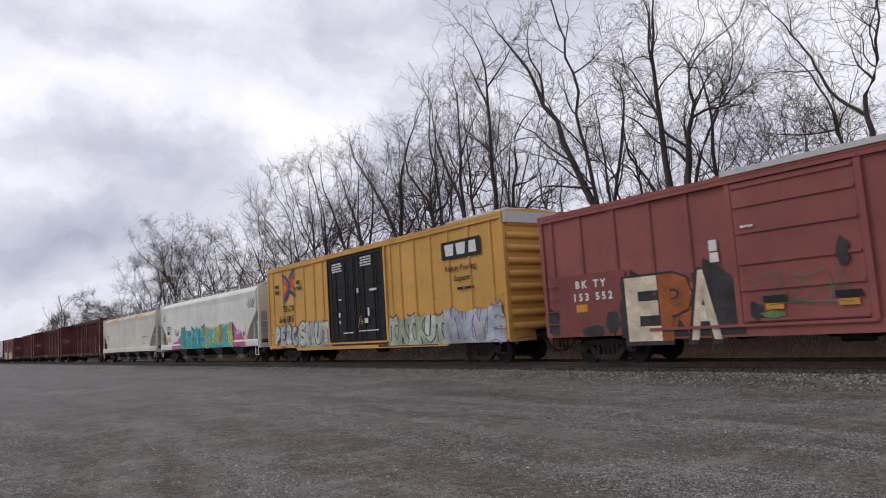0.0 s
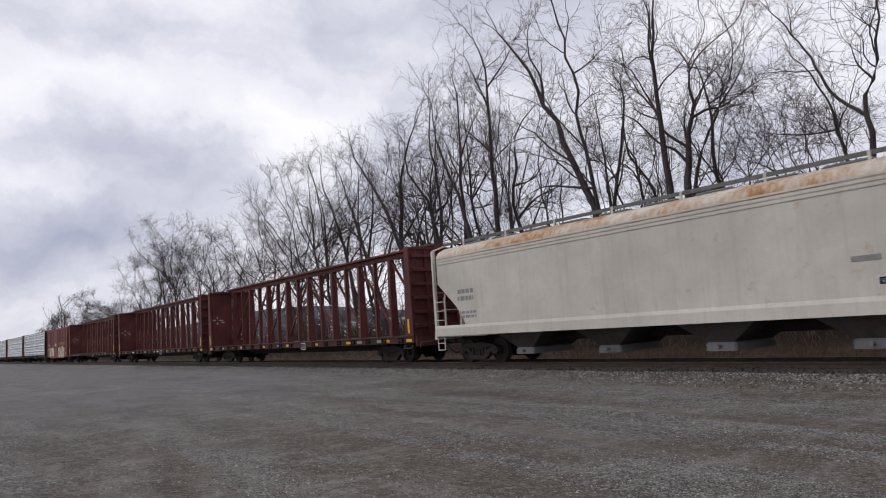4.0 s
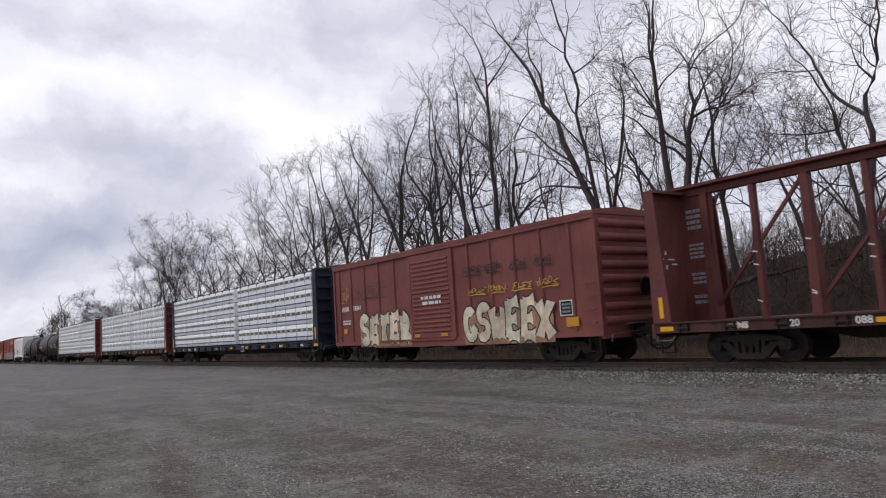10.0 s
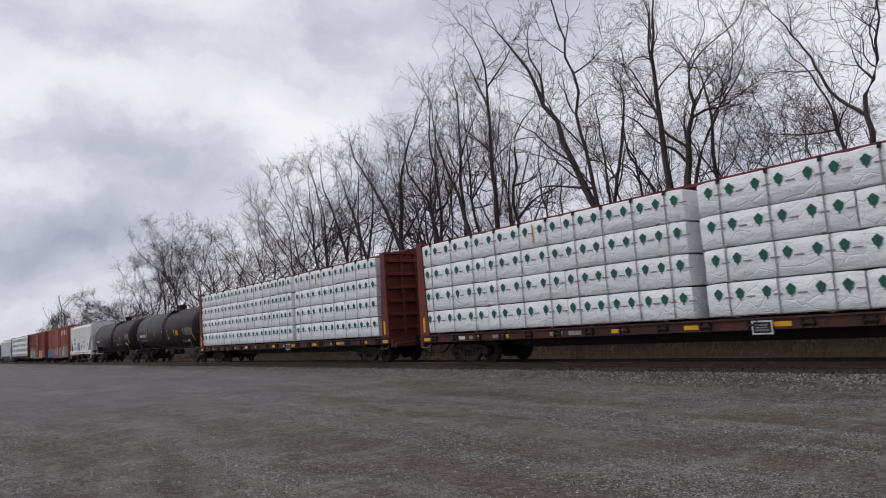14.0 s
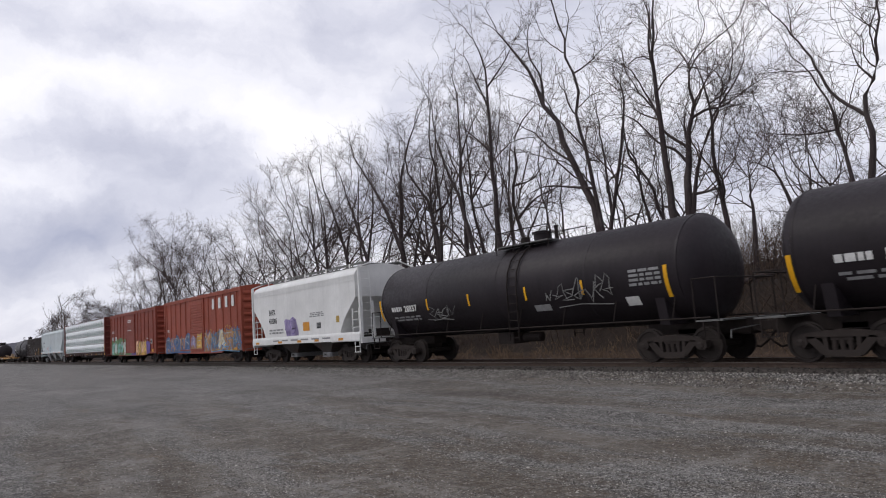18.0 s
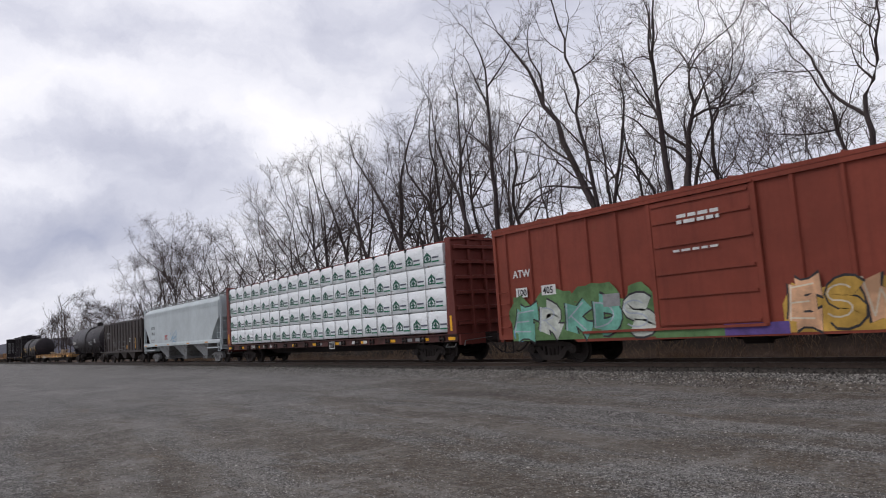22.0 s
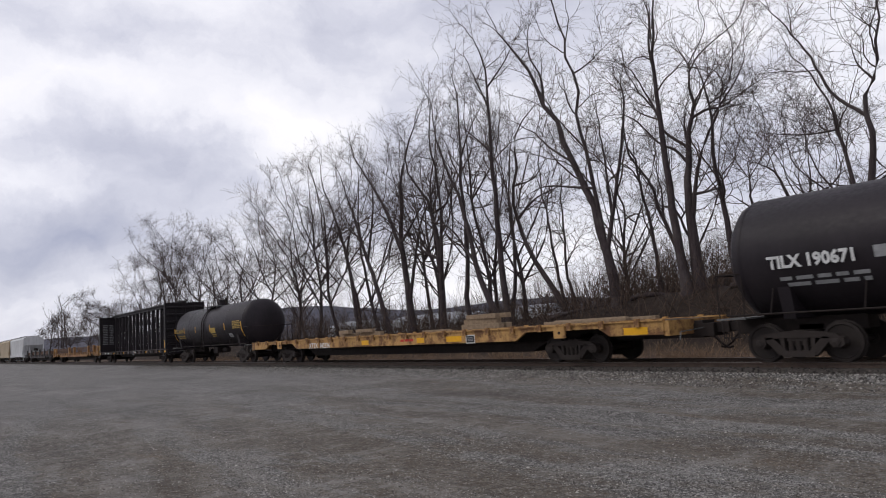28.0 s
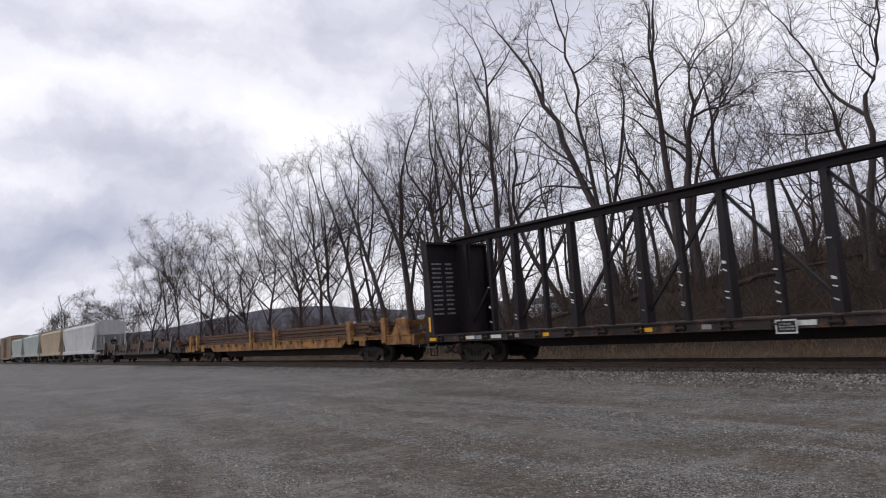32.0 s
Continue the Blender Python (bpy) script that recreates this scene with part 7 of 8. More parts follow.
spray_piece(b.ob, Y1, b.x(0.75), b.x(3.6), 0.82, 2.05, ["pale", "mist"], "charcoal", None, 11, "PERG", 0.42, "mist")
spray_piece(b.ob, Y1, b.x(3.7), b.x(7.0), 0.80, 2.2, ["pale", "silver"], "charcoal", "silver", 12, "SMUT", 0.42, "shell", back="sage")
spray_piece(b.ob, Y1, b.x(12.1), b.x(15.9), 0.74, 2.0, ["pale", "sage"], "charcoal", "sage", 13, "TATKUT", 0.42, "silver", back="sage")
spray_piece(b.ob, Y1, b.x(15.8), b.x(19.1), 0.74, 2.15, ["silver", "mist"], "grape", "silver", 14, "NWVE", 0.42, "mist", back="silver")
scribble(b.ob, -1.576, b.x(9.8), b.x(10.15), 1.5, 2.2, "gold", 3, 1, 0.04)

c = make_hopper(169.1, 188.45, "warm grey covered hopper with teal and pink graffiti", 4.66, GREY_HOPPER, 4)
YH = -1.512
c.text("UTCX", 1.72, 2.48, 0.26, INK_BLACK, YH, bold=0.006)
c.text("50811", 1.74, 2.14, 0.26, INK_BLACK, YH, bold=0.006)
c.bars(1.7, 2.7, 1.55, 1.9, 3, INK_GREY, 3, YH)
for pts in ([(3.0, 1.03), (5.8, 1.03), (5.6, 1.9), (4.9, 2.0), (4.2, 1.6), (3.5, 1.55)], [(14.8, 1.03), (17.4, 1.03), (17.1, 1.5), (16.6, 1.95), (15.9, 2.1), (15.4, 2.5), (14.8, 2.55)]):
    c.add("graffiti_cloud", Geo().poly([(c.x(u), -1.556 if z < 1.3 else YH - 0.004, z) for u, z in pts if z > 1.3] + [(c.x(pts[0][0]), -1.515, 1.4), (c.x(pts[1][0]), -1.515, 1.4)], [tuple(range(len([1 for _, z in pts if z > 1.3]) + 2))]), SPRAY["pink"])
    c.patch(pts[0][0], pts[1][0], 1.03, 1.29, SPRAY["pink"], "graffiti_cloud", -1.552)
spray_piece(c.ob, -1.553, c.x(5.1), c.x(10.3), 1.03, 2.62, ["teal"], "charcoal", None, 21, "TIRNE", 0.46, "mist", back="teal")
spray_piece(c.ob, -1.553, c.x(10.3), c.x(15.5), 1.03, 2.60, ["olive", "teal", "lime"], "pale", None, 22, "SYNOTE", 0.44, back="teal")
scribble(c.ob, YH, c.x(17.75), c.x(18.85), 3.25, 3.85, "charcoal", 31, 6, 0.05)
scribble(c.ob, YH, c.x(0.6), c.x(1.5), 3.2, 3.7, "charcoal", 32, 5, 0.03)
scribble(c.ob, YH, c.x(3.6), c.x(4.6), 2.0, 2.5, "charcoal", 33, 5, 0.035)
c.patch(17.35, 17.47, 1.45, 2.3, REFLECTOR, "reflector", YH)
c.patch(1.45, 1.55, 1.45, 2.1, REFLECTOR, "reflector", YH)
c.framed(16.9, 17.25, 1.6, 1.9, YH)
c.bars(15.9, 16.6, 1.75, 2.1, 3, INK_WHITE, 7, YH - 0.004)

d = make_hopper(148.7, 167.8, "cream-grey covered hopper with rust stains under the roof", 4.45, RUSTY_HOPPER, 4)
d.bars(1.5, 2.4, 2.2, 2.7, 2, INK_GREY, 3, YH)
d.bars(1.5, 2.5, 1.6, 1.9, 2, INK_GREY, 4, YH)
d.patch(17.0, 17.1, 1.5, 2.1, REFLECTOR, "reflector", YH)
d.framed(15.3, 15.6, 1.6, 1.82, YH)
d.bars(14.8, 16.8, 2.1, 2.3, 1, INK_GREY, 8, YH)


def rust_edge_material():
    """Cream enamel whose upper edge has rusted through in runs and patches."""
    x = Nodes("rusted_roof_edge")
    f = x.math("ADD", x.math("MULTIPLY", x.noise(0.5, 6, 0.7, stretch=(1.0, 1, 0.6)), 0.8), x.math("MULTIPLY", x.noise(3.5, 6, 0.7, stretch=(1.6, 1, 0.5)), 0.5))
    col = x.mix(x.fit(f, 0.52, 0.72), (0.62, 0.585, 0.51), (0.42, 0.235, 0.11))
    col = x.mix(x.fit(f, 0.70, 0.84), col, (0.25, 0.105, 0.045))
    return x.done(col, 0.7, 0, f, 0.006, 0.4)


RUST_EDGE = rust_edge_material()
for s in (-1, 1):
    shoulder = [(1.513, 3.845), (1.506, 3.975), (1.394, 4.128), (1.09, 4.278), (1.07, 4.262), (1.372, 4.110), (1.484, 3.960), (1.491, 3.845)]
    d.add("roof_edge", Geo().prism([(s * u, v) for u, v in shoulder], "x", -d.L / 2 + 0.36, d.L / 2 - 0.36), RUST_EDGE, "rust-stained roof edge", smooth=50)

for k, (r0, r1) in enumerate(((123.75, 147.3), (98.87, 122.44), (73.6, 97.15))):
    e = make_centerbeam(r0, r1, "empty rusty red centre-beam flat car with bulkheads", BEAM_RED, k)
    centerbeam_marks(e, 7, 40 + k)
    post_tape(e, 60 + k)
    # worn lettering on the gusset and the foot of the bulkhead
    for z0, z1, rows in ((3.55, 4.15, 4), (2.75, 3.2, 4), (2.05, 2.4, 3), (1.5, 1.8, 2)):
        marks(e.ob, -0.056, lines_of_marks(-e.L / 2 + 0.32, -e.L / 2 + 0.80, z0, z1, rows, 70 + k + rows, 2), INK_GREY)
    for x0, x1, z0, z1 in ((-1.3, -1.1, 2.75, 2.79), (-0.9, -0.6, 2.75, 2.79), (-1.02, -0.95, 2.5, 2.62), (-1.02, -0.95, 2.9, 3.0), (-0.75, -0.5, 2.62, 2.66)):
        part("chalk_mark", Geo().poly([(-e.L / 2 + 0.215, x0, z0), (-e.L / 2 + 0.215, x1, z0), (-e.L / 2 + 0.215, x1, z1), (-e.L / 2 + 0.215, x0, z1)], [(0, 1, 2, 3)]), INK_WHITE, e.ob)
    if k == 2:
        for words, u in (("NS", 2.35), ("120", 3.5), ("088", 5.0)):
            e.text(words, u, 0.865, 0.16, INK_WHITE, -1.505, bold=0.008)

f = make_boxcar(56.07, 71.87, "faded red boxcar with peeling cream graffiti and ribbed door", 4.52, RED_BOX, RED_BOX, (6.35, 8.9), (0.55, 1.6, 2.75, 3.9, 5.1, 9.9, 11.1, 12.3, 13.5, 14.75), 3)
f.text("ANR", 0.75, 2.32, 0.22, INK_WHITE, Y1, bold=0.008)
f.text("18241", 1.75, 2.34, 0.2, INK_WHITE, Y1, bold=0.008)
f.patch(0.85, 1.15, 1.32, 1.55, LABEL_ORANGE, y=Y1)
f.bars(0.8, 1.5, 1.72, 1.95, 2, INK_WHITE, 3, Y1)
spray_piece(f.ob, Y1, f.x(2.3), f.x(6.2), 0.72, 2.25, ["shell", "cream"], "charcoal", None, 41, "SETER", 0.46, "cream", back="clay")
spray_piece(f.ob, Y1, f.x(9.5), f.x(13.9), 0.68, 2.2, ["shell", "cream", "cream"], "charcoal", None, 42, "GSWEEX", 0.42, "cream", back="clay")
for k, (u0, u1) in enumerate(((9.6, 10.6), (10.8, 11.6), (12.0, 12.9), (13.2, 14.0))):
    scribble(f.ob, Y1, f.x(u0), f.x(u1), 3.1, 3.45, "charcoal", 50 + k, 4, 0.05)
    scribble(f.ob, Y1, f.x(u0 + 0.15), f.x(u1 + 0.2), 2.4, 2.7, "gold", 60 + k, 4, 0.04)
scribble(f.ob, Y1, f.x(0.8), f.x(1.4), 2.7, 3.3, "gold", 70, 3, 0.04)
scribble(f.ob, Y1, f.x(2.0), f.x(4.6), 2.8, 3.5, "charcoal", 71, 6, 0.035)
f.framed(14.2, 14.72, 1.45, 1.92, Y1)
f.patch(14.42, 14.92, 1.12, 1.40, LABEL_ORANGE, y=Y1)
f.bars(7.0, 8.3, 2.2, 2.6, 2, INK_WHITE, 4, -1.55)
f.patch(6.5, 6.85, 1.02, 1.14, LABEL_ORANGE, y=-1.55)
f.patch(8.2, 8.6, 1.02, 1.14, LABEL_ORANGE, y=-1.55)

w = make_centerbeam(30.9, 54.4, "navy blue centre-beam flat car loaded with white lumber packs", BLUE_BEAM, 4, sill_paint=BLUE_BEAM)
centerbeam_marks(w, 9, 44)
w.text("ONT", 3.3, 0.865, 0.16, INK_WHITE, -1.505, bold=0.012)
w.text("4133", 4.9, 0.865, 0.16, INK_WHITE, -1.505, bold=0.012)
load_packs(w, [2.45, 4.88, 4.88, -0.6, 4.88, 4.88], "stripe", "white plastic-wrapped lumber pack with blue stripe print")

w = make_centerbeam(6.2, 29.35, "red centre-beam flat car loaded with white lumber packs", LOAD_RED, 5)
centerbeam_marks(w, 9, 45)
load_packs(w, [3.66, 3.66, 4.27, -0.4, 3.66, 3.66, 3.05], "tree", "white plastic-wrapped lumber pack with green tree print")
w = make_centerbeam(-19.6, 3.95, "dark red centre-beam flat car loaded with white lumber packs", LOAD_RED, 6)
centerbeam_marks(w, 9, 46)
load_packs(w, [3.66, 3.66, 3.66, 3.05, -0.4, 3.66, 4.27], "tree", "white plastic-wrapped lumber pack with green tree print")

j = make_tank_car(-37.2, -20.3, "long black tank car with white lettering and yellow reflective strips", 1.49, 2.55, 7, 0.5, 0.5, manway_u=9.0)
tank_bars(j, 1.95, 2.75, 2.10, 2.40, 1, INK_WHITE, 44)
tank_text(j, "59673", 3.0, 2.12, 0.24, INK_WHITE)
tank_bars(j, 1.95, 3.9, 1.75, 1.98, 2, INK_GREY, 4)
for u in (4.0, 6.3, 8.4, 9.8, 11.5, 13.7):
    tank_strip(j, u, 2.07, 2.50, REFLECTOR)
for u in (0.95, 15.55):
    tank_strip(j, u, 1.6, 2.45, REFLECTOR, 0.12)
tank_strip(j, 11.9, 2.05, 2.42, LABEL_ORANGE, 0.6, "label_panel")
tank_bars(j, 14.0, 15.4, 2.0, 2.55, 4, INK_GREY, 5)
tank_bars(j, 12.6, 14.2, 1.5, 1.7, 2, INK_GREY, 6)
tank_strip(j, 14.0, 1.45, 1.7, INK_WHITE, 0.5, "data_panel")
scribble(j.ob, -1.485, j.x(10.0), j.x(10.5), 1.75, 2.15, "silver", 81, 2, 0.03)

k = make_tank_car(-54.4, -38.0, "black tank car with silver scrawl and yellow reflective strips", 1.49, 2.50, 8, 0.5, 0.5, manway_u=9.1)
tank_bars(k, 1.75, 2.5, 2.03, 2.33, 1, INK_WHITE, 45)
tank_text(k, "28837", 2.75, 2.05, 0.24, INK_WHITE)
tank_bars(k, 1.75, 3.6, 1.68, 1.9, 2, INK_GREY, 4)
for u in (4.2, 6.7, 9.6, 12.0):
    tank_strip(k, u, 2.03, 2.46, REFLECTOR)
for u in (0.9, 14.9):
    tank_strip(k, u, 1.75, 2.6, REFLECTOR, 0.12)
scribble(k.ob, -1.485, k.x(4.4), k.x(5.9), 1.65, 2.2, "ash", 82, 4, 0.04)
scribble(k.ob, -1.490, k.x(10.6), k.x(13.2), 1.75, 2.5, "ash", 83, 7, 0.04)
tank_bars(k, 13.7, 14.8, 2.1, 2.6, 4, INK_GREY, 5)
tank_strip(k, 13.5, 1.6, 1.85, INK_WHITE, 0.45, "data_panel")
tank_strip(k, 9.9, 1.65, 1.85, INK_GREY, 0.7, "label_panel")

l = make_hopper(-67.3, -55.1, "short white covered hopper with a violet graffiti patch", 4.48, WHITE_HOPPER, 2, inset=1.85)
l.text("SHPX", 2.44, 2.60, 0.28, INK_BLACK, YH, bold=0.008, stretch=0.86)
l.text("433005", 2.43, 2.14, 0.28, INK_BLACK, YH, bold=0.008, stretch=0.86)
l.bars(2.4, 4.2, 1.55, 1.85, 2, INK_GREY, 3, YH)
l.add("graffiti_cloud", Geo().poly([(l.x(u), YH - 0.004, z) for u, z in ((4.35, 2.2), (4.55, 2.32), (5.0, 2.25), (5.4, 2.4), (5.75, 2.25), (6.0, 1.7), (6.05, 1.42), (4.6, 1.42))], [tuple(range(8))]), SPRAY["plum"])
spray_piece(l.ob, YH - 0.004, l.x(4.5), l.x(5.8), 1.5, 2.25, ["plum"], "grape", None, 91, "AB", 0.42)
l.patch(6.55, 7.25, 1.62, 2.05, LABEL_ORANGE, y=YH)
l.framed(8.0, 8.5, 1.66, 2.0, YH)
l.bars(7.3, 8.8, 2.25, 2.5, 3, INK_GREY, 9, YH)
l.patch(10.0, 10.3, 1.9, 2.2, INK_YELLOW, "label_panel", YH)
for u in (0.6, 3.6, 5.9, 7.8, 10.2):
    l.patch(u, u + 0.45, 1.06, 1.17, LABEL_ORANGE, "reflector", -1.552)
l.bars(2.6, 9.6, 1.14, 1.26, 1, INK_GREY, 12, -1.552, 9)

m = make_boxcar(-84.68, -68.94, "bright oxide red boxcar with blue and tan graffiti", 4.62, ORANGE_RED, ORANGE_RED, (6.35, 8.9), (0.55, 1.6, 2.75, 3.9, 5.1, 9.9, 11.3, 12.6, 13.9, 15.0), 4)
for u, cut in ((10.72, 0.12), (11.9, 0.0), (13.1, 0.0), (14.2, 0.06)):
    x, z = m.x(u), 3.48
    part("logo_shape", Geo().poly([(x + cut, Y1 - 0.006, z), (x + 0.44 - cut, Y1 - 0.006, z), (x + 0.44, Y1 - 0.006, z + 0.12), (x + 0.44 - cut / 2, Y1 - 0.006, z + 0.68), (x + cut / 2, Y1 - 0.006, z + 0.68), (x, Y1 - 0.006, z + 0.12)], [tuple(range(6))]), INK_WHITE, m.ob)
spray_piece(m.ob, Y1, m.x(9.1), m.x(15.5), 0.78, 2.3, ["clay", "slate", "shell"], "blue", "slate", 101, "YNATA", 0.34, "mist", back="clay")
scribble(m.ob, Y1 - 0.014, m.x(9.3), m.x(15.2), 0.9, 2.3, "gold", 105, 8, 0.05)
scribble(m.ob, Y1 - 0.016, m.x(9.2), m.x(15.4), 0.8, 1.7, "sky", 106, 9, 0.07)
scribble(m.ob, Y1 - 0.014, m.x(0.4), m.x(6.0), 0.8, 1.6, "blue", 107, 9, 0.09)
spray_piece(m.ob, Y1, m.x(0.3), m.x(6.2), 0.74, 2.1, ["slate", "clay"], "blue", "clay", 103, "SAPNS", 0.30, "mist", back="slate")
spray_piece(m.ob, -1.55, m.x(6.4), m.x(8.8), 1.0, 2.0, ["plum", "gold"], "clay", None, 104, "RE", 0.36, "mist", back="clay")
m.patch(14.45, 14.95, 0.80, 1.0, LABEL_ORANGE, y=Y1 - 0.012)
m.patch(1.0, 1.3, 0.84, 1.02, LABEL_ORANGE, y=Y1 - 0.012)
m.text("LRS", 0.8, 2.3, 0.2, INK_WHITE, Y1, bold=0.004)

n = make_boxcar(-103.05, -87.15, "oxide red boxcar with mint and gold graffiti", 4.55, BROWN_RED, BROWN_RED, (6.4, 9.2), (0.6, 1.7, 2.9, 4.1, 5.2, 10.2, 11.3, 12.4, 13.6, 15.0), 5, door_style="beams")
n.text("ATW", 0.9, 2.78, 0.24, INK_WHITE, Y1, bold=0.006)
n.patch(0.98, 1.5, 2.13, 2.44, INK_WHITE, "number_panel", Y1, 0.004)
n.patch(2.14, 2.74, 2.13, 2.44, INK_WHITE, "number_panel", Y1, 0.004)
n.text("100", 1.03, 2.18, 0.21, INK_BLACK, Y1 - 0.003, bold=0.006)
n.text("405", 2.2, 2.18, 0.21, INK_BLACK, Y1 - 0.003, bold=0.006)
n.bars(7.2, 8.4, 3.55, 3.85, 2, INK_WHITE, 3, -1.556)
n.bars(7.0, 8.3, 2.85, 2.95, 1, INK_WHITE, 4, -1.556)
spray_piece(n.ob, Y1, n.x(0.8), n.x(6.3), 0.74, 2.0, ["mint", "pale", "mint"], "charcoal", "moss", 111, "ERKDS", 0.40, "mist", back="moss")
for k, (u, z, rx, rz, col) in enumerate(((1.1, 1.6, 0.5, 0.55, "moss"), (2.6, 1.9, 0.8, 0.42, "moss"), (4.3, 2.0, 0.95, 0.40, "moss"), (5.8, 1.6, 0.6, 0.6, "moss"), (1.0, 1.0, 0.3, 0.3, "sky"))):
    blot(n, u, z, rx, rz, col, 230 + k, Y1)
n.patch(8.2, 9.8, 0.70, 0.98, SPRAY["violet"], "graffiti_cloud", Y1)
n.patch(6.2, 8.2, 0.70, 0.92, SPRAY["moss"], "graffiti_cloud", Y1)
n.patch(4.55, 5.15, 1.62, 1.98, INK_GREY, "repair_plate", Y1 - 0.012)
spray_piece(n.ob, Y1, n.x(9.8), n.x(13.1), 0.72, 2.0, ["peach", "gold"], "charcoal", "gold", 112, "ESWR", 0.42, "cream", back="gold")
n.add("graffiti_cloud", Geo().poly([(n.x(u), Y1 - 0.004, z) for u, z in ((13.0, 0.72), (14.1, 0.85), (14.25, 1.3), (14.1, 1.75), (13.5, 1.85), (13.0, 1.75))], [tuple(range(6))]), SPRAY["violet"])
n.framed(14.4, 14.88, 1.6, 1.95, Y1)
n.patch(14.7, 15.2, 0.92, 1.15, LABEL_ORANGE, y=Y1)
n.bars(13.2, 13.8, 2.0, 2.1, 1, INK_WHITE, 5, Y1)

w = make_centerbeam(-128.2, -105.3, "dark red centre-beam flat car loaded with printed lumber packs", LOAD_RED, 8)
centerbeam_marks(w, 9, 48, (3.6, 7.6))
w.text("DWC", 3.75, 0.865, 0.16, INK_WHITE, -1.505, bold=0.01)
w.bars(5.4, 6.0, 0.865, 1.02, 1, INK_WHITE, 4, -1.505)
w.text("561", 6.33, 0.865, 0.16, INK_WHITE, -1.505, bold=0.01)
load_packs(w, [2.35, 4.88, 4.88, 4.88, 4.88], "house", "white plastic-wrapped lumber pack with green house print", start=0.45)

p = make_hopper(-147.55, -129.35, "pale blue-grey covered hopper with clean sides", 4.5, BLUE_HOPPER, 3, truck=TRUCK_GREY, sill_z=1.32, sill_h=0.24, bay_paint=PALE_BAY)
p.text("W W U X", 2.30, 2.66, 0.21, INK_BLACK, YH, bold=0.012, stretch=0.8)
p.text("3 0 0 2 0", 2.32, 2.24, 0.21, INK_BLACK, YH, bold=0.012, stretch=0.8)
p.bars(2.2, 3.2, 1.62, 1.9, 2, INK_GREY, 3, YH)
scribble(p.ob, YH, p.x(7.4), p.x(9.0), 1.6, 2.4, "sky", 121, 5, 0.04)
p.bars(5.9, 6.7, 1.75, 2.15, 6, MARK_RED, 6, YH, 4)
for u in (0.4, 3.4, 6.6, 11.4, 15.2):
    p.patch(u, u + 0.6, 1.36, 1.44, LABEL_ORANGE, "reflector", -1.552)

q = make_open_hopper(-162.6, -148.3, "brown-black open coal hopper with white scrawl")
q.text("SEAU WX", 1.5, 2.72, 0.22, INK_GREY, -1.53, bold=0.004)
q.text("200 443", 1.5, 2.38, 0.22, INK_GREY, -1.53, bold=0.004)
scribble(q.ob, -1.53, q.x(3.9), q.x(8.7), 1.25, 2.4, "ash", 131, 6, 0.06)
q.framed(10.2, 10.6, 1.9, 2.2, -1.53)
q.patch(12.2, 12.32, 1.3, 2.2, REFLECTOR, "reflector", -1.53)
q.patch(9.2, 9.5, 1.3, 1.6, LABEL_ORANGE, "label_panel", -1.53)

r = make_tank_car(-180.9, -164.0, "black tank car with large white number", 1.49, 2.50, 9, 0.18, 0.5, manway_u=9.0)
tank_text(r, "TILX 190671", 1.50, 2.18, 0.27, INK_WHITE, 0.016, 0.95)
tank_bars(r, 1.65, 3.6, 1.72, 2.0, 2, INK_GREY, 4)
tank_strip(r, 13.2, 2.15, 2.55, INK_GREY, 0.75, "data_panel")
tank_strip(r, 10.3, 2.05, 2.3, INK_GREY, 0.4, "data_panel")
tank_strip(r, 3.75, 2.2, 2.45, INK_GREY, 0.26, "data_panel")
scribble(r.ob, -1.485, r.x(10.7), r.x(12.2), 2.0, 2.35, "silver", 84, 5, 0.04)

s = make_flat(-210.1, -182.4, "weathered yellow flat car with loose timber on its deck", YELLOW_FLAT)
s.text("XTTX", 7.15, 0.74, 0.24, INK_WHITE, -1.482, bold=0.008)
s.text("142334", 8.25, 0.74, 0.24, INK_WHITE, -1.482, bold=0.008)
s.framed(19.45, 19.95, 0.72, 1.02, -1.484)
for u, l in ((18.3, 0.9), (16.4, 0.5), (12.2, 0.6), (26.4, 0.8)):
    s.patch(u, u + l, 0.80, 1.0, REFLECTOR, "reflector", -1.482)
s.bars(15.2, 16.2, 0.85, 1.0, 1, MARK_RED, 5, -1.484)
for u, y, z, l, wd, hh, tn in ((19.7, -0.9, 1.20, 2.0, 0.25, 0.18, 2), (19.8, -0.5, 1.20, 1.9, 0.25, 0.18, -2), (19.6, -0.8, 1.38, 1.7, 0.25, 0.18, 4), (19.9, -0.4, 1.56, 1.5, 0.25, 0.16, -5), (19.7, -0.85, 1.56, 1.6, 0.22, 0.16, 1),
                              (17.0, -0.9, 1.20, 1.6, 0.1, 0.07, 8), (9.6, -0.6, 1.20, 1.4, 0.22, 0.15, 3), (9.8, -0.9, 1.35, 1.2, 0.22, 0.15, -8), (11.8, -0.7, 1.20, 1.6, 0.22, 0.16, 4), (11.6, -0.9, 1.36, 1.1, 0.2, 0.14, 12),
                              (24.6, -1.0, 1.20, 3.2, 0.22, 0.09, 1), (25.8, -0.7, 1.20, 2.4, 0.22, 0.09, -1), (24.2, -0.3, 1.20, 2.8, 0.22, 0.12, 2)):
    timber(s, u, z, l, wd, hh, y, tn)

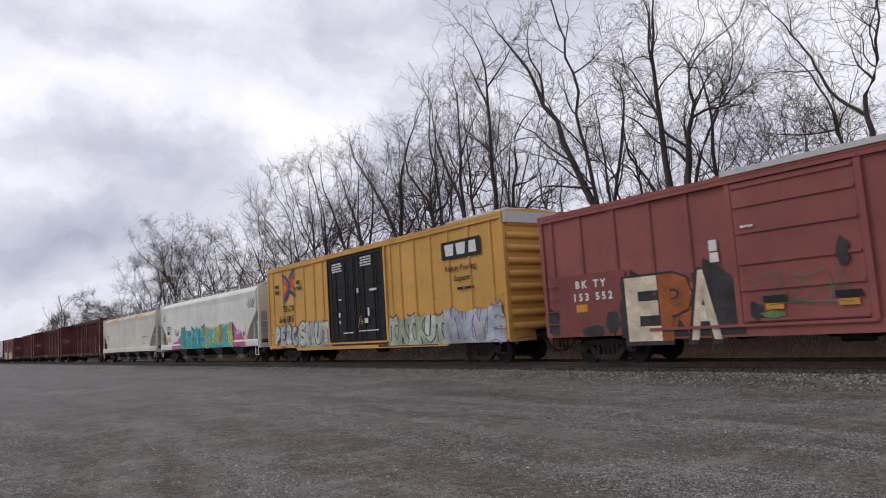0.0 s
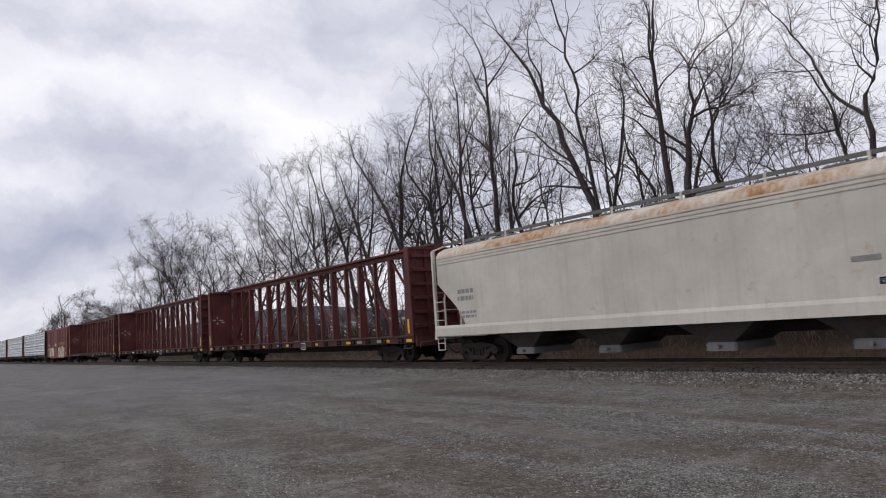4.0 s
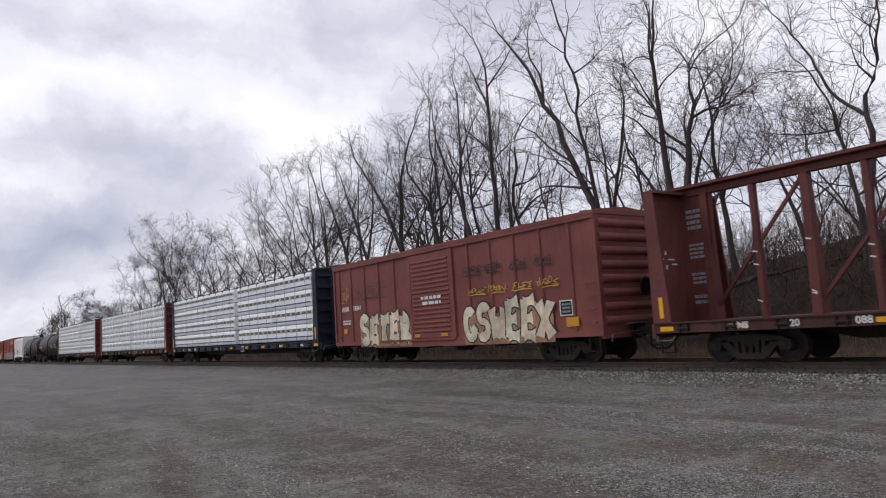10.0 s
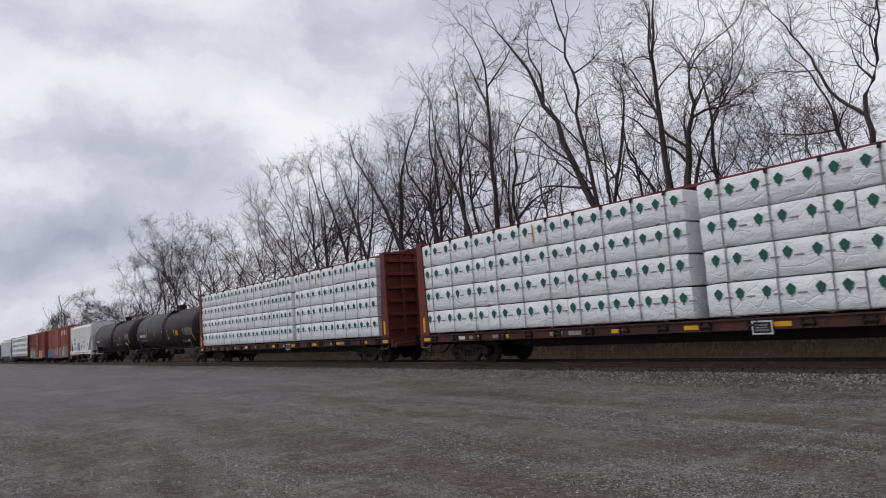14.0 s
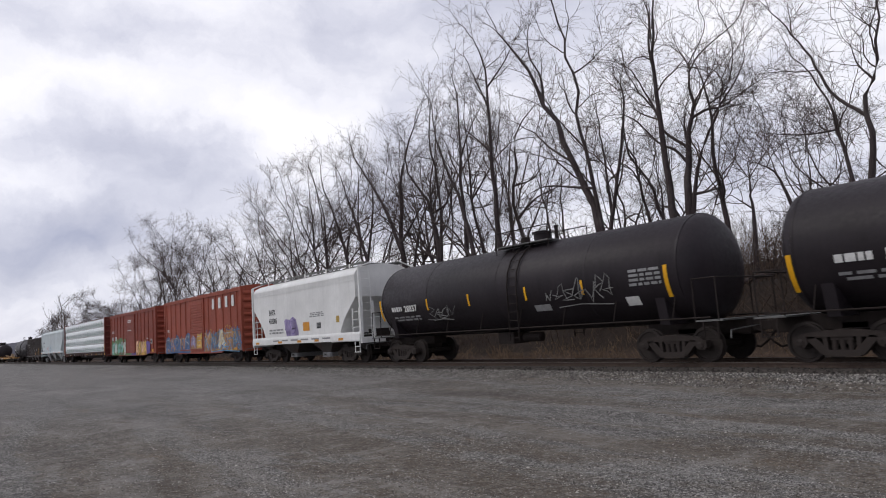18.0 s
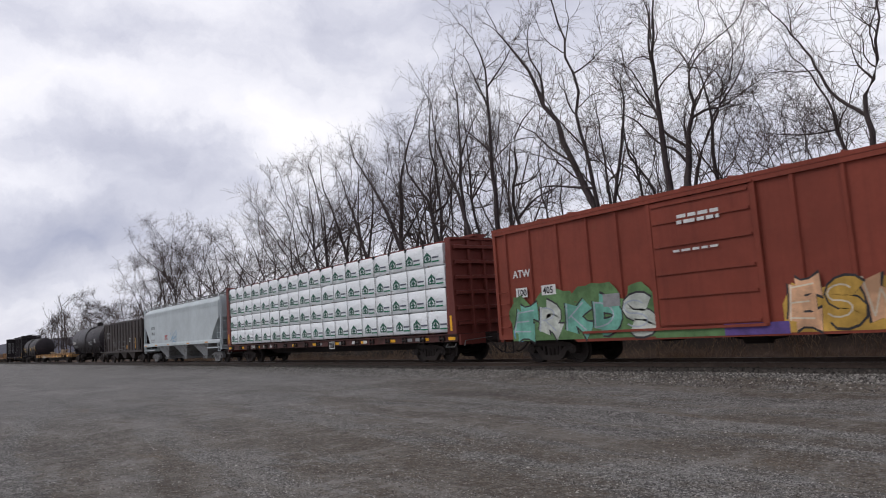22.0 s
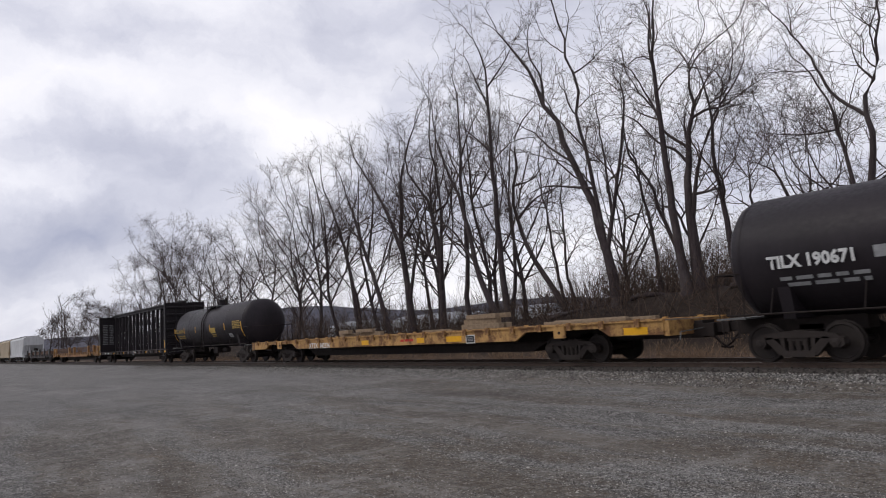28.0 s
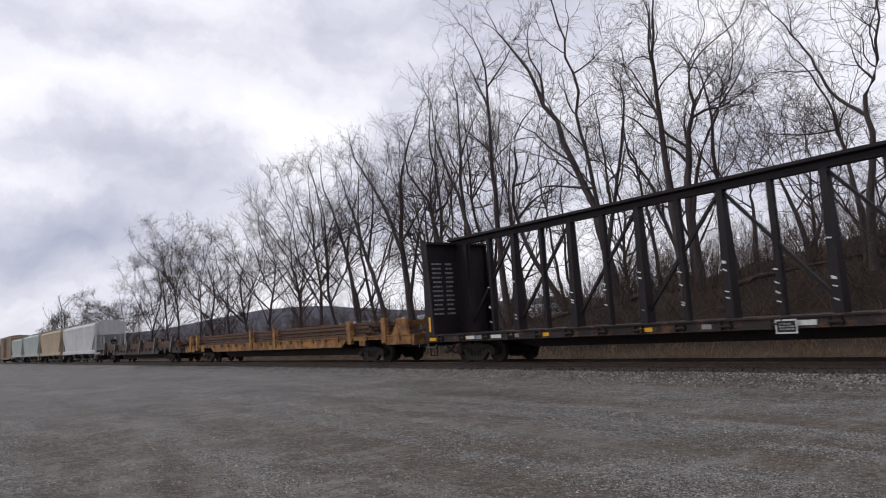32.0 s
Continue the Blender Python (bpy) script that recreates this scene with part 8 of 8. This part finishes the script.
t = make_tank_car(-225.8, -210.9, "black tank car with ochre lettering and panels", 1.40, 2.42, 10, 0.45, 0.45, manway_u=7.0)
tank_text(t, "UTLX 641249", 0.72, 2.16, 0.26, INK_YELLOW, 0.010, 0.98)
tank_bars(t, 1.3, 2.8, 1.72, 2.0, 2, INK_YELLOW, 4)
for u in (2.85, 5.3, 8.2, 10.9):
    tank_strip(t, u, 2.08, 2.52, REFLECTOR, 0.08)
for u in (0.6, 13.7):
    tank_strip(t, u, 1.6, 2.5, REFLECTOR, 0.1)
tank_strip(t, 8.3, 1.95, 2.3, INK_YELLOW, 0.9, "label_panel")
tank_bars(t, 8.4, 9.2, 1.7, 1.9, 2, INK_YELLOW, 6)
tank_bars(t, 12.3, 13.6, 2.1, 2.6, 5, INK_YELLOW, 7)
tank_strip(t, 11.4, 1.6, 1.85, INK_GREY, 0.6, "data_panel")

w = make_centerbeam(-250.6, -227.1, "empty black centre-beam flat car with white post tape", BLACK_BEAM, 11, sill_paint=BLACK_SILL)
centerbeam_marks(w, 6, 49)
post_tape(w, 80)
for y0, y1 in ((-1.25, -0.75), (-0.6, -0.2)):
    g = Geo()
    for x0, x1, z0, z1 in lines_of_marks(y0, y1, 1.8, 3.9, 12, int(y0 * 9), 2):
        g.poly([(-w.L / 2 + 0.215, x0, z0), (-w.L / 2 + 0.215, x1, z0), (-w.L / 2 + 0.215, x1, z1 - 0.04), (-w.L / 2 + 0.215, x0, z1 - 0.04)], [(0, 1, 2, 3)])
    part("stencil", g, INK_GREY, w.ob)

v = make_flat(-280.0, -251.7, "yellow flat car with stakes carrying stacked rusty rails", RUSTY_FLAT, stakes=(1.2, 2.6, 12.1, 15.4, 23.5, 26.4), stake_h=0.75)
v.add("end_frame", Geo().prism([(v.L / 2 - 1.5, 1.18), (v.L / 2 - 0.3, 1.18), (v.L / 2 - 0.5, 1.78), (v.L / 2 - 1.0, 1.84)], "y", -1.40, -1.28).prism([(v.L / 2 - 1.5, 1.18), (v.L / 2 - 0.3, 1.18), (v.L / 2 - 0.5, 1.78), (v.L / 2 - 1.0, 1.84)], "y", 1.28, 1.40).box(v.L / 2 - 1.0, v.L / 2 - 0.6, -1.28, 1.28, 1.5, 1.72), RUSTY_FLAT)
rnd = random.Random(8)
for tier in range(4):
    for row in range(9):
        timber(v, 13.0 + rnd.uniform(-0.9, 0.9), 1.19 + tier * 0.165, 24.0, 0.12, 0.105, -1.22 + row * 0.30 + (tier % 2) * 0.07, 0.0, RUST_STEEL, "rail_length", "rusty used rail stacked on the yellow flat car")
x = make_flat(-308.2, -281.4, "dark brown flat car with slanted stakes and old rails", COAL_BROWN, stakes=(2.0, 6.5, 11.0, 15.5, 20.0, 24.5), stake_h=0.85, slant=0.6, stake_paint=GRATING)
for tier in range(3):
    for row in range(9):
        timber(x, 13.4 + rnd.uniform(-0.5, 0.5), 1.19 + tier * 0.165, 24.0, 0.14, 0.155, -1.24 + row * 0.31, 0.0, RUST_STEEL, "rail_length", "rusty used rail stacked on the brown flat car")

FADED_HOPPER = painted("faded_grey_enamel", (0.50, 0.50, 0.50), 0.35, 0.5, fade=1.2)
make_hopper(-329.9, -310.3, "light grey covered hopper with faded sides", 4.5, FADED_HOPPER, 3)
make_hopper(-349.0, -331.3, "tan covered hopper with weathered sides", 4.5, TAN_HOPPER, 3)
make_hopper(-368.6, -350.4, "grey covered hopper with dirty sides", 4.5, GREEN_HOPPER, 3)
make_hopper(-385.5, -370.0, "dull grey covered hopper", 4.4, GREEN_HOPPER, 3)
TAIL_TAN = painted("dusty_tan_enamel", (0.27, 0.20, 0.145), 0.5, 0.6, fade=1.2)
make_boxcar(-406.0, -387.0, "dusty tan high boxcar at the tail of the train", 5.16, TAIL_TAN, TAIL_TAN, (7.0, 11.9), (1.0, 2.5, 4.0, 5.5, 13.0, 14.5, 16.0, 17.5), 12, door_style="plug", door_paint=TAIL_TAN)


# ---------------------------------------------------------------- track
BALLAST = None


def make_track():
    global BALLAST
    x = Nodes("oily_ballast")
    x.world()
    c = x.cells(17, out="Color")
    s = x.n("ShaderNodeSeparateColor")
    x.to(c, s.inputs[0])
    col = x.mix(s.outputs[0], (0.026, 0.022, 0.020), (0.095, 0.082, 0.072))
    BALLAST = x.done(col, 0.9, 0, s.outputs[1], 0.03, 0.9)
    track = thing("railway_track", "single railway track with rusty rails on dark wooden ties", "railway track", kind="structure")
    track.location = (0, TRACK_Y, 0)
    rail = [(-0.07, -0.17), (0.07, -0.17), (0.07, -0.155), (0.012, -0.135), (0.010, -0.045), (0.036, -0.035), (0.037, -0.006), (0.030, 0.0), (-0.030, 0.0), (-0.037, -0.006), (-0.036, -0.035), (-0.010, -0.045), (-0.012, -0.135), (-0.07, -0.155)]
    for sd in (-1, 1):
        part("rail", Geo().prism([(sd * 0.755 + u, RAIL_Z + v) for u, v in rail], "x", -900, 120), STEEL, track, "brown steel rail with a worn head")
        part("rail_head", Geo().box(-900, 120, sd * 0.755 - 0.026, sd * 0.755 + 0.026, RAIL_Z - 0.006, RAIL_Z + 0.002), plain("polished_rail_head", (0.30, 0.29, 0.28), 0.35, 0.9) if sd < 0 else bpy.data.materials["polished_rail_head"], track)
    # the bed is a low dark shoulder of stone under the ties
    part("ballast_bed", Geo().prism([(-2.1, 0.0), (-1.55, 0.20), (-1.2, 0.225), (1.2, 0.225), (1.55, 0.20), (2.1, 0.0)], "x", -900, 120), BALLAST, track, "dark oily stone ballast")
    tie = shared("tie", lambda: Geo().bevelled(-0.11, 0.11, -1.30, 1.30, -0.12, 0.06, 0.015), plain("creosoted_tie", (0.040, 0.030, 0.025), 0.85, var=0.35, scale=8))
    plate = shared("tie_plate", lambda: Geo().box(-0.1, 0.1, -0.17, 0.17, 0.060, 0.072).box(-0.07, -0.05, -0.11, -0.07, 0.07, 0.11).box(0.05, 0.07, 0.07, 0.11, 0.07, 0.11), STEEL)
    rnd = random.Random(3)
    for i in range(190):
        t = part("tie", tie, None, track, at=pose(8 - i * 0.53, rnd.uniform(-0.03, 0.03), 0.205 + rnd.uniform(-0.008, 0.01) - 0.09, 0, 0, rnd.uniform(-1, 1)))
        if i < 90:
            part("tie_plate", plate, None, t, at=(0, -0.755, 0))


make_track()


# ---------------------------------------------------------------- loose stone, dead grass, brush
def scatter(name, pts, sizes, material, label, category, seed, flat=0.6, small=False):
    """Many small angular stones as one object."""
    rng = np.random.default_rng(seed)
    n = len(pts)
    base = np.array([(-1, -1, -.5), (1, -1, -.5), (1, 1, -.5), (-1, 1, -.5), (-.6, -.6, .6), (.7, -.5, .5), (.55, .65, .65), (-.65, .55, .5)], dtype=float)
    faces = np.array([(4, 5, 6, 7), (0, 1, 5, 4), (1, 2, 6, 5), (2, 3, 7, 6), (3, 0, 4, 7)])
    if small:        # chips: four sides up to one point
        base = np.array([(-1, -1, -.5), (1, -1, -.5), (1, 1, -.5), (-1, 1, -.5), (0.1, 0, .6)], dtype=float)
        faces = np.array([(0, 1, 4), (1, 2, 4), (2, 3, 4), (3, 0, 4)])
    c, e = len(base), faces.shape[1]
    v = base[None] * (1 + rng.uniform(-0.35, 0.35, (n, c, 3))) * sizes[:, None, None] * 0.5
    v[:, :, 2] *= flat / 0.6
    a = rng.uniform(0, 6.28, n)
    ca, sa = np.cos(a)[:, None], np.sin(a)[:, None]
    x, y = v[:, :, 0] * ca - v[:, :, 1] * sa, v[:, :, 0] * sa + v[:, :, 1] * ca
    v = np.stack([x, y, v[:, :, 2]], -1) + pts[:, None]
    f = (faces[None] + (np.arange(n) * c)[:, None, None]).reshape(-1, e)
    me = bpy.data.meshes.new(name)
    me.vertices.add(n * c)
    me.vertices.foreach_set("co", v.reshape(-1).astype(np.float32))
    me.loops.add(len(f) * e)
    me.loops.foreach_set("vertex_index", f.astype(np.int32).ravel())
    me.polygons.add(len(f))
    me.polygons.foreach_set("loop_start", np.arange(0, len(f) * e, e, dtype=np.int32))
    me.update(calc_edges=True)
    me.materials.append(material)
    return tagged(new(name, me), label, category, kind="stuff")


def stone_material(name, dark, light):
    x = Nodes(name)
    i = x.island()
    x.world()
    col = x.mix(x.math("POWER", i, 2.3), dark, light)
    col = x.mix(x.math("MULTIPLY", x.fit(x.noise(40, 4), 0.4, 0.7), 0.4), col, shade(dark, 0.8))
    return x.done(col, 0.85)


def make_gravel():
    rng = np.random.default_rng(5)
    near = stone_material("lot_stone", (0.046, 0.041, 0.035), (0.56, 0.53, 0.475))
    # the lot: thick near the lens, thinner away; thick where the crushed stone lies, thin on the bare earth
    n = 170000
    r = 3.5 + 18 * rng.uniform(0, 1, n) ** 1.5
    a = rng.uniform(radians(-2), radians(74), n)
    x, y = -np.cos(a) * r, np.sin(a) * r
    bare = np.array([bands(u, v) for u, v in zip(x, y)])
    keep = (y < 14.2) & (y > -0.5) & (rng.uniform(-2.0, 1.9, n) > bare)
    x, y = x[keep], y[keep]
    z = np.array([ground_z(u, v) for u, v in zip(x, y)])
    s = rng.uniform(0.007, 0.021, len(x)) * (1 + (rng.uniform(0, 1, len(x)) > 0.975) * 1.0)
    scatter("gravel", np.stack([x, y, z + s * 0.12], 1), s, near, "loose grey crushed stone on the lot", "gravel", 6, small=True)
    # coarse stone along the foot of the track
    n = 14000
    x = 2 - 62 * rng.uniform(0, 1, n) ** 1.5
    y = rng.triangular(13.6, 15.6, 15.75, n)
    z = np.array([ground_z(u, v) for u, v in zip(x, y)])
    s = rng.uniform(0.020, 0.048, n)
    scatter("ballast_stone", np.stack([x, y, z + s * 0.1], 1), s, stone_material("ballast_stone", (0.058, 0.052, 0.047), (0.46, 0.435, 0.39)), "coarse pale ballast stone beside the track", "gravel", 7, 0.8)
    n = 7000
    x = 2 - 60 * rng.uniform(0, 1, n) ** 1.4
    y = TRACK_Y + rng.uniform(-1.75, 1.7, n)
    s = rng.uniform(0.03, 0.065, n)
    scatter("track_stone", np.stack([x, y, 0.215 + rng.uniform(-0.02, 0.02, n)], 1), s, stone_material("oily_stone", (0.028, 0.025, 0.022), (0.12, 0.105, 0.09)), "oil-darkened stone between the ties", "gravel", 8, 0.8)


make_gravel()


def straw_material(name, dark, light):
    x = Nodes(name)
    return x.done(x.mix(x.island(), dark, light), 0.85)


def stalks(name, x, y, length, radius, material, label, category, seed, lean=0.5, points=4, sides=3, rise=-0.05, z_off=0.0):
    rng = np.random.default_rng(seed)
    n = len(x)
    z = np.array([ground_z(u, v) for u, v in zip(x, y)]) - 0.03 + z_off
    way = rng.normal(0, lean, (n, 3))
    way[:, 2] = 1
    way /= np.linalg.norm(way, axis=1, keepdims=True)
    lines = sprout(rng, np.stack([x, y, z], 1), way, length, radius, points, 0.13, rise, 0.35)
    me = tube_mesh(name, [(lines, sides)], material)
    return tagged(new(name, me), label, category, kind="stuff"), lines


def make_undergrowth():
    rng = np.random.default_rng(11)
    n = 13000
    x = 3 - 75 * rng.uniform(0, 1, n) ** 1.35
    y = 19.5 + 2.7 * rng.beta(1.2, 1.8, n)
    clump = np.array([noise.noise((u * 0.7, v * 0.9, 4)) for u, v in zip(x, y)])
    k = clump > -0.15
    x, y, clump = x[k], y[k], clump[k]
    stalks("dead_grass", x, y, rng.uniform(0.15, 0.5, len(x)) * (1 + clump), np.full(len(x), 0.006), straw_material("dead_grass", (0.10, 0.066, 0.045), (0.40, 0.27, 0.165)),
           "dry tan grass along the foot of the bank", "grass", 12, 0.6, 3)
    # brush on the bank: thin upright stems with side shoots
    n = 4200
    x = 6 - 62 * rng.uniform(0, 1, n) ** 1.3
    y = 21.9 + 12 * rng.uniform(0, 1, n) ** 1.3
    ln = rng.uniform(0.7, 2.3, n) * np.where(x > -26, 1.35, 0.8)
    brush = straw_material("brush_stems", (0.030, 0.021, 0.017), (0.120, 0.082, 0.062))
    ob, lines = stalks("brush", x, y, ln, rng.uniform(0.007, 0.018, n), brush, "tangled leafless brush on the bank", "brush", 13, 0.5, 6, 3, 0.0)
    s, w, pr, tt = offshoots(rng, lines, 3, 0.05, 1.0, 0.9)
    shoots = sprout(rng, s, w, rng.uniform(0.25, 1.0, len(s)), np.full(len(s), 0.0075), 3, 0.3, 0.0, 0.5)
    tagged(new("brush_shoots", tube_mesh("brush_shoots", [(shoots, 3)], brush)), "fine brown shoots of the brush on the bank", "brush", kind="stuff")
    # young growth that climbs the hill behind the near trees
    n = 2600
    y = 28 + 46 * rng.uniform(0, 1, n)
    x = 8 - (30 + (y - 28) * 0.95) * rng.uniform(0, 1, n)
    ob, lines = stalks("sapling_thicket", x, y, rng.uniform(1.4, 4.2, n), rng.uniform(0.008, 0.020, n), brush, "dense brown saplings on the slope behind", "woods", 14, 0.28, 6, 3, 0.03)
    s, w, pr, tt = offshoots(rng, lines, 4, 0.15, 1.0, 0.7)
    shoots = sprout(rng, s, w, rng.uniform(0.5, 1.6, len(s)), np.full(len(s), 0.008), 3, 0.22, 0.03, 0.5)
    tagged(new("sapling_twigs", tube_mesh("sapling_twigs", [(shoots, 3)], brush)), "fine twigs of the saplings on the slope", "woods", kind="stuff")
    # thin understory between the trunks along the line
    n = 1000
    x = -16 - 120 * rng.uniform(0, 1, n) ** 1.2
    y = 23.8 + 10 * rng.uniform(0, 1, n)
    ob, lines = stalks("understory", x, y, rng.uniform(1.0, 3.4, n), rng.uniform(0.008, 0.020, n), brush, "thin leafless saplings between the tree trunks", "saplings", 15, 0.14, 6, 3, 0.02)
    s, w, pr, tt = offshoots(rng, lines, 8, 0.15, 1.0, 0.65)
    shoots = sprout(rng, s, w, rng.uniform(0.4, 1.5, len(s)), np.full(len(s), 0.0075), 3, 0.15, 0.04, 0.5)
    tagged(new("understory_twigs", tube_mesh("understory_twigs", [(shoots, 3)], brush)), "fine twigs of the thin saplings along the line", "saplings", kind="stuff")
    # fallen limbs on the bank
    for i, (u, v, ln, tn) in enumerate(((-19, 24.6, 5.0, 20), (-16.5, 25.2, 6.5, -14), (-12.5, 26, 7.5, 8), (-10, 25.5, 5.5, -20), (-23.5, 24.2, 4.0, 35), (-14.2, 24.3, 4.5, 30), (-8.0, 26.5, 6.0, 12))):
        st = np.array([[0.0, 0.0, 0.0]])
        wy = np.array([[math.cos(radians(tn)), 0.15, math.sin(radians(abs(tn))) * 0.35]])
        main = sprout(rng, st, wy / np.linalg.norm(wy), np.array([ln]), np.array([0.11]), 9, 0.07, -0.01, 0.3)
        s2, w2, _, _ = offshoots(rng, main, 9, 0.3, 1.0, 0.7)
        side = sprout(rng, s2, w2, rng.uniform(0.6, 1.8, len(s2)), np.full(len(s2), 0.025), 5, 0.15, 0.03, 0.3)
        log = tagged(new("fallen_limb", tube_mesh("fallen_limb", [(main, 7)], BARK)), "dead grey limb lying on the brushy bank", "dead branch", "fallen limbs")
        for one in side:
            part("side_branch", tube_mesh("side_branch", [(one[None], 4)], BARK), None, log)
        log.location = (u, v, ground_z(u, v) + 0.12)


make_undergrowth()


# ---------------------------------------------------------------- distance
def make_distance():
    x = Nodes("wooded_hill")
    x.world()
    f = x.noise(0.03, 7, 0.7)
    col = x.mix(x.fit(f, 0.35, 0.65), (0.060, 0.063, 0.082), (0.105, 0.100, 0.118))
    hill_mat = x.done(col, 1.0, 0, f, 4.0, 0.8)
    g, n, rows = Geo(), 120, 5
    for i in range(n + 1):
        a = radians(2 + 76 * i / n)
        # ridge height over the eye, in degrees, along the way round
        e = 1.75 + 0.55 * math.sin((math.degrees(a) - 14) * 0.12) * 0.6 + 0.35 * math.sin(math.degrees(a) * 0.31) + 0.10 * noise.noise((i * 0.35, 0, 0)) + 0.03 * noise.noise((i * 1.7, 5, 0))
        e *= min(1.0, 0.35 + i / 40)
        for k in range(rows + 1):
            u = k / rows
            r = 900 + 500 * u
            g.v.append((-math.cos(a) * r, math.sin(a) * r, -6 + (1400 * math.tan(radians(e)) + 7) * u ** 1.3))
    m = rows + 1
    g.f = [(i * m + k, (i + 1) * m + k, (i + 1) * m + k + 1, i * m + k + 1) for i in range(n) for k in range(rows)]
    me = bpy.data.meshes.new("distant_hills")
    me.from_pydata(g.v, [], g.f)
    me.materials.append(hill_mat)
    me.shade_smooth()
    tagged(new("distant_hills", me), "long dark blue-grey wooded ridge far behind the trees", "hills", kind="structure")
    # low pale sheds in the flat land before the hills
    wall = plain("pale_shed_wall", (0.62, 0.63, 0.64), 0.7)
    roof = plain("pale_shed_roof", (0.45, 0.46, 0.48), 0.6)
    for u, v, l, wd, hh in ((-205, 150, 34, 14, 4.2), (-168, 135, 20, 12, 3.6), (-128, 128, 16, 10, 4.0), (-240, 140, 26, 12, 4.0)):
        shed = thing("shed", "low pale metal shed in the far field", "shed", "sheds in the far field")
        shed.location = (u, v, ground_z(u, v) - 0.1)
        part("wall", Geo().box(-l / 2, l / 2, -wd / 2, wd / 2, 0, hh), wall, shed)
        part("roof", Geo().prism([(-wd / 2 - 0.4, hh), (wd / 2 + 0.4, hh), (0, hh + wd * 0.16)], "x", -l / 2 - 0.4, l / 2 + 0.4), roof, shed)
        for q in range(3):
            part("door", Geo().box(-l / 2 + l * (0.2 + 0.3 * q) - 1.2, -l / 2 + l * (0.2 + 0.3 * q) + 1.2, -wd / 2 - 0.05, -wd / 2 + 0.02, 0.05, hh * 0.75), roof, shed)
    # far woods before the ridge
    rng = np.random.default_rng(21)
    n = 110
    a = np.radians(rng.uniform(8, 70, n))
    r = rng.uniform(170, 420, n)
    p = np.stack([-np.cos(a) * r, np.sin(a) * r, np.zeros(n)], 1)
    trunk = sprout(rng, p, np.tile([0, 0, 1.0], (n, 1)), rng.uniform(6, 13, n), np.full(n, 0.16), 5, 0.05, 0.02, 0.3)
    s, w, pr, tt = offshoots(rng, trunk, 10, 0.25, 1.0, 0.7)
    limb = sprout(rng, s, w, rng.uniform(2, 4.5, len(s)), np.full(len(s), 0.06), 4, 0.15, 0.06, 0.4)
    s, w, pr, tt = offshoots(rng, limb, 4, 0.1, 1.0, 0.7)
    twig = sprout(rng, s, w, rng.uniform(0.8, 2.0, len(s)), np.full(len(s), 0.035), 3, 0.15, 0.04, 0.5)
    tagged(new("far_woods", tube_mesh("far_woods", [(trunk, 4), (limb, 3), (twig, 3)], TWIG)), "bare grey woods far behind the track", "woods", kind="stuff")


make_distance()


# ---------------------------------------------------------------- what moves
def motions():
    """The train rolls towards the lens and past it; every wheelset turns while its wagon is near."""
    times = list(range(0, 33, 2))
    for ob, mid in WAGONS:
        walk(ob, [(s, pose(mid + advance(s), TRACK_Y, RAIL_Z)) for s in times])
    for ob, mid, x, y, z in CARGO:
        turn = ob.rotation_euler.z * 180 / math.pi
        walk(ob, [(s, pose(mid + x + advance(s), TRACK_Y + y, RAIL_Z + z, 0, 0, turn)) for s in times])
    for ws, x, r, car in WHEELS:
        mid = next(m for o, m in WAGONS if o is car)
        t0 = max(0.0, 16 + (-48 - mid) / 14.2)
        t1 = min(32.0, 16 + (4 - mid) / 14.2)
        rows, seat = [], pose(x, 0, r)
        if t0 >= t1:
            continue
        n = max(2, int((t1 - t0) * 30))
        keys = sorted({0.0, 32.0} | {round(t0 * 30 + i) / 30 for i in range(n + 1) if 0 <= round(t0 * 30 + i) / 30 <= 32})
        for s in keys:
            c = min(max(s, t0), t1)
            rows.append((s, seat @ Matrix.Rotation(((advance(c) - advance(t0)) / r) % (2 * math.pi), 4, "Y")))
        walk(ws, rows)


motions()
